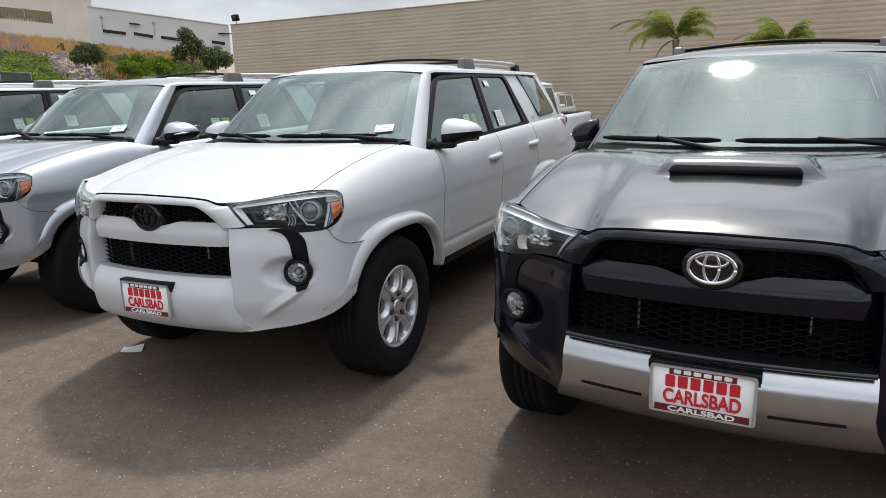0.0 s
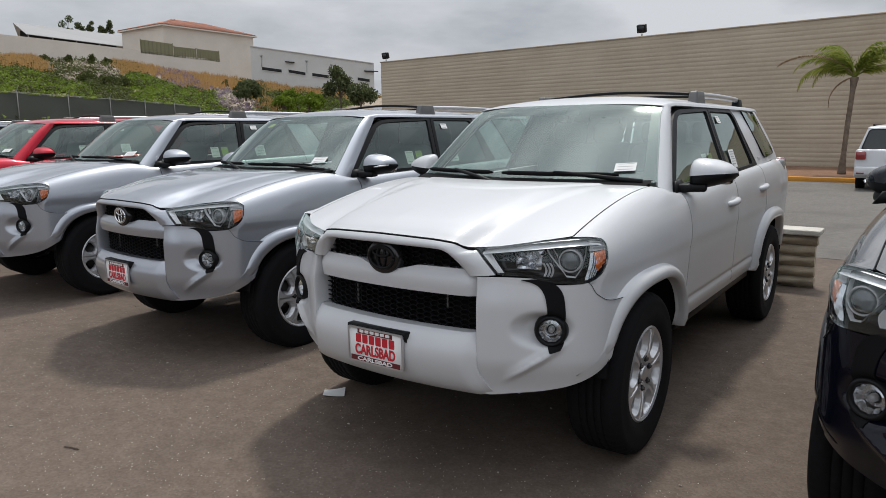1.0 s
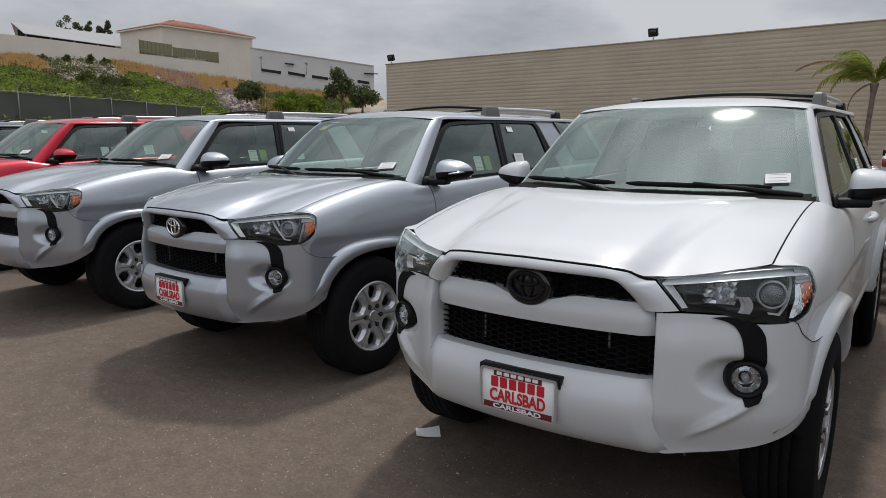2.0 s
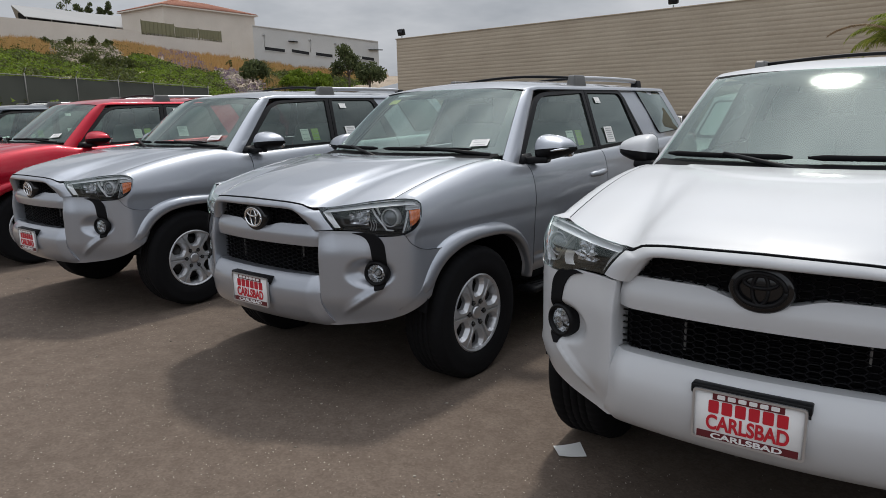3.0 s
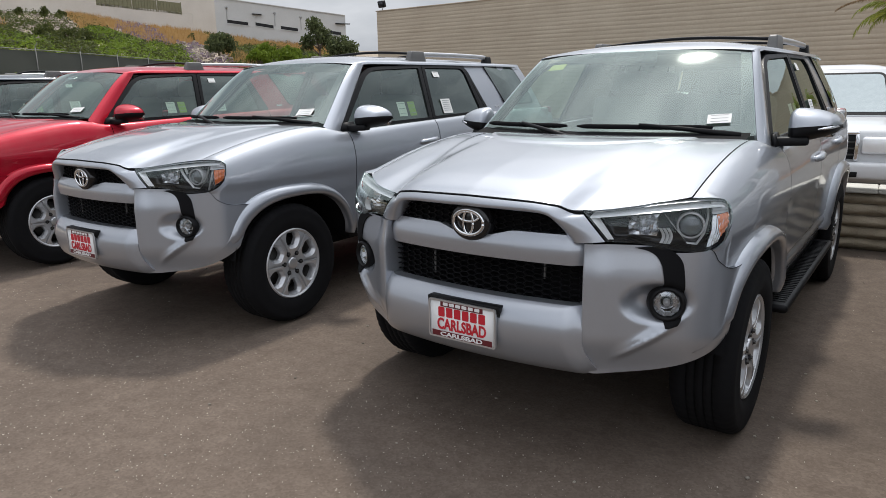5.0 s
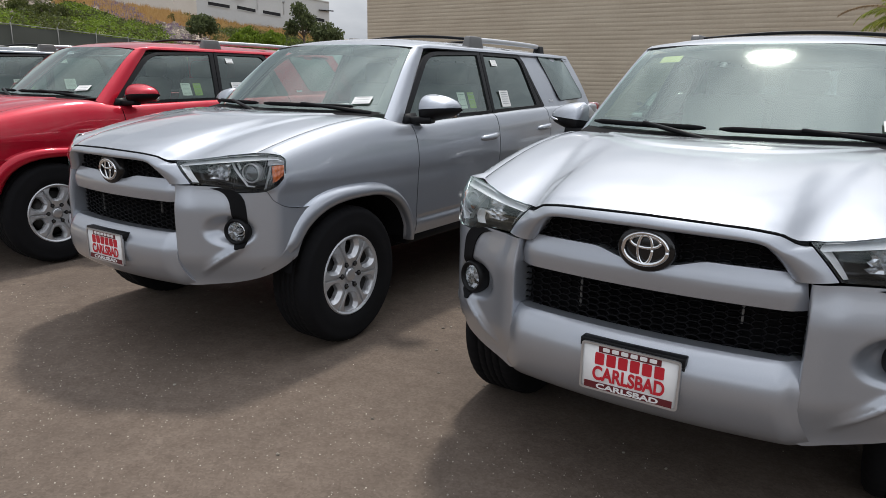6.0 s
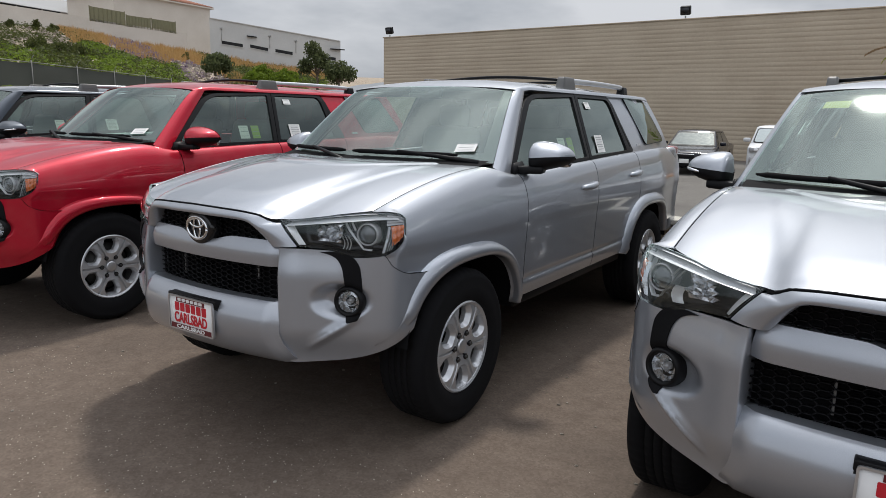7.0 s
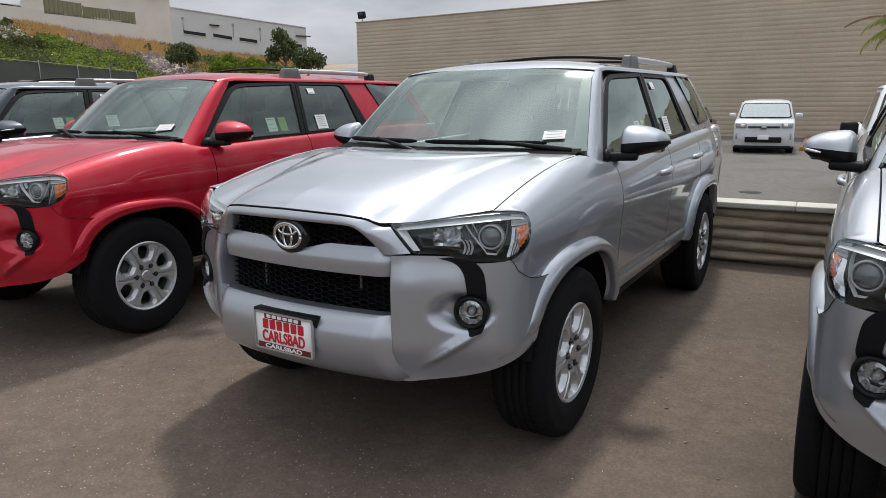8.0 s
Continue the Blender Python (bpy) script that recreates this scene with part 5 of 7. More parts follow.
    edge_i = rounded([(-0.152, -0.9175, 0.657), (-0.152, -0.9175, 0.509), (0.152, -0.9175, 0.509), (0.152, -0.9175, 0.657)], 0.009)
    ring_poly(bm, edge_o, edge_i)
    ring_poly(bm, [p + Vector((0, 0.010, 0)) for p in edge_o], edge_o)
    part("plate_frame", bm, SATIN, pl, "thin bright frame round the plate", smooth=False)
    for k in range(6):
        x, w = -0.075 + 0.030 * k, 0.0112
        bm = bmesh.new()
        solid_poly(bm, rounded([(x - w, -0.9185, 0.641), (x + w, -0.9185, 0.641), (x + w, -0.9185, 0.654), (x - w, -0.9185, 0.654)], 0.003, 2), (0, 0.002, 0))
        part("name_bar", bm, PLATE_WHITE, pl, smooth=False)
        x, w = -0.096 + 0.0384 * k, 0.0150
        bm = bmesh.new()
        solid_poly(bm, rounded([(x - w, -0.9165, 0.593), (x + w, -0.9165, 0.593), (x + w, -0.9165, 0.633), (x - w, -0.9165, 0.633)], 0.004, 2), (0, 0.002, 0))
        part("name_bar", bm, PLATE_RED, pl, smooth=False)
    lettering("CARLSBAD", 0.064, PLATE_RED, pl, Matrix.Translation((0, -0.9165, 0.5605)) @ Matrix.Rotation(radians(90), 4, "X"), sx=0.745)
    lettering("CARLSBAD", 0.0235, PLATE_WHITE, pl, Matrix.Translation((0, -0.9185, 0.5195)) @ Matrix.Rotation(radians(90), 4, "X"), sx=1.75)

    # roof rack
    rack = new("roof_rack")
    rack.parent = car
    for s, _ in L:
        bm = bmesh.new()

        def rail(a_, t):
            y = lerp(1.72, 2.93, t)
            z = 1.746 + 0.006 * math.sin(math.pi * t) - 0.022 * sstep(0.93, 1.0, t)
            th = 2 * math.pi * a_
            return Vector((s * (0.566 + 0.017 * math.cos(th)), y, z + 0.020 * math.copysign(abs(math.sin(th)) ** 0.6, math.sin(th))))

        sheet(bm, rail, span(0, 1, 14), span(0, 1, 18))
        bmesh.ops.remove_doubles(bm, verts=bm.verts, dist=1e-4)
        bmesh.ops.holes_fill(bm, edges=bm.edges, sides=0)
        part("rail", bm, SATIN, rack, "satin silver roof rail")
        for y0, l, h0, mt in ((1.775, 0.25, 0.090, RACK_GREY), (2.905, 0.12, 0.070, BLACK_TRIM)):
            bm = bmesh.new()

            def foot(u, v, y0=y0, l=l, h0=h0):
                k = min(1.0, max(0.0, (1 - abs(u)) / 0.35)) * min(1.0, v / 0.20) * min(1.0, (1 - v) / 0.16)
                return Vector((s * (0.566 + 0.036 * u), y0 + l / 2 * (2 * v - 1), 1.682 + h0 * sstep(0, 1, k)))

            sheet(bm, foot, span(-1, 1, 14), span(0, 1, 20))
            part("rack_foot", bm, mt, rack, "plastic rack foot")
    for yb in (1.80, 2.62):
        bm = bmesh.new()
        pts = [(lerp(-0.55, 0.55, k / 14), yb, 1.752 + 0.030 * math.sin(math.pi * k / 14)) for k in range(15)]
        tube(bm, pts, 0.011, 8)
        part("cross_bar", bm, BLACK_TRIM, rack, "black bowed cross bar")

    # back end
    bm = bmesh.new()

    def gate(u, v):
        z = lerp(0.62, 1.66, v)
        y = curve((0.62, 0.9, 1.2, 1.5, 1.66), (3.90, 3.92, 3.86, 3.66, 3.53), z)
        w = curve((0.62, 1.2, 1.66), (0.80, 0.74, 0.56), z)
        return Vector((u * w, y - 0.06 * abs(u) ** 3, z))

    sheet(bm, gate, span(-1, 1, 20), span(0, 1, 16), lambda u, v: not (abs(u) < 0.86 and 0.60 < v < 0.95))
    part("tailgate", bm, P, car)
    bm = bmesh.new()
    sheet(bm, lambda u, v: gate(u * 0.87, lerp(0.59, 0.96, v)) + Vector((0, -0.01, 0)), span(-1, 1, 10), span(0, 1, 8))
    part("rear_glass", bm, GLASS_DARK, car)
    bm = bmesh.new()
    box(bm, (0, 3.86, 0.58), (1.62, 0.22, 0.24), None, 0.05, 3)
    part("rear_bumper", bm, P, car)

    # what fills the shell: underbody, engine bay, floor
    bm = bmesh.new()
    box(bm, (0, 1.75, 0.44), (1.24, 3.9, 0.18), None, 0.03)
    box(bm, (0, -0.20, 0.76), (1.22, 0.92, 0.52), None, 0.05)
    box(bm, (0, 2.2, 0.68), (1.24, 3.2, 0.40))
    box(bm, (0, -0.45, 0.60), (1.00, 0.40, 0.26), None, 0.03)
    box(bm, (0, -0.02, 0.39), (1.3, 0.09, 0.09))
    box(bm, (0, AXLE2, 0.39), (1.3, 0.12, 0.12))
    part("underbody", bm, BLACK_MATT, car, "black underbody and axles")
    bm = bmesh.new()
    sheet(bm, lambda u, v: Vector((u * 0.72, lerp(0.40 - 0.12 * (1 - u * u), 0.95, v), 1.185 - 0.02 * u * u - 0.06 * v * v - 0.13 * sstep(0.8, 1, v))), span(-1, 1, 14), span(0, 1, 10))
    box(bm, (0, 0.92, 0.90), (1.40, 0.16, 0.36), None, 0.05)
    part("dashboard", bm, DASH, car)
    bm = bmesh.new()
    tube(bm, [Vector((0.37, 1.12, 1.02)) + Vector((0.185 * math.cos(2 * math.pi * k / 28), 0.06 * math.sin(2 * math.pi * k / 28), 0.175 * math.sin(2 * math.pi * k / 28))) for k in range(29)], 0.015, 8)
    beam(bm, (0.20, 1.115, 1.02), (0.54, 1.115, 1.02), 0.05, 0.03)
    part("steering_wheel", bm, BLACK_TRIM, car)
    for xs_, ys_ in ((0.37, 1.55), (-0.37, 1.55), (0.42, 2.40), (-0.42, 2.40), (0.0, 2.42)):
        st = new("seat")
        st.parent = car
        bm = bmesh.new()
        box(bm, (xs_, ys_ - 0.12, 0.82), (0.48, 0.50, 0.16), None, 0.05, 3)
        part("cushion", bm, SEAT, st)
        bm = bmesh.new()
        box(bm, (xs_, ys_ + 0.17, 1.12), (0.48, 0.15, 0.60), Matrix.Rotation(radians(-14), 3, "X"), 0.06, 3)
        part("backrest", bm, SEAT, st)
        bm = bmesh.new()
        box(bm, (xs_, ys_ + 0.26, 1.495), (0.26, 0.10, 0.17), Matrix.Rotation(radians(-8), 3, "X"), 0.045, 3)
        part("headrest", bm, SEAT, st)
    bm = bmesh.new()
    sheet(bm, lambda u, v: Vector((u * 0.58, lerp(1.0, 3.3, v), 1.655 - 0.02 * u * u)), span(-1, 1, 6), span(0, 1, 6))
    part("headlining", bm, TRIM_PALE, car)

    # papers stuck on the panes
    def paper(nm, o, ex, ey, w, h, lines, mat=PAPER):
        n_ = ex.cross(ey).normalized()
        bm = bmesh.new()
        solid_poly(bm, [o, o + ex * w, o + ex * w + ey * h, o + ey * h], n_ * 0.001)
        pob = part(nm, bm, mat, car, smooth=False)
        if lines:
            bm = bmesh.new()
            for k in range(lines):
                a = o + ex * w * 0.14 + ey * h * (0.18 + 0.68 * k / max(1, lines - 1)) + n_ * 0.0018
                solid_poly(bm, [a, a + ex * w * 0.72, a + ex * w * 0.72 + ey * h * 0.032, a + ey * h * 0.032], n_ * 0.0006)
            part("print_bar", bm, INK, pob, smooth=False)
        return pob

    a, b, c = windshield(0.72, 0.135), windshield(0.86, 0.135), windshield(0.72, 0.24)
    ex, ey = (b - a).normalized(), (c - a).normalized()
    paper("windscreen_label", a + Vector((0, -0.008, 0.008)) + ex * 0.015, ex, ey, 0.112, 0.064, 3)
    for y, z, w, h, ln, mt in ((1.83, 1.262, 0.135, 0.125, 6, PAPER), (1.86, 1.560, 0.085, 0.050, 2, PAPER)):
        o = Vector((glass_x(y, z) + 0.002, y, z))
        ey2 = (Vector((glass_x(y, z + 0.1), y, z + 0.1)) - Vector((glass_x(y, z), y, z))).normalized()
        paper("window_label", o, Vector((0, 1, 0)), ey2, w, h, ln, mt)
    for y, w, mt in ((1.27, 0.10, PAPER), (1.40, 0.085, GREEN_TAG)):
        o = Vector((glass_x(y, 1.26) - 0.02, y, 1.26))
        ey2 = (Vector((glass_x(y, 1.36), y, 1.36)) - Vector((glass_x(y, 1.26), y, 1.26))).normalized()
        paper("window_tag", o, Vector((0, 1, 0)), ey2, w, 0.115, 3, mt)
    return car


def repaint(car, mat, mid=None):
    """Give a copied car its own colour."""
    for ob in car.children_recursive:
        if ob.type == "MESH":
            for sl in ob.material_slots:
                if sl.material == PAINT_WHITE:
                    sl.link = "OBJECT"
                    sl.material = mid if mid and ob.name.split(".")[0] in ("bumper_corner", "grille_bar", "grille_surround", "mirror_cap") else mat


def place(x, y, z, yaw):
    return Matrix.Translation((x, y, z)) @ Matrix.Rotation(yaw, 4, "Z")


car_plain = make_car("sport_utility_car", dark_emblem=True)
car_steps = make_car("sport_utility_car", steps=True, signal_mirror=True)
car_chrome = make_car("sport_utility_car")
car_trail = make_car("sport_utility_car", scoop=True, silver_bumper=True, signal_mirror=True)
ROW = "sport utility cars parked in a row"
CARS = [
    (car_trail, 2.599, -0.128, -0.006, -0.054, PAINT_GREY, "dark grey sport utility car with silver bumper and bonnet scoop"),
    (car_plain, 0.0, 0.0, 0.0, 0.0, PAINT_WHITE, "white sport utility car with a blackened badge on grey asphalt"),
    (car_steps, -2.587, 0.283, -0.013, -0.046, PAINT_SILVER, "silver sport utility car with black side steps and chrome badge"),
    (car_chrome, -5.342, 0.321, 0.004, -0.042, PAINT_SILVER, "silver sport utility car with dealer plate and alloy wheels"),
]
car_red = copy_thing(car_chrome, place(-8.261, 0.357, 0.011, -0.036))
car_dark = copy_thing(car_steps, place(-11.17, 0.42, 0.0, -0.036))
car_far1 = copy_thing(car_chrome, place(-14.05, 0.48, 0.0, -0.036))
car_far2 = copy_thing(car_chrome, place(-16.95, 0.54, 0.0, -0.036))
for ob, x, y, z, a, mat, label in CARS:
    ob.matrix_basis = place(x, y, z, a)
    repaint(ob, mat, PAINT_BLACK if mat == PAINT_GREY else None)
    tagged(ob, label, "car", ROW)
for ob, mat, label in ((car_red, PAINT_RED, "bright red sport utility car with tags in its windows"), (car_dark, PAINT_BLUE, "dark blue-grey sport utility car with silver roof rails"), (car_far1, PAINT_SILVER, "silver sport utility car far along the row"), (car_far2, PAINT_WHITE, "white sport utility car at the end of the row")):
    repaint(ob, mat)
    tagged(ob, label, "car", ROW)

# a yellow tag inside one windscreen
bm = bmesh.new()
sheet(bm, lambda u, v: windshield(lerp(-0.80, -0.63, u), lerp(0.82, 0.90, v)) + Vector((0, 0.012, -0.012)), span(0, 1, 4), [0, 1])
part("windscreen_tag", bm, YELLOW_TAG, car_steps, "yellow tag behind the windscreen")

# ---- ground, low wall, back lot, building ----
ASPHALT = ground_mat("asphalt_worn", (0.098, 0.074, 0.058), (0.138, 0.107, 0.085), (0.071, 0.055, 0.044), bump=0.16)
ASPHALT_UP = ground_mat("asphalt_back", (0.112, 0.104, 0.094), (0.150, 0.141, 0.128), (0.092, 0.085, 0.077))
BLOCK = masonry("building_block", (0.40, 0.335, 0.255), (0.475, 0.405, 0.315), 0.5, island=0.04)
WALL_BLOCK = masonry("wall_block_stone", (0.33, 0.275, 0.20), (0.48, 0.41, 0.31), 5.0, island=0.06)
CAP_WHITE = masonry("cap_white", (0.45, 0.43, 0.38), (0.56, 0.54, 0.49), 4.0)
KERB_ORANGE = masonry("kerb_orange", (0.50, 0.22, 0.035), (0.60, 0.29, 0.06), 3.0)
SOIL = masonry("soil", (0.16, 0.085, 0.05), (0.24, 0.14, 0.09), 4.0)
STUCCO = masonry("stucco_white", (0.48, 0.475, 0.46), (0.55, 0.545, 0.53), 0.25)
STUCCO_WARM = masonry("stucco_warm", (0.53, 0.485, 0.43), (0.61, 0.565, 0.51), 0.25)
TILE_RED = masonry("tile_red", (0.30, 0.145, 0.10), (0.40, 0.20, 0.145), 1.2, island=0.15)
OLIVE = plain("olive_panel", (0.20, 0.19, 0.11), 0.7)
DARK_SLOT = plain("dark_slot", (0.012, 0.012, 0.013), 0.8)
TENT = plain("tent_white", (0.34, 0.34, 0.34), 0.7)
FABRIC = plain("fence_fabric", (0.055, 0.062, 0.053), 0.9)
FENCE_STEEL = plain("weathered_steel", (0.20, 0.20, 0.19), 0.6, 0.4)
STEEL = plain("galvanised", (0.42, 0.42, 0.41), 0.5, 0.5)
BARK = masonry("bark", (0.11, 0.085, 0.065), (0.20, 0.16, 0.125), 8.0)
LEAF_PALM = leafy("palm_leaf", (0.12, 0.17, 0.022), (0.30, 0.32, 0.06))
LEAF_DRY = leafy("palm_dry", (0.22, 0.15, 0.085), (0.32, 0.23, 0.14))
LEAF_GREEN = leafy("shrub_green", (0.10, 0.155, 0.013), (0.17, 0.23, 0.03))
SCRUB = leafy("scrub", (0.05, 0.065, 0.018), (0.09, 0.10, 0.03))
LEAF_DARK = leafy("shrub_dark", (0.055, 0.072, 0.03), (0.12, 0.14, 0.06))
GRASS_DRY = leafy("grass_dry", (0.36, 0.215, 0.080), (0.48, 0.315, 0.140), 0.9)
FLOWER = leafy("flower_purple", (0.15, 0.11, 0.16), (0.27, 0.21, 0.26), 0.9)
ROCK = masonry("rock", (0.14, 0.115, 0.09), (0.34, 0.29, 0.24), 2.0, island=0.2)
HILL = ground_mat("hill_earth", (0.25, 0.20, 0.15), (0.38, 0.32, 0.25), (0.15, 0.12, 0.08), 0.25, 0.95, 0.2)
BACK = -0.27
WALL_END = 1.08


def lot(x, y):
    """Height of the ground: our lot, the ramp beside the wall's end, the back lot, the bank to the fence."""
    z = BACK * sstep(4.3, 7.5, y)
    z += 2.1 * sstep(-22, -38, x + 0.545 * y * 0.6) * sstep(-40, 0, y)
    return z


bm = bmesh.new()
gx = [-160, -120, -90, -70] + span(-60, -20, 20) + span(-18, WALL_END - 0.2, 16) + span(WALL_END, 12, 8) + [20, 40, 80, 160, 400]
gy = [-400, -160, -80, -40] + span(-20, 3.9, 12) + [4.26, 4.32] + span(4.8, 8, 6) + span(10, 34, 8) + [60, 100, 400]


def ground_at(x, y):
    z = lot(x, y)
    if x < WALL_END - 0.1 and y > 4.31 and x > -24:
        z = min(z, BACK)
    return Vector((x, y, z))


sheet(bm, ground_at, gx, gy)
tagged(part("ground", bm, ASPHALT), "worn brown-grey asphalt of the car park", "ground", kind="structure")
bm = bmesh.new()
sheet(bm, lambda x, y: Vector((x, y, BACK + 0.004)), [-22, -16, -10, -4, 1, 8, 20, 60], [7.6, 12, 18, 24.4, 30.9])
tagged(part("back_lot", bm, ASPHALT_UP), "grey asphalt of the lot behind the low wall", "ground", kind="structure")
bm = bmesh.new()
lathe(bm, [(0.0, 0.014), (0.17, 0.014), (0.18, 0.010), (0.20, 0.010), (0.21, 0.0)], 32, Matrix.Translation((-4.69, 11.53, BACK)) @ Matrix.Rotation(radians(-90), 4, "Y"))
tagged(part("manhole_cover", bm, DARK_SLOT), "dark round metal cover set in the asphalt", "cover")

# ---- planter, kerb and the long block building ----
wy = lambda x: 31.45 - 0.06 * (x + 4.0)
bm = bmesh.new()
beam(bm, (-4.25, 23.25, BACK + 0.07), (40, 21.6, BACK + 0.07), 0.22, 0.17, 0.02)
tagged(part("kerb", bm, KERB_ORANGE), "orange painted kerb along the planter", "kerb", kind="structure")
bm = bmesh.new()
sheet(bm, lambda x, t: Vector((x, lerp(23.3 - (x + 3.2) * 0.037, wy(x), t), BACK + 0.11 + 0.05 * noise.noise((x * 0.8, t * 5, 0)))), span(-4.25, 40, 50), span(0, 1, 8))
tagged(part("planter_bed", bm, SOIL), "reddish bark bed of the planter", "ground", kind="structure")

COURSE = 0.203
ROOF_Z = 5.93
bm = bmesh.new()
levels = []
zc = BACK - 0.1
while zc < ROOF_Z:
    levels += [(zc, 0.0), (zc + 0.014, 0.007), (zc + COURSE * 0.5, 0.011), (zc + COURSE - 0.018, 0.006)]
    zc += COURSE
levels.append((zc, 0.0))


def wall_face(x, k):
    z, p = levels[k]
    c = k // 4
    w = 0.010 * noise.noise((x * 0.9, c * 7.3, 0)) if p else 0
    return Vector((x, wy(x) - p - w, z + 0.012 * noise.noise((x * 0.45, c * 3.1, 4)) * (k > 0)))


sheet(bm, wall_face, span(-29.1, 50, 150), list(range(len(levels))))
sheet(bm, lambda y, k: Vector((-29.1 + levels[k][1], y, levels[k][0])), span(wy(-29.1), 62, 12), list(range(len(levels))))
top = zc
sheet(bm, lambda x, t: Vector((x, lerp(wy(x) - 0.02, 62, t), top)), span(-29.1, 50, 8), [0, 1])
tagged(part("building", bm, BLOCK), "long tan block building with slumped courses", "building", kind="structure")
bm = bmesh.new()
for a, b in zip(span(-29.15, 50, 24), span(-29.15, 50, 24)[1:]):
    beam(bm, (a, wy(a) + 0.02, top + 0.02), (b, wy(b) + 0.02, top + 0.02), 0.14, 0.06)
tagged(part("roof_coping", bm, BLOCK), "thin coping along the roof edge", "trim", kind="structure")


def flood_light(x, side):
    lamp = new("flood_light")
    y = wy(x) + 0.1
    bm = bmesh.new()
    tube(bm, [(x, y, top - 0.2), (x, y, top + 0.18)], 0.035)
    part("bracket", bm, STEEL, lamp)
    bm = bmesh.new()
    box(bm, (x, y - 0.05, top + 0.42), (0.46, 0.26, 0.40), Matrix.Rotation(radians(18), 3, "X"), 0.04)
    part("lamp_housing", bm, BLACK_TRIM, lamp)
    bm = bmesh.new()
    box(bm, (x, y - 0.195, top + 0.372), (0.37, 0.01, 0.30), Matrix.Rotation(radians(18), 3, "X"))
    part("lamp_glass", bm, LAMP_DARK, lamp)
    tagged(lamp, "black flood light on a bracket at the roof edge", "light", "flood lights on the roof")


flood_light(-28.7, -1)
flood_light(-10.85, 1)

# ---- the low wall behind the cars ----
wall = new("retaining_wall")
tagged(wall, "low wall of tan rough blocks with a white cap", "wall", kind="structure")
bm = bmesh.new()
box(bm, ((WALL_END - 24) / 2, 4.27, 0.12), (WALL_END + 24 - 0.06, 0.13, 0.78))
part("wall_core", bm, WALL_BLOCK, wall)


def block_mesh(seed, l, h, d):
    bm = bmesh.new()

    def f(u, v):
        e = min(1, min(v, 1 - v) / 0.3)
        return Vector((l * (u - 0.5), -d * (0.55 + 0.45 * sstep(0, 1, e)) - 0.020 * noise.noise((u * 6 + seed, v * 2, seed)) * e * min(1, min(u, 1 - u) / 0.12), h * (v - 0.5)))

    sheet(bm, f, span(0, 1, 14), [0, 0.12, 0.3, 0.5, 0.7, 0.88, 1])
    for s in (0, 1):
        sheet(bm, lambda t, v: Vector((l * (s - 0.5), -d * 0.55 * (1 - t) + 0.03 * t, h * (v - 0.5))), [0, 1], [0, 1])
    sheet(bm, lambda u, t: Vector((l * (u - 0.5), -d * 0.55 * (1 - t) + 0.03 * t, h * 0.5)), [0, 1], [0, 1])
    me = bpy.data.meshes.new("wall_block")
    for f_ in bm.faces:
        f_.smooth = True
    bm.to_mesh(me)
    bm.free()
    me.materials.append(WALL_BLOCK)
    return me


COURSES, CH = 5, 0.102
blocks = [block_mesh(k, l, CH - 0.010, 0.075) for k, l in enumerate((0.60, 0.80, 0.95))]
rnd = random.Random(5)
for c in range(COURSES):
    x = WALL_END - rnd.uniform(0.0, 0.02)
    while x > -19:
        k = rnd.randrange(3)
        l = (0.60, 0.80, 0.95)[k]
        ob = new("wall_block", blocks[k])
        ob.parent = wall
        ob.location = (x - l / 2, 4.235 - 0.002 * rnd.random(), CH * (c + 0.5) + 0.002)
        ob.rotation_euler = (0, rnd.uniform(-0.004, 0.004), rnd.uniform(-0.003, 0.003))
        x -= l + 0.002
x = WALL_END + 0.02
cap_me = None
while x > -19:
    l = 1.20
    if cap_me is None:
        bm = bmesh.new()
        box(bm, (0, 0, 0), (l, 0.29, 0.052), None, 0.012)
        cap_me = bpy.data.meshes.new("cap_stone")
        bm.to_mesh(cap_me)
        bm.free()
        cap_me.materials.append(CAP_WHITE)
    ob = new("cap_stone", cap_me)
    ob.parent = wall
    ob.location = (x - l / 2, 4.255, COURSES * CH + 0.030)
    x -= l + 0.002

# scrap of paper and a twig on the asphalt
bm = bmesh.new()
sheet(bm, lambda u, v: Vector((u * 0.062, v * 0.055, 0.006 + 0.006 * u * v + 0.004 * u * u)), span(-1, 1, 6), span(-1, 1, 6))
hem(bm, (0, 0, -1), 0.002)
scrap = part("paper_scrap", bm, PAPER)
scrap.matrix_basis = place(-0.83, -0.355, 0.002, radians(40))
tagged(scrap, "scrap of white paper on the asphalt", "litter")
bm = bmesh.new()
tube(bm, [(0, 0, 0.006), (0.04, 0.01, 0.007), (0.09, 0.008, 0.006)], 0.004, 6)
tw = part("twig", bm, BARK)
tw.matrix_basis = place(-1.43, -1.62, 0.0, 0.2)
tagged(tw, "short dark twig on the asphalt", "litter")
rnd = random.Random(11)
bm = bmesh.new()
for _ in range(520):
    x, y, r = rnd.uniform(-14, 4), rnd.uniform(-2.6, 3.9), rnd.uniform(0.003, 0.009)
    bmesh.ops.create_icosphere(bm, subdivisions=1, radius=r, matrix=Matrix.Translation((x, y, r * 0.35)) @ Matrix.Rotation(rnd.random() * 6, 4, "Z") @ Matrix.Diagonal((1.3, 0.9, 0.6, 1)))
stone = random.Random(44)
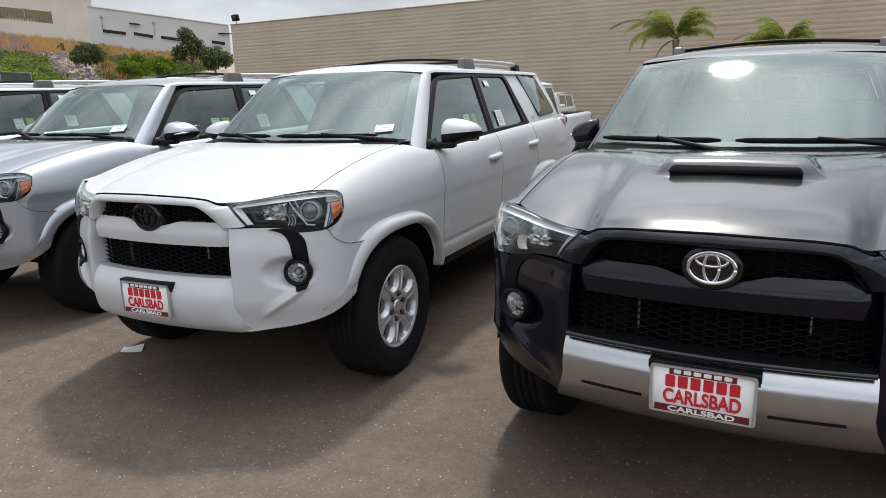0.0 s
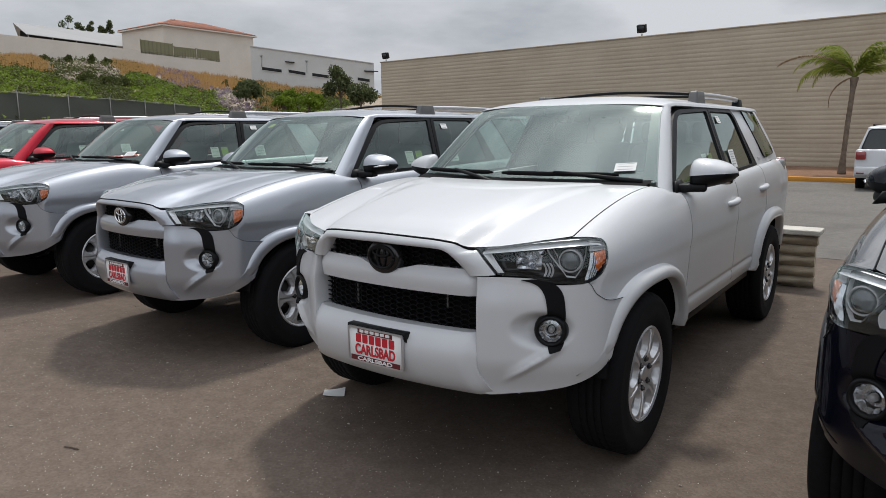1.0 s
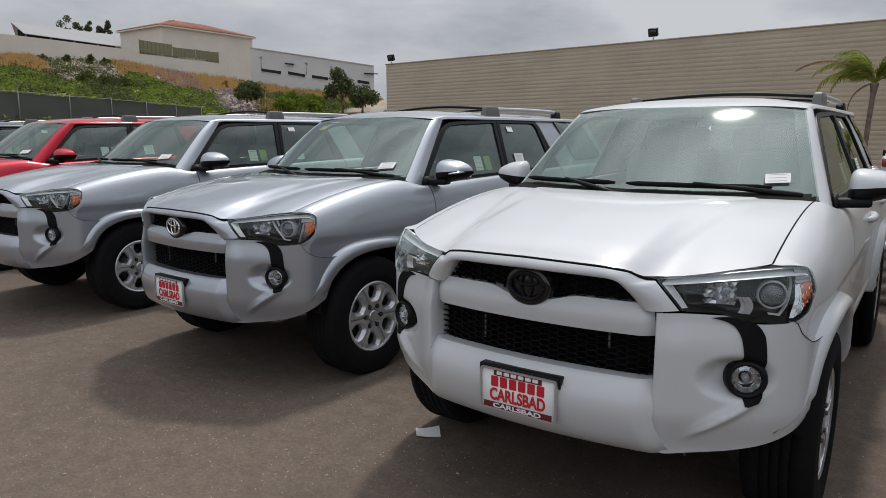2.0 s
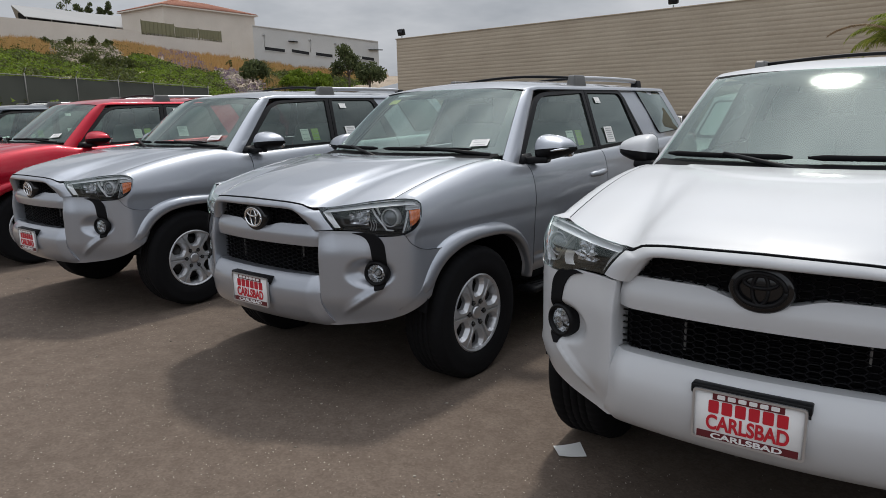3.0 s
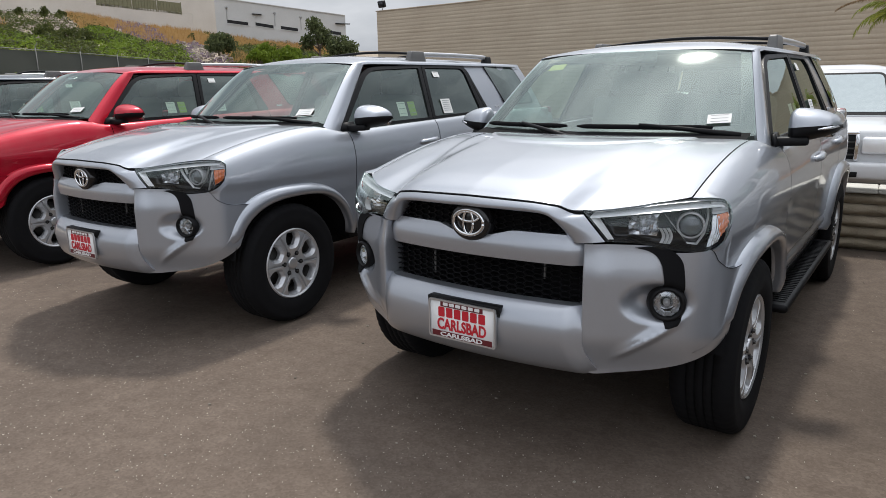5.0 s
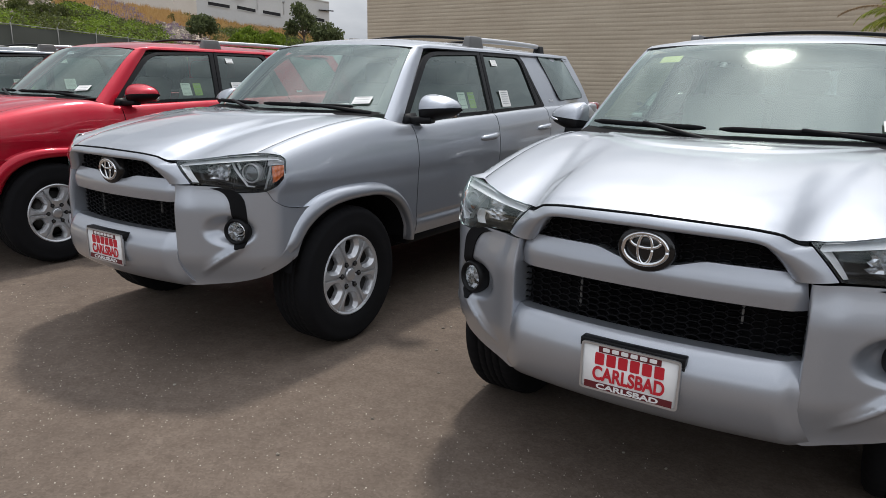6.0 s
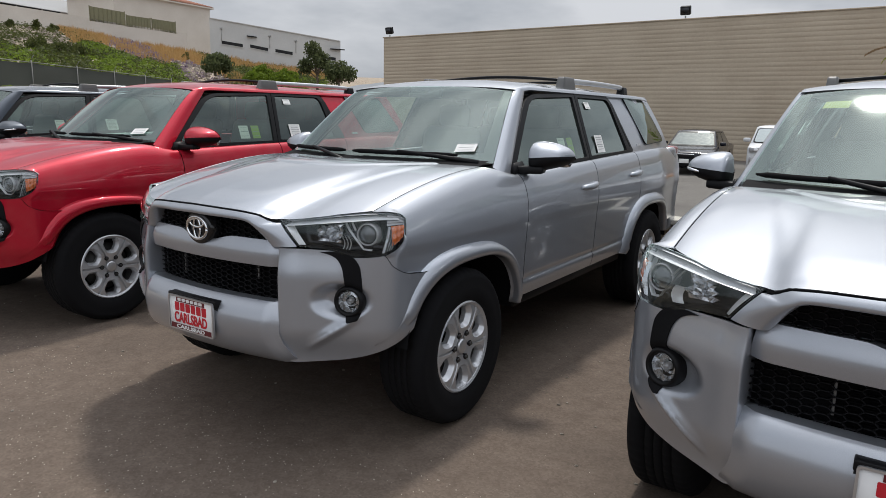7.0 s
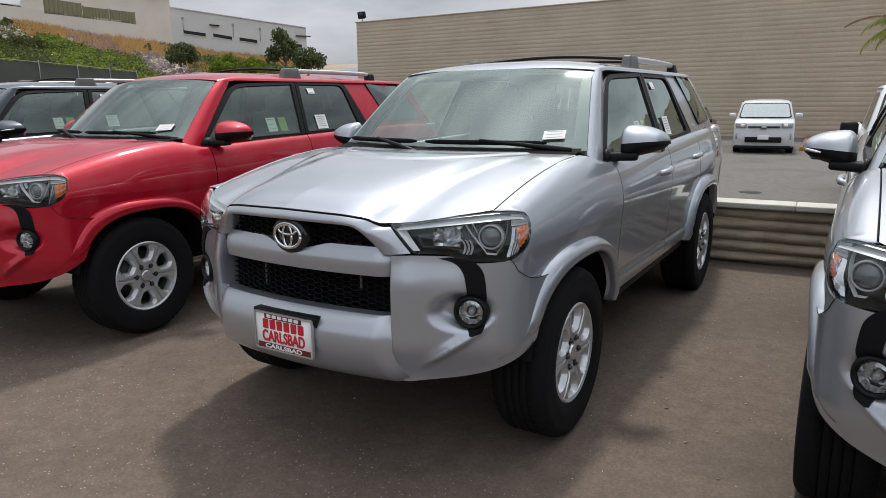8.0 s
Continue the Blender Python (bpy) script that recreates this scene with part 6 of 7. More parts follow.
for _ in range(10500):
    x_, y_ = stone.uniform(-9.0, 3.6), stone.uniform(-2.4, -0.3) if stone.random() < 0.85 else stone.uniform(-0.3, 4.0)
    r_, a_ = stone.uniform(0.0018, 0.0048), stone.uniform(0, 6.28)
    ring_ = [bm.verts.new((x_ + r_ * math.cos(a_ + k * 1.57) * stone.uniform(0.7, 1.3), y_ + r_ * math.sin(a_ + k * 1.57), -0.001)) for k in range(4)]
    tip_ = bm.verts.new((x_, y_, r_ * 0.9))
    for k in range(4):
        bm.faces.new((ring_[k], ring_[(k + 1) % 4], tip_))
tagged(part("loose_grit", bm, masonry("pale_grit", (0.18, 0.155, 0.125), (0.46, 0.42, 0.36), 30.0, island=0.4)), "small loose stones on the asphalt", "gravel", kind="stuff")

# an unseen wall added behind the camera to hold back low sky light
bm = bmesh.new()
box(bm, (-4, -15.0, 1.1), (90, 0.3, 2.4))
tagged(part("wall_south", bm, masonry("unseen_wall_dark", (0.15, 0.145, 0.13), (0.24, 0.23, 0.21), 0.8)), "unseen dark wall added to hold back low sky light", "wall", kind="structure")

# ---- vehicles in the back lot ----


def frustum(bm, y0, y1, w0, z0, y2, y3, w1, z1, bevel=0.0):
    lo = [(-w0, y0, z0), (w0, y0, z0), (w0, y1, z0), (-w0, y1, z0)]
    hi = [(-w1, y2, z1), (w1, y2, z1), (w1, y3, z1), (-w1, y3, z1)]
    a, b = [bm.verts.new(p) for p in lo], [bm.verts.new(p) for p in hi]
    bm.faces.new(a[::-1])
    bm.faces.new(b)
    for i in range(4):
        j = (i + 1) % 4
        bm.faces.new((a[i], a[j], b[j], b[i]))
    if bevel:
        bmesh.ops.bevel(bm, geom=bm.edges[:], offset=bevel, segments=3, profile=0.5, affect="EDGES")
    return lo, hi


def pane_on(lo, hi, i, m0, m1, n0, n1, off):
    """A quad inside side i of a frustum."""
    j = (i + 1) % 4
    A, B, C, D = (Vector(p) for p in (lo[i], lo[j], hi[j], hi[i]))
    at = lambda u, v: A.lerp(B, u).lerp(D.lerp(C, u), v)
    n = (B - A).cross(D - A).normalized()
    return [at(u, v) + n * off for u, v in ((m0, n0), (m1, n0), (m1, n1), (m0, n1))]


def back_car(name, body, cabin, wheels, r, mat, glass_m, parts):
    """body: side outline (y, z) and half width; cabin: frustum numbers."""
    car = new(name)
    bm = bmesh.new()
    out, hw = body
    f = bm.faces.new([bm.verts.new((-hw, y, z)) for y, z in out])
    g = bmesh.ops.extrude_face_region(bm, geom=[f])["geom"]
    for v in g:
        if isinstance(v, bmesh.types.BMVert):
            v.co.x = hw
    bmesh.ops.bevel(bm, geom=bm.edges[:], offset=0.07, segments=3, profile=0.5, affect="EDGES")
    part("body", bm, mat, car)
    bm = bmesh.new()
    lo, hi = frustum(bm, *cabin, bevel=0.035)
    part("cabin", bm, mat, car)
    for i, nm, spans in ((0, "windscreen", ((0.055, 0.945),)), (1, "side_window", ((0.14, 0.48), (0.53, 0.88))), (2, "rear_window", ((0.06, 0.94),)), (3, "side_window", ((0.14, 0.48), (0.53, 0.88)))):
        for m0, m1 in spans:
            bm = bmesh.new()
            plate_poly(bm, rounded(pane_on(lo, hi, i, m0, m1, 0.10, 0.86, 0.006), 0.09 if i % 2 == 0 else 0.05))
            part(nm, bm, glass_m, car, smooth=False)
    bm = bmesh.new()
    plate_poly(bm, rounded(pane_on(lo, hi, 0, 0.035, 0.965, 0.04, 0.90, 0.003), 0.10))
    part("screen_surround", bm, BLACK_TRIM, car, smooth=False)
    # the crowned roof skin, rounded down to the cabin all round
    bm = bmesh.new()
    (xa, ya, za), (xb, yb, _) = hi[0], hi[2]
    ro = 0.028

    def crown(u, v):
        e = (1 - abs(u) ** 4) * (1 - abs(v) ** 4)
        return Vector((lerp(xa - ro, xb + ro, (u + 1) / 2), lerp(ya - ro, yb + ro, (v + 1) / 2), za - 0.035 + 0.095 * e**0.6))

    sheet(bm, crown, cosspan(-1, 1, 20), cosspan(-1, 1, 20))
    part("roof", bm, mat, car)
    for yw in wheels:
        for s in (-1, 1):
            wh = new("wheel")
            wh.parent = car
            wh.location = (s * (hw - 0.10), yw, r)
            m = Matrix.Diagonal((s, 1, 1, 1))
            bm = bmesh.new()
            lathe(bm, [(r * 0.62, -0.10), (r * 0.95, -0.11), (r, -0.08), (r, 0.08), (r * 0.95, 0.11), (r * 0.62, 0.105)], 28, m)
            part("tyre", bm, RUBBER, wh)
            bm = bmesh.new()
            lathe(bm, [(0.0, 0.07), (r * 0.2, 0.085), (r * 0.5, 0.06), (r * 0.64, 0.10)], 20, m)
            part("rim", bm, ALLOY, wh)
            bm = bmesh.new()
            lathe(bm, [(0.0, 0.112), (r * 1.16, 0.106), (r * 1.18, 0.02)], 24, Matrix.Translation((s * (hw - 0.105), yw, r + 0.03)) @ m)
            part("wheel_well", bm, BLACK_MATT, car)
    for nm, c, size, mt, bev in parts:
        for s in ((1, -1) if c[0] else (1,)):
            bm = bmesh.new()
            box(bm, (c[0] * s, c[1], c[2]), size, None, bev, 2)
            part(nm, bm, mt, car)
    return car


WHITE_FAR = PAINT_WHITE
box_car = back_car("box_wagon", ([(0.05, 0.20), (-0.02, 0.50), (0.04, 0.98), (0.75, 1.10), (4.10, 1.12), (4.2, 0.5), (4.1, 0.20)], 0.88), (0.62, 4.12, 0.85, 1.07, 1.10, 4.02, 0.72, 1.62), (0.78, 3.38), 0.31, WHITE_FAR, GLASS_SKY, [
    # the low black bar paints the shade beneath the front of the wagon
    ("headlamp", (0.66, -0.01, 0.89), (0.32, 0.08, 0.15), LAMP_GREY, 0.03), ("lamp_core", (0.62, -0.04, 0.89), (0.13, 0.05, 0.10), REFLECTOR, 0.03), ("grille_slot", (0, -0.01, 0.84), (0.92, 0.08, 0.045), BLACK_TRIM, 0.012), ("lower_grille", (0, -0.03, 0.44), (1.06, 0.07, 0.17), BLACK_TRIM, 0.03), ("chin", (0, 0.10, 0.20), (1.66, 0.22, 0.10), BLACK_TRIM, 0.03), ("wiper", (0.30, 0.62, 1.125), (0.52, 0.02, 0.02), BLACK_TRIM, 0.0), ("roof_strip", (0.70, 2.4, 1.625), (0.03, 2.6, 0.03), BLACK_TRIM, 0.008),
    ("corner_vent", (0.78, -0.02, 0.55), (0.05, 0.06, 0.20), LAMP_GREY, 0.015), ("plate_bar", (0, -0.065, 0.52), (0.32, 0.03, 0.14), PAPER, 0.005), ("badge", (0, -0.05, 0.815), (0.16, 0.05, 0.09), CHROME_DARK, 0.03), ("door_mirror", (0.98, 0.88, 1.18), (0.22, 0.12, 0.13), PAINT_WHITE, 0.04)])
box_car.matrix_basis = place(-5.27, 21.5, BACK, 0.06)
tagged(box_car, "small white boxy wagon parked by the tan building", "car")
sedan = back_car("sedan", ([(0.05, 0.25), (0.0, 0.50), (0.10, 0.74), (1.15, 0.92), (4.00, 0.98), (4.72, 0.94), (4.78, 0.45), (4.7, 0.25)], 0.89), (1.10, 4.25, 0.82, 0.90, 1.85, 3.55, 0.62, 1.42), (0.92, 3.66), 0.32, PAINT_BLACK, GLASS_DIM, [
    ("headlamp", (0.68, 0.05, 0.66), (0.34, 0.12, 0.15), REFLECTOR, 0.03), ("grille", (0, 0.0, 0.62), (0.60, 0.06, 0.12), BLACK_TRIM, 0.02), ("grille_bar", (0, -0.03, 0.68), (0.62, 0.03, 0.025), CHROME, 0.008), ("lower_grille", (0, 0.0, 0.36), (0.9, 0.06, 0.14), BLACK_MATT, 0.02),
    ("plate_bar", (0, -0.035, 0.46), (0.30, 0.03, 0.13), PAPER, 0.005), ("door_mirror", (0.96, 1.42, 1.0), (0.20, 0.12, 0.12), PAINT_BLACK, 0.04)])
sedan.matrix_basis = place(-7.95, 20.9, BACK, 0.03)
tagged(sedan, "black sedan parked with its front to the wall", "car")
suv = back_car("large_utility_car", ([(0.05, 0.35), (0.0, 0.60), (0.06, 1.18), (4.0, 1.12), (5.05, 1.0), (5.1, 0.45), (5.0, 0.35)], 0.98), (0.10, 3.7, 0.94, 1.12, 0.42, 2.9, 0.74, 1.82), (1.05, 4.15), 0.39, WHITE_FAR, GLASS_FAR, [
    ("tail_lamp", (0.83, 0.0, 1.00), (0.26, 0.10, 0.24), RED_LENS, 0.04), ("rear_bumper", (0, -0.05, 0.56), (1.92, 0.22, 0.26), PAINT_WHITE, 0.06), ("plate_bar", (0, -0.01, 0.95), (0.40, 0.06, 0.14), PAPER, 0.005), ("reflector_strip", (0.80, -0.155, 0.50), (0.20, 0.03, 0.05), RED_LENS, 0.01),
    ("roof_rail", (0.62, 1.6, 1.86), (0.05, 2.2, 0.05), BLACK_TRIM, 0.01), ("door_mirror", (1.08, 3.3, 1.20), (0.24, 0.14, 0.2), BLACK_TRIM, 0.05)])
suv.matrix_basis = place(0.92, 20.0, BACK, -0.02)
tagged(suv, "white large utility car seen from behind", "car")
truck = back_car("pickup_truck", ([(0.05, 0.42), (0.0, 0.60), (0.05, 1.10), (0.30, 1.17), (1.55, 1.24), (3.35, 1.24), (3.36, 1.26), (5.70, 1.27), (5.78, 0.62), (5.7, 0.42)], 1.0), (1.25, 3.42, 0.93, 1.22, 1.95, 3.22, 0.74, 1.92), (0.98, 4.60), 0.40, WHITE_FAR, GLASS_SKY, [
    ("grille", (0, 0.0, 0.90), (1.0, 0.08, 0.32), BLACK_TRIM, 0.03), ("grille_frame", (0.51, -0.02, 0.90), (0.05, 0.08, 0.36), CHROME, 0.015), ("grille_frame_top", (0, -0.02, 1.08), (1.06, 0.08, 0.05), CHROME, 0.015), ("grille_slat", (0, -0.045, 0.96), (0.96, 0.02, 0.022), DISC, 0.0), ("grille_slat", (0, -0.045, 0.88), (0.96, 0.02, 0.022), DISC, 0.0), ("grille_slat", (0, -0.045, 0.80), (0.96, 0.02, 0.022), DISC, 0.0),
    ("headlamp", (0.76, 0.02, 0.92), (0.40, 0.12, 0.22), REFLECTOR, 0.04), ("front_bumper", (0, -0.06, 0.60), (1.98, 0.22, 0.22), PAINT_WHITE, 0.05), ("bumper_slot", (0, -0.17, 0.56), (1.1, 0.03, 0.07), BLACK_TRIM, 0.01), ("tail_lamp", (0.96, 5.70, 1.02), (0.09, 0.14, 0.34), RED_LENS, 0.02), ("bed_liner", (0, 4.6, 1.265), (1.72, 2.05, 0.02), BLACK_MATT, 0.0), ("door_mirror", (1.12, 1.85, 1.28), (0.24, 0.14, 0.24), BLACK_TRIM, 0.05), ("rear_bumper", (0, 5.80, 0.60), (1.9, 0.18, 0.18), CHROME, 0.04)])
truck.matrix_basis = place(-2.12, 7.6, BACK, 0.0)
tagged(truck, "white pickup truck with chrome grille behind the low wall", "truck")

# ---- palms ----


def palm(x, y, z0, h, seed, lean=0.2, size=1.0):
    rnd = random.Random(seed)
    tree = new("palm_tree")
    bm = bmesh.new()
    n = 34
    pts = [(x + lean * (k / n) ** 1.5, y, z0 + h * k / n) for k in range(n + 1)]
    rad = [0.145 - 0.065 * min(1, k / 8) + (0.010 if k % 2 else 0) + (0.05 * sstep(n - 5, n, k)) for k in range(n + 1)]
    tube(bm, pts, rad, 12)
    part("trunk", bm, BARK, tree)
    top = Vector(pts[-1])
    for i in range(24):
        dry = i >= 20
        # the wind combs most fronds to the two sides
        a = (0.0 if i % 5 < 2 else math.pi) + rnd.uniform(-0.75, 0.75) if not dry else math.pi + rnd.uniform(-0.35, 0.35)
        lift = lerp(1.45, 0.45, (i / 20) ** 0.9) if not dry else (0.95 if i < 22 else -0.2)
        ln = (rnd.uniform(1.7, 2.4) if i % 5 >= 2 else rnd.uniform(1.35, 1.9)) if not dry else (2.6 if i < 22 else 1.3)
        ln *= size
        d = Vector((math.cos(a), math.sin(a), 0))
        bm = bmesh.new()
        line = []
        p, ang = top.copy(), lift
        for k in range(16):
            line.append(p.copy())
            p = p + (d * math.cos(ang) + Vector((0, 0, math.sin(ang)))) * ln / 15
            ang -= (0.022 + 0.016 * k if not dry else 0.10) + 0.02 * rnd.random()
        tube(bm, line, [0.028 - 0.0015 * k for k in range(16)], 5)
        side = d.cross(Vector((0, 0, 1)))
        for k in range(3, 16):
            for sub in (0, 0.25, 0.5, 0.75):
                for sg in (-1, 1):
                    b0 = line[k - 1].lerp(line[k], sub)
                    t = (k + sub) / 16
                    ll = (0.50 if not dry else 0.16) * math.sin(math.pi * min(1, 0.22 + 0.72 * t)) * rnd.uniform(0.75, 1.15)
                    fw = (line[k] - line[k - 1]).normalized()
                    tip = b0 + (side * sg * rnd.uniform(0.35, 0.8) + fw * 0.75 + Vector((0, 0, -0.35 - 0.4 * rnd.random()))).normalized() * ll
                    mid = b0.lerp(tip, 0.5) + Vector((0, 0, 0.05))
                    w = fw * 0.015
                    q = [bm.verts.new(v) for v in (b0 - w, b0 + w, mid + w, mid - w)]
                    t2 = bm.verts.new(tip)
                    bm.faces.new(q)
                    bm.faces.new((q[3], q[2], t2))
        part("frond", bm, LEAF_DRY if dry else LEAF_PALM, tree)
    return tagged(tree, "slim palm with windswept green fronds in the planter", "palm tree", "palms along the building")


palm(-0.95, 26.0, BACK + 0.08, 3.5, 3, 0.15, 1.12)
palm(2.85, 25.8, BACK + 0.08, 3.0, 4, 0.25, 0.8)
palm(9.5, 26.4, BACK + 0.08, 3.7, 6, 0.1)

# ---- the planted bank, the fence and what stands above it ----


def wall_pt(q):
    """Plan of the long wall on the hill; q from 0 at its far left to 1 at its right end."""
    return lerp(-150.0, -89.0, q), lerp(47.0, 100.8, q)


def wall_low(q):
    return curve((0, 0.15, 0.4, 0.52, 0.65, 0.78, 1.0), (16.6, 16.0, 15.0, 13.5, 11.9, 10.2, 8.3), q)


def wall_high(q):
    return curve((0, 0.15, 0.4, 0.52, 0.64, 0.80, 1.0), (21.0, 20.0, 17.7, 16.4, 15.3, 13.6, 12.4), q)


def foot_pt(q):
    y = lerp(9.0, 66.0, q)
    return -32.6 - 0.545 * y, y


def foot_z(q):
    return curve((0, 0.5, 0.75, 1), (2.1, 2.3, 3.9, 4.3), q)


def bank(q, h):
    fx, fy = foot_pt(q)
    bx, by = wall_pt(q)
    z = lerp(foot_z(q), wall_low(q), math.copysign(abs(h) ** 0.92, h))
    b = 0.5 * noise.noise((q * 22, h * 6, 1.7)) * math.sin(math.pi * min(1, max(0, h)))
    return Vector((lerp(fx, bx, h), lerp(fy, by, h), z + b))


bm = bmesh.new()
sheet(bm, bank, span(-0.25, 1.15, 70), span(-0.12, 1.0, 30))
tagged(part("hillside", bm, HILL), "dry planted bank rising to a pale wall", "hillside", kind="structure")

rnd = random.Random(21)


def tuft(bm, p, r, h, n, leaf=0.12, upright=False):
    """A clump of small leaves, or of upright blades."""
    for _ in range(n):
        a, u = rnd.uniform(0, 2 * math.pi), rnd.random() ** 0.5
        foot = p + Vector((r * u * math.cos(a), r * u * math.sin(a), 0))
        if upright:
            w, lean = rnd.uniform(0.03, 0.07), Vector((rnd.uniform(-0.25, 0.25), rnd.uniform(-0.25, 0.25), 1)) * h * rnd.uniform(0.5, 1.1)
            side = Vector((math.cos(a * 3), math.sin(a * 3), 0)) * w
            bm.faces.new([bm.verts.new(v) for v in (foot - side, foot + side, foot + lean)])
            continue
        c = foot + Vector((0, 0, h * (1 - u * u) * rnd.uniform(0.25, 1.0)))
        s = leaf * rnd.uniform(0.7, 1.4)
        e = Euler((rnd.uniform(-0.9, 0.9), rnd.uniform(-0.9, 0.9), a)).to_matrix()
        bm.faces.new([bm.verts.new(c + e @ Vector(o)) for o in ((-s, -s * 0.6, 0), (s, -s * 0.5, 0), (s * 0.2, s * 0.7, s * 0.5))])


def planting(q, h):
    """What grows at that place of the bank; a blank is bare soil."""
    if q < 0.12:
        return "yyyd" if h > 0.74 else "gggggd"
    if q < 0.22:
        return "yyyy  d" if h > 0.50 else "ggggdd"
    if q < 0.39 and h > 0.72:
        return "d rr          "
    if q < 0.38 and h > 0.38:
        return "rrrr            d"
    if q < 0.34 and q > 0.265:
        return "dddg"
    if q < 0.47:
        return "yyy    dr" if h > 0.60 else "ggggggd"
    if q < 0.56:
        return "ppppyy  r" if h > 0.40 else "gggd"
    if q < 0.67:
        return "yyyy    r" if h > 0.46 else "rrrrrp  "
    if q < 0.73:
        return "dddyg"
    return ("yyy  d" if h > 0.72 else "ggd  y") if h > 0.50 else "ggdd"


kinds = {"g": bmesh.new(), "d": bmesh.new(), "y": bmesh.new(), "p": bmesh.new()}
rocks = bmesh.new()
for n_ in range(12500):
    # the rocky stretch holds more and smaller pieces
    q, h = (rnd.uniform(-0.1, 1.02), rnd.uniform(0.0, 0.985)) if n_ < 9500 else (rnd.uniform(0.21, 0.44), rnd.uniform(0.3, 0.95))
    k = rnd.choice(planting(q + 0.022 * noise.noise((q * 26, h * 7, 5)), h + 0.13 * noise.noise((q * 30, h * 5, 9))))
    p = bank(q, h)
    if k == "r":
        s = rnd.uniform(0.12, 0.30) if rnd.random() < 0.8 else rnd.uniform(0.3, 0.55)
        bmesh.ops.create_icosphere(rocks, subdivisions=1, radius=s, matrix=Matrix.Translation(p) @ Euler((rnd.random() * 3, rnd.random() * 3, 0)).to_matrix().to_4x4() @ Matrix.Diagonal((1.3, 0.8, 0.6, 1)))
    elif k == "g":
        tuft(kinds[k], p, rnd.uniform(0.6, 1.3), 0.45, 28)
    elif k == "d":
        tuft(kinds[k], p, rnd.uniform(0.4, 1.0), rnd.uniform(0.4, 1.0), 34)
    elif k == "y":
        tuft(kinds[k], p, rnd.uniform(0.3, 1.0), rnd.uniform(0.5, 1.25), 26, upright=True)
    elif k == "p":
        tuft(kinds[k], p, rnd.uniform(0.4, 1.0), 0.65, 34, 0.10)
for k, nm, mt, lb in (("g", "ground_cover", LEAF_GREEN, "low green ground cover on the bank"), ("d", "scrub", SCRUB, "dark scrub on the bank"), ("y", "dry_grass", GRASS_DRY, "orange dry grass on the bank"), ("p", "flowering_cover", FLOWER, "faded purple flowers on the bank")):
    tagged(part(nm, kinds[k], mt, smooth=False), lb, "plants", kind="stuff")
tagged(part("bank_rocks", rocks, ROCK, smooth=False), "tan rocks lying on the bank", "rocks", kind="stuff")


def bushy(name, x, y, z, r, h, trunk, label, seed, mat=LEAF_DARK, leaves=1500, leaf=0.20):
    rd = random.Random(seed)
    tree = new(name)
    bm = bmesh.new()
    tips = []
    tube(bm, [(x, y, z - 0.2), (x + 0.05, y, z + trunk * 0.6), (x, y, z + trunk)], [0.16 * r / 2, 0.12 * r / 2, 0.09 * r / 2], 8)
    for i in range(9):
        a, e = rd.uniform(0, 6.28), rd.uniform(0.3, 1.3)
        d = Vector((math.cos(a) * math.cos(e), math.sin(a) * math.cos(e), math.sin(e)))
        b0 = Vector((x, y, z + trunk * rd.uniform(0.6, 1.0)))
        L_ = rd.uniform(0.5, 0.85)
        tip = b0 + Vector((d.x * r * L_, d.y * r * L_, d.z * (h - trunk) * L_))
        tube(bm, [b0, b0.lerp(tip, 0.5) + Vector((0, 0, 0.1)), tip], [0.05 * r, 0.03 * r, 0.012 * r], 6)
        tips.append(tip)
    part("trunk", bm, BARK, tree)
    bm = bmesh.new()
    for _ in range(leaves):
        t = rd.choice(tips)
        a, e, u = rd.uniform(0, 6.28), rd.uniform(-1.2, 1.4), rd.random() ** 0.45
        c = t + Vector((math.cos(a) * math.cos(e), math.sin(a) * math.cos(e), math.sin(e) * 0.85)) * r * 0.48 * u
        if c.z < z + trunk * 0.35:
            continue
        m3 = Euler((rd.uniform(0, 3), rd.uniform(0, 3), rd.uniform(0, 6))).to_matrix()
        s = leaf * rd.uniform(0.6, 1.2)
        bm.faces.new([bm.verts.new(c + m3 @ Vector(o)) for o in ((-s, 0, 0), (0, -s * 0.5, 0.02), (s, 0, 0), (0, s * 0.5, 0.02))])
    part("crown", bm, mat, tree, smooth=False)
    return tagged(tree, label, "tree" if trunk > 0.6 else "bush")


bushy("tree", -55.0, 55.8, 4.2, 1.9, 5.2, 1.6, "dark green tree with an open crown on the bank", 3, leaves=1900)
bushy("tree", -52.3, 56.2, 4.2, 1.9, 3.0, 0.7, "dark green tree with an open crown on the bank", 9, leaves=1800)
bushy("bush", -62.4, 48.2, 5.3, 1.7, 2.4, 0.3, "round dark bush on the bank", 4, leaves=1800)
for k, (bx, by, bz) in enumerate(((-60.5, 52.0, 4.0), (-58.5, 54.0, 4.1), (-64.0, 56.0, 5.0), (-61.0, 58.0, 4.6))):
    bushy("bush", bx, by, bz, 1.5, 1.8, 0.25, "low green bush on the bank", 30 + k, LEAF_GREEN, 900)
for k, (q_, h_, r_) in enumerate(((0.240, 0.86, 1.0), (0.290, 0.84, 0.8), (0.345, 0.84, 1.1), (0.375, 0.82, 0.9), (0.28, 0.36, 1.2), (0.31, 0.27, 1.5), (0.34, 0.30, 1.4), (0.62, 0.55, 0.7))):
    bp_ = bank(q_, h_)
    bushy("bush", bp_.x, bp_.y, bp_.z - 0.2, r_, 1.5 + 0.15 * (k % 3), 0.25, "low olive bush among the rocks on the bank", 90 + k, SCRUB, 450, 0.17)
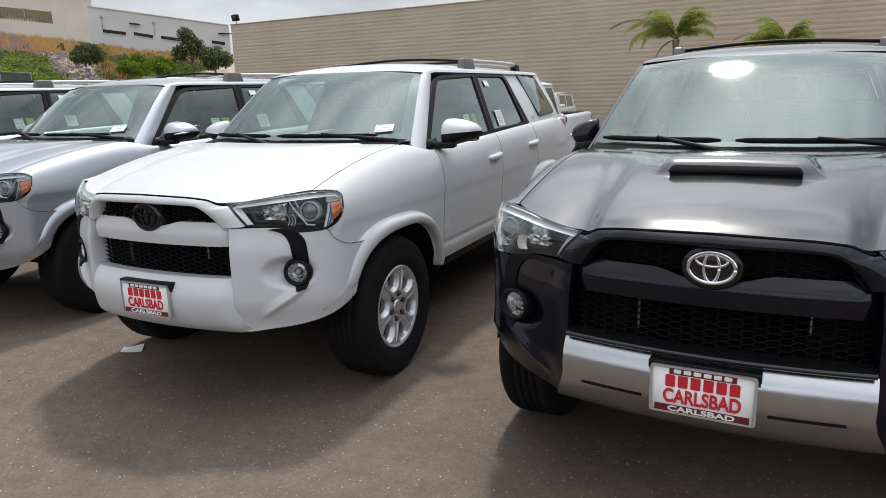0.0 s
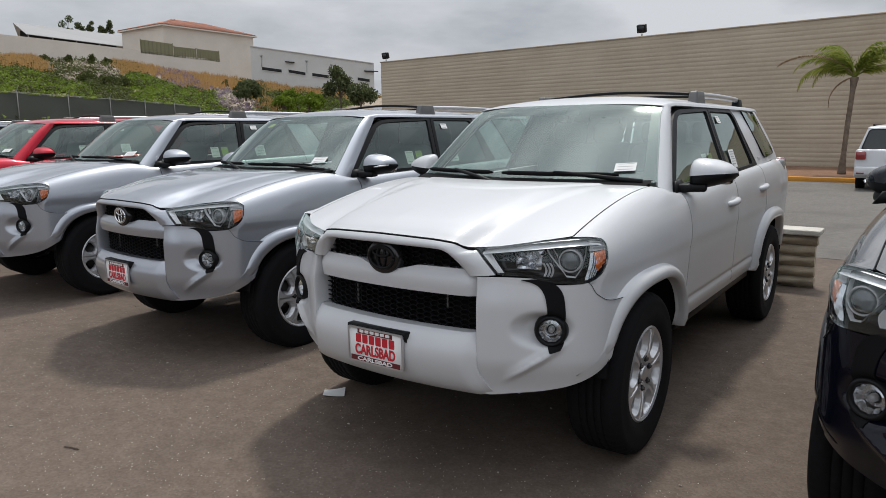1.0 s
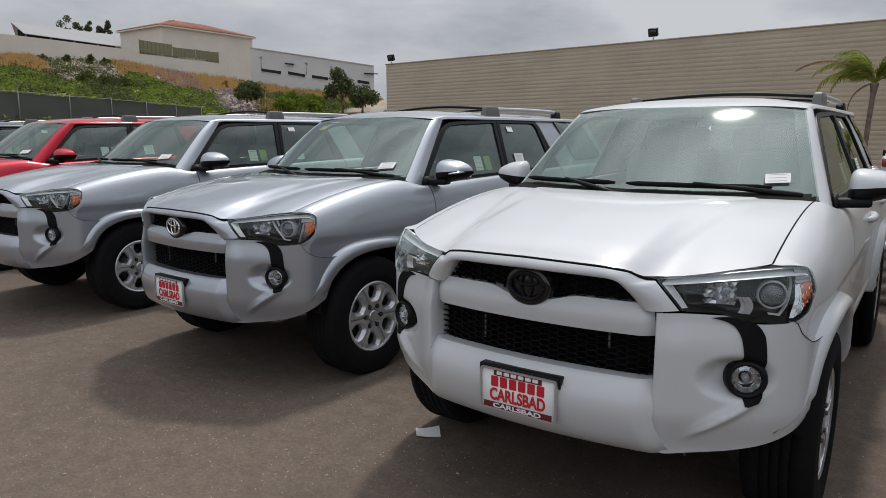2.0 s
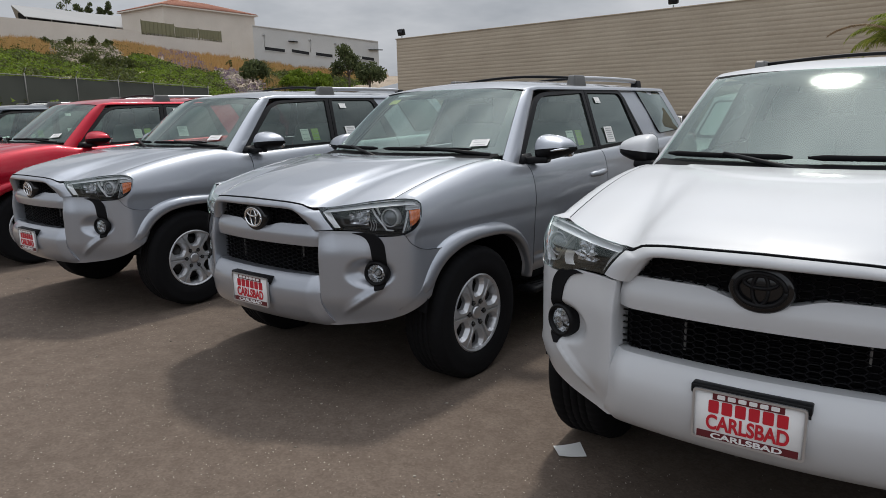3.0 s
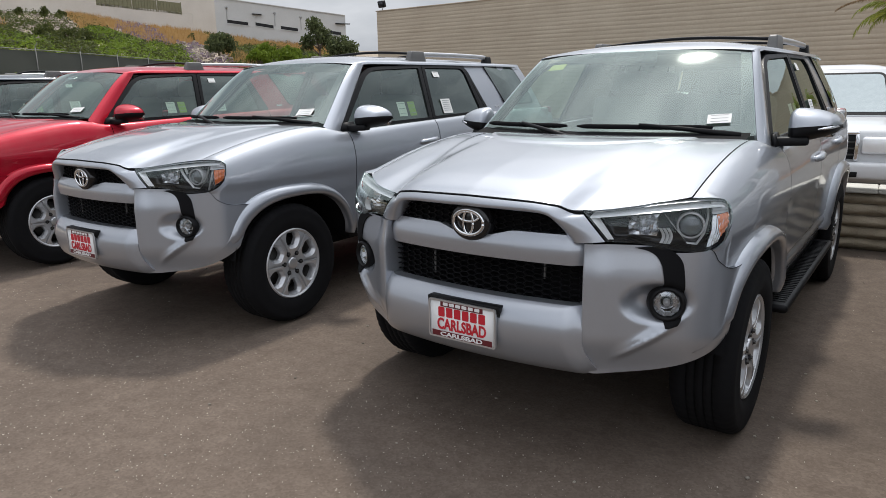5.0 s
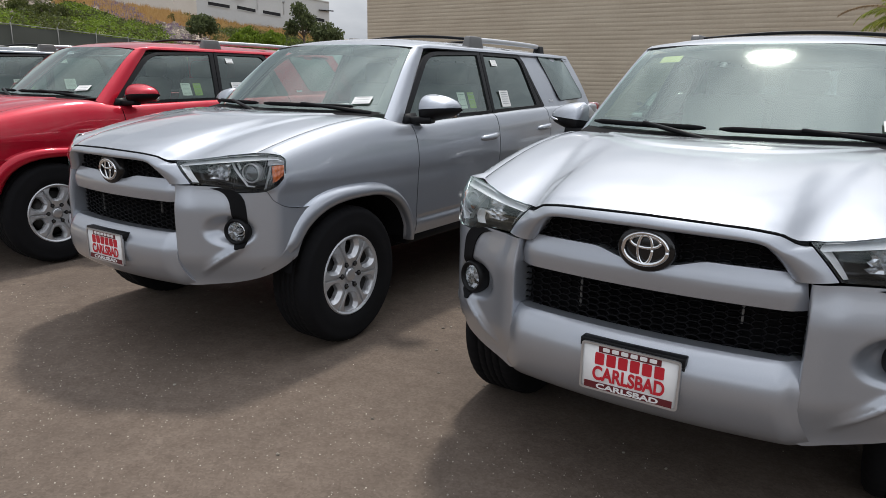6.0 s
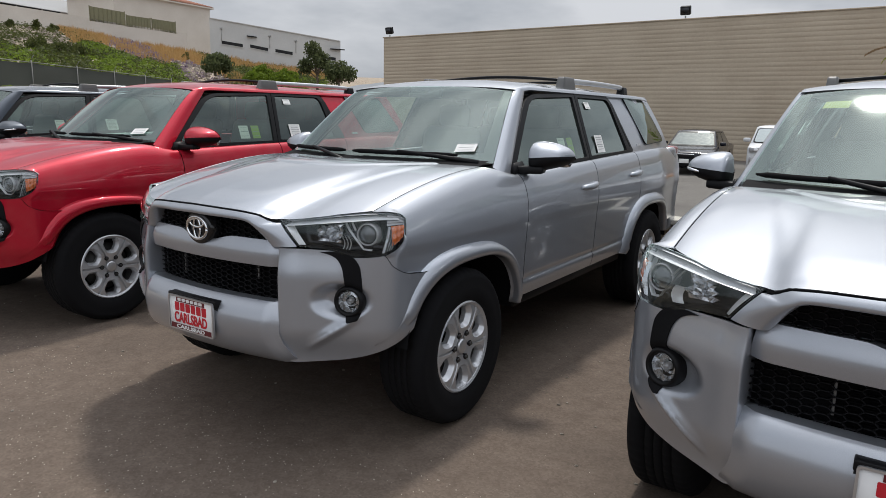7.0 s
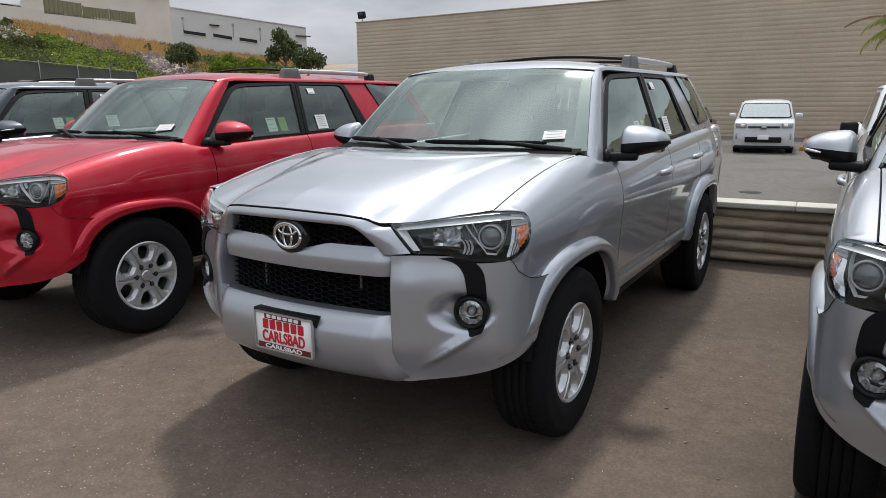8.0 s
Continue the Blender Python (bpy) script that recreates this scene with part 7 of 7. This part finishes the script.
# trees at the lot's edge, which show as reflections in the side windows
for k, (bx, by) in enumerate(((24.0, 20.0), (29.0, 13.0), (22.0, 30.0), (31.0, 24.0))):
    bushy("tree", bx, by, BACK, 3.4, 6.0, 2.0, "leafy green tree at the edge of the lot", 50 + k, LEAF_GREEN, 2200, 0.30)

# chain fence with dark fabric
fence = new("fence")
tagged(fence, "chain fence with dark green screen fabric", "fence")
FL = lambda y: (-32.6 - 0.545 * y, y)
ys_f = span(-8.1, 34.25, 11)
for i, y in enumerate(ys_f):
    x, _ = FL(y)
    zt = 3.94 + 0.02 * math.sin(i)
    bm = bmesh.new()
    tube(bm, [(x, y, 1.6), (x, y, zt + 0.1)], 0.04, 8)
    tube(bm, [(x, y, zt + 0.1), (x + 0.2, y + 0.05, zt + 0.38)], 0.02, 6)
    part("post", bm, FENCE_STEEL, fence)
    if i + 1 < len(ys_f):
        x2, y2 = FL(ys_f[i + 1])
        bm = bmesh.new()
        sheet(bm, lambda u, v: Vector((lerp(x, x2, u), lerp(y, y2, u), lerp(1.8, zt - 0.04 - 0.05 * math.sin(math.pi * u), v))) + Vector((0.05 * noise.noise((u * 4, v * 3, i)), 0, 0)), span(0, 1, 8), span(0, 1, 5))
        hem(bm, (x - 5, y, 2.5), 0.01)
        part("screen", bm, FABRIC, fence)
        bm = bmesh.new()
        tube(bm, [(x, y, zt), (x2, y2, zt)], 0.025, 6)
        part("rail", bm, FENCE_STEEL, fence)

# level ground on top of the hill
bm = bmesh.new()
sheet(bm, lambda q, d: Vector((wall_pt(q)[0] - 0.66 * d, wall_pt(q)[1] + 0.75 * d, lerp(wall_low(q) + 0.3, 15.3, min(1, d / 40) * sstep(0.55, 0.35, q)))), span(-0.3, 0.86, 14), [0, 15, 30, 45, 70, 110])
tagged(part("hill_top", bm, HILL), "dry level ground above the bank", "ground", kind="structure")

# long pale wall on the hill
bm = bmesh.new()
sheet(bm, lambda q, v: Vector((*wall_pt(q), lerp(wall_low(q) - 1.2, wall_high(q), v))), span(-0.1, 0.66, 30), span(0, 1, 3))
sheet(bm, lambda q, v: Vector((wall_pt(q)[0] - 0.35 * v, wall_pt(q)[1] + 0.35 * v, wall_high(q))), span(-0.1, 0.66, 30), [0, 1])
tagged(part("hill_wall", bm, STUCCO_WARM), "long pale stucco wall above the bank", "wall", kind="structure")

# flat-roofed white building with dark slots
BU = Vector((0.75, 0.66, 0)).normalized()
BN = Vector((0.66, -0.75, 0)).normalized()
org = Vector((-106.8, 85.2, 0))
LEN = 23.4


def on_b(s, z, off=0.0):
    return org + BU * s + BN * off + Vector((0, 0, z))


def top_b(s):
    return lerp(17.9, 14.7, s / LEN)


white_b = new("white_building")
tagged(white_b, "flat-roofed white building with dark window slots", "building")
bm = bmesh.new()
pts = [on_b(0, 8.5), on_b(LEN, 8.5), on_b(LEN, top_b(LEN)), on_b(0, top_b(0))]
solid_poly(bm, pts, -BN * 20)
part("wall", bm, STUCCO, white_b, smooth=False)
bm = bmesh.new()
for s in span(0, LEN, 6)[:-1]:
    beam(bm, on_b(s, top_b(s) + 0.06, 0.05), on_b(s + LEN / 6, top_b(s + LEN / 6) + 0.06, 0.05), 0.3, 0.14)
part("coping", bm, STUCCO, white_b, smooth=False)
for s0, s1, z0, z1 in ((2.0, 5.7, 13.6, 13.1), (7.0, 10.2, 13.1, 12.55), (11.5, 14.6, 12.45, 12.0), (20.2, 22.5, 11.6, 11.25)):
    wo = new("window_slot")
    wo.parent = white_b
    bm = bmesh.new()
    solid_poly(bm, [on_b(s0, z0 - 0.05, 0.03), on_b(s1, z1 - 0.05, 0.03), on_b(s1, z1 + 0.5, 0.03), on_b(s0, z0 + 0.5, 0.03)], -BN * 0.05)
    part("dark_pane", bm, DARK_SLOT, wo, smooth=False)
    bm = bmesh.new()
    beam(bm, on_b(s0 - 0.1, z0 - 0.12, 0.08), on_b(s1 + 0.1, z1 - 0.12, 0.08), 0.16, 0.08)
    part("sill", bm, STUCCO, wo, smooth=False)
for s, z in ((2.0, 16.2), (10.5, 15.2), (15.2, 14.5)):
    bm = bmesh.new()
    box(bm, on_b(s, z, 0.15), (0.35, 0.35, 0.3), None, 0.06)
    tube(bm, [on_b(s, z - 0.1, 0.06), on_b(s, z - 2.2, 0.06)], 0.05, 6)
    part("wall_lamp", bm, STEEL, white_b)
for s0, s1, z0, z1 in ((6.5, 8.2, 15.05, 14.9), (21.5, 24.2, 13.3, 13.2)):
    bm = bmesh.new()
    beam(bm, on_b(s0, z0, 0.3), on_b(s1, z1, 0.3), 0.6, 0.15)
    part("awning", bm, DARK_SLOT, white_b)

# house with a tiled hip roof
house = new("hill_house")
tagged(house, "pale stucco house with a red tiled hip roof", "house")
HX, HY, eave, ridge = (-129.4, -144.9), (81.6, 104.5), 23.7, 26.2
bm = bmesh.new()
box(bm, (sum(HX) / 2, sum(HY) / 2, (12 + eave) / 2), (HX[0] - HX[1], HY[1] - HY[0], eave - 12))
part("wall", bm, STUCCO_WARM, house, smooth=False)
bm = bmesh.new()
e = 0.6
c4 = [Vector(c) for c in ((HX[0] + e, HY[0] - e, eave), (HX[0] + e, HY[1] + e, eave), (HX[1] - e, HY[1] + e, eave), (HX[1] - e, HY[0] - e, eave))]
r2 = [Vector((sum(HX) / 2, HY[0] + 7.75, ridge)), Vector((sum(HX) / 2, HY[1] - 7.75, ridge))]
faces = ((c4[0], c4[1], r2[1], r2[0]), (c4[1], c4[2], r2[1]), (c4[2], c4[3], r2[0], r2[1]), (c4[3], c4[0], r2[0]))
for f in faces:
    bm.faces.new([bm.verts.new(p) for p in f])
    bm.faces.new([bm.verts.new(p - Vector((0, 0, 0.25))) for p in f])
roof_h = part("roof", bm, TILE_RED, house, smooth=False)
bm = bmesh.new()
for f in (faces[0], faces[3]):
    a, b = f[0], f[1]
    t0 = f[-1]
    t1 = f[2] if len(f) == 4 else f[-1]
    n = 60
    for k in range(n + 1):
        # rolls run straight up the slope to the hip or the ridge
        u = k / n
        foot = a.lerp(b, u)
        reach = min(1.0, u * (b - a).length / 7.75, (1 - u) * (b - a).length / 7.75)
        up = (t0.lerp(t1, 0.5) - a.lerp(b, 0.5)) * reach
        tube(bm, [foot + Vector((0, 0, 0.04)), foot + up + Vector((0, 0, 0.04))], 0.10, 5)
tagged(part("tile_roll", bm, TILE_RED, roof_h), kind="stuff")
for a, b in zip(c4, c4[1:] + c4[:1]):
    bm = bmesh.new()
    beam(bm, a - Vector((0, 0, 0.2)), b - Vector((0, 0, 0.2)), 0.15, 0.25)
    part("eave", bm, STUCCO_WARM, roof_h, smooth=False)

# olive screen panels on the wall, and the canopy beside the house
screen = new("screen_panels")
tagged(screen, "olive green screen panels standing on the wall", "screen")
for (q0, q1, z0, z1, h0, h1) in ((0.462, 0.533, 16.9, 16.3, 2.2, 2.0), (0.536, 0.585, 16.2, 15.8, 1.65, 1.6), (0.588, 0.637, 15.8, 15.3, 1.6, 1.65)):
    x0, y0 = wall_pt(q0)
    x1, y1 = wall_pt(q1)
    bm = bmesh.new()
    solid_poly(bm, [(x0, y0, z0 - 0.3), (x1, y1, z1 - 0.3), (x1, y1, z1 + h1), (x0, y0, z0 + h0)], -BN * 0.2)
    part("panel", bm, OLIVE, screen, smooth=False)
    for k in range(9):
        f_ = k / 8
        xa, ya = lerp(x0, x1, f_), lerp(y0, y1, f_)
        bm = bmesh.new()
        beam(bm, Vector((xa, ya, lerp(z0, z1, f_) - 0.3)) + BN * 0.05, Vector((xa, ya, lerp(z0 + h0, z1 + h1, f_) + (0.12 if k in (0, 8) else 0.0))) + BN * 0.05, 0.16 if k in (0, 8) else 0.07, 0.10)
        part("post" if k in (0, 8) else "rib", bm, OLIVE, screen, smooth=False)
canopy = new("canopy")
tagged(canopy, "white fabric canopy on dark posts above the wall", "canopy")
R0, R1, E0, E1 = Vector((-158.4, 65.6, 24.9)), Vector((-148.9, 84.9, 23.4)), Vector((-153.2, 65.7, 22.2)), Vector((-143.3, 85.3, 20.2))
back = Vector((-4.2, 2.6, -2.3))
bm = bmesh.new()
solid_poly(bm, [R0, R1, E1, E0], (0, 0, -0.12))
solid_poly(bm, [R0, R1, R1 + back, R0 + back], (0, 0, -0.12))
part("cloth", bm, TENT, canopy, smooth=False)
for k in range(6):
    p = E0.lerp(E1, k / 5) - BN * 0.8
    bm = bmesh.new()
    tube(bm, [(p.x, p.y, p.z - 5), (p.x, p.y, p.z + 0.3)], 0.12, 8)
    part("post", bm, STEEL, canopy)
# a black sheet paints the shade in the open gap below the cloth
bm = bmesh.new()
q0, q1 = R0 - BN * 2.5, R0.lerp(R1, 0.86) - BN * 2.5
solid_poly(bm, [q0 - Vector((0, 0, 6)), q1 - Vector((0, 0, 6)), q1 - Vector((0, 0, 0.6)), q0 - Vector((0, 0, 0.6))], -BN * 0.2)
part("shade_screen", bm, DARK_SLOT, canopy, smooth=False)
for k, (x, y, z, r, h) in enumerate(((-180.2, 87.4, 27.4, 2.2, 5.1), (-179.0, 89.6, 27.5, 1.8, 5.3), (-177.7, 92.2, 27.7, 1.3, 4.5), (-176.4, 94.4, 27.8, 1.6, 4.9), (-175.5, 96.0, 27.9, 1.4, 3.7))):
    bushy("tree", x, y, 15.0, r, z + h - 15.0, z - 15.2, "tall dark tree behind the canopy", 70 + k, LEAF_DARK, 1100, 0.26)
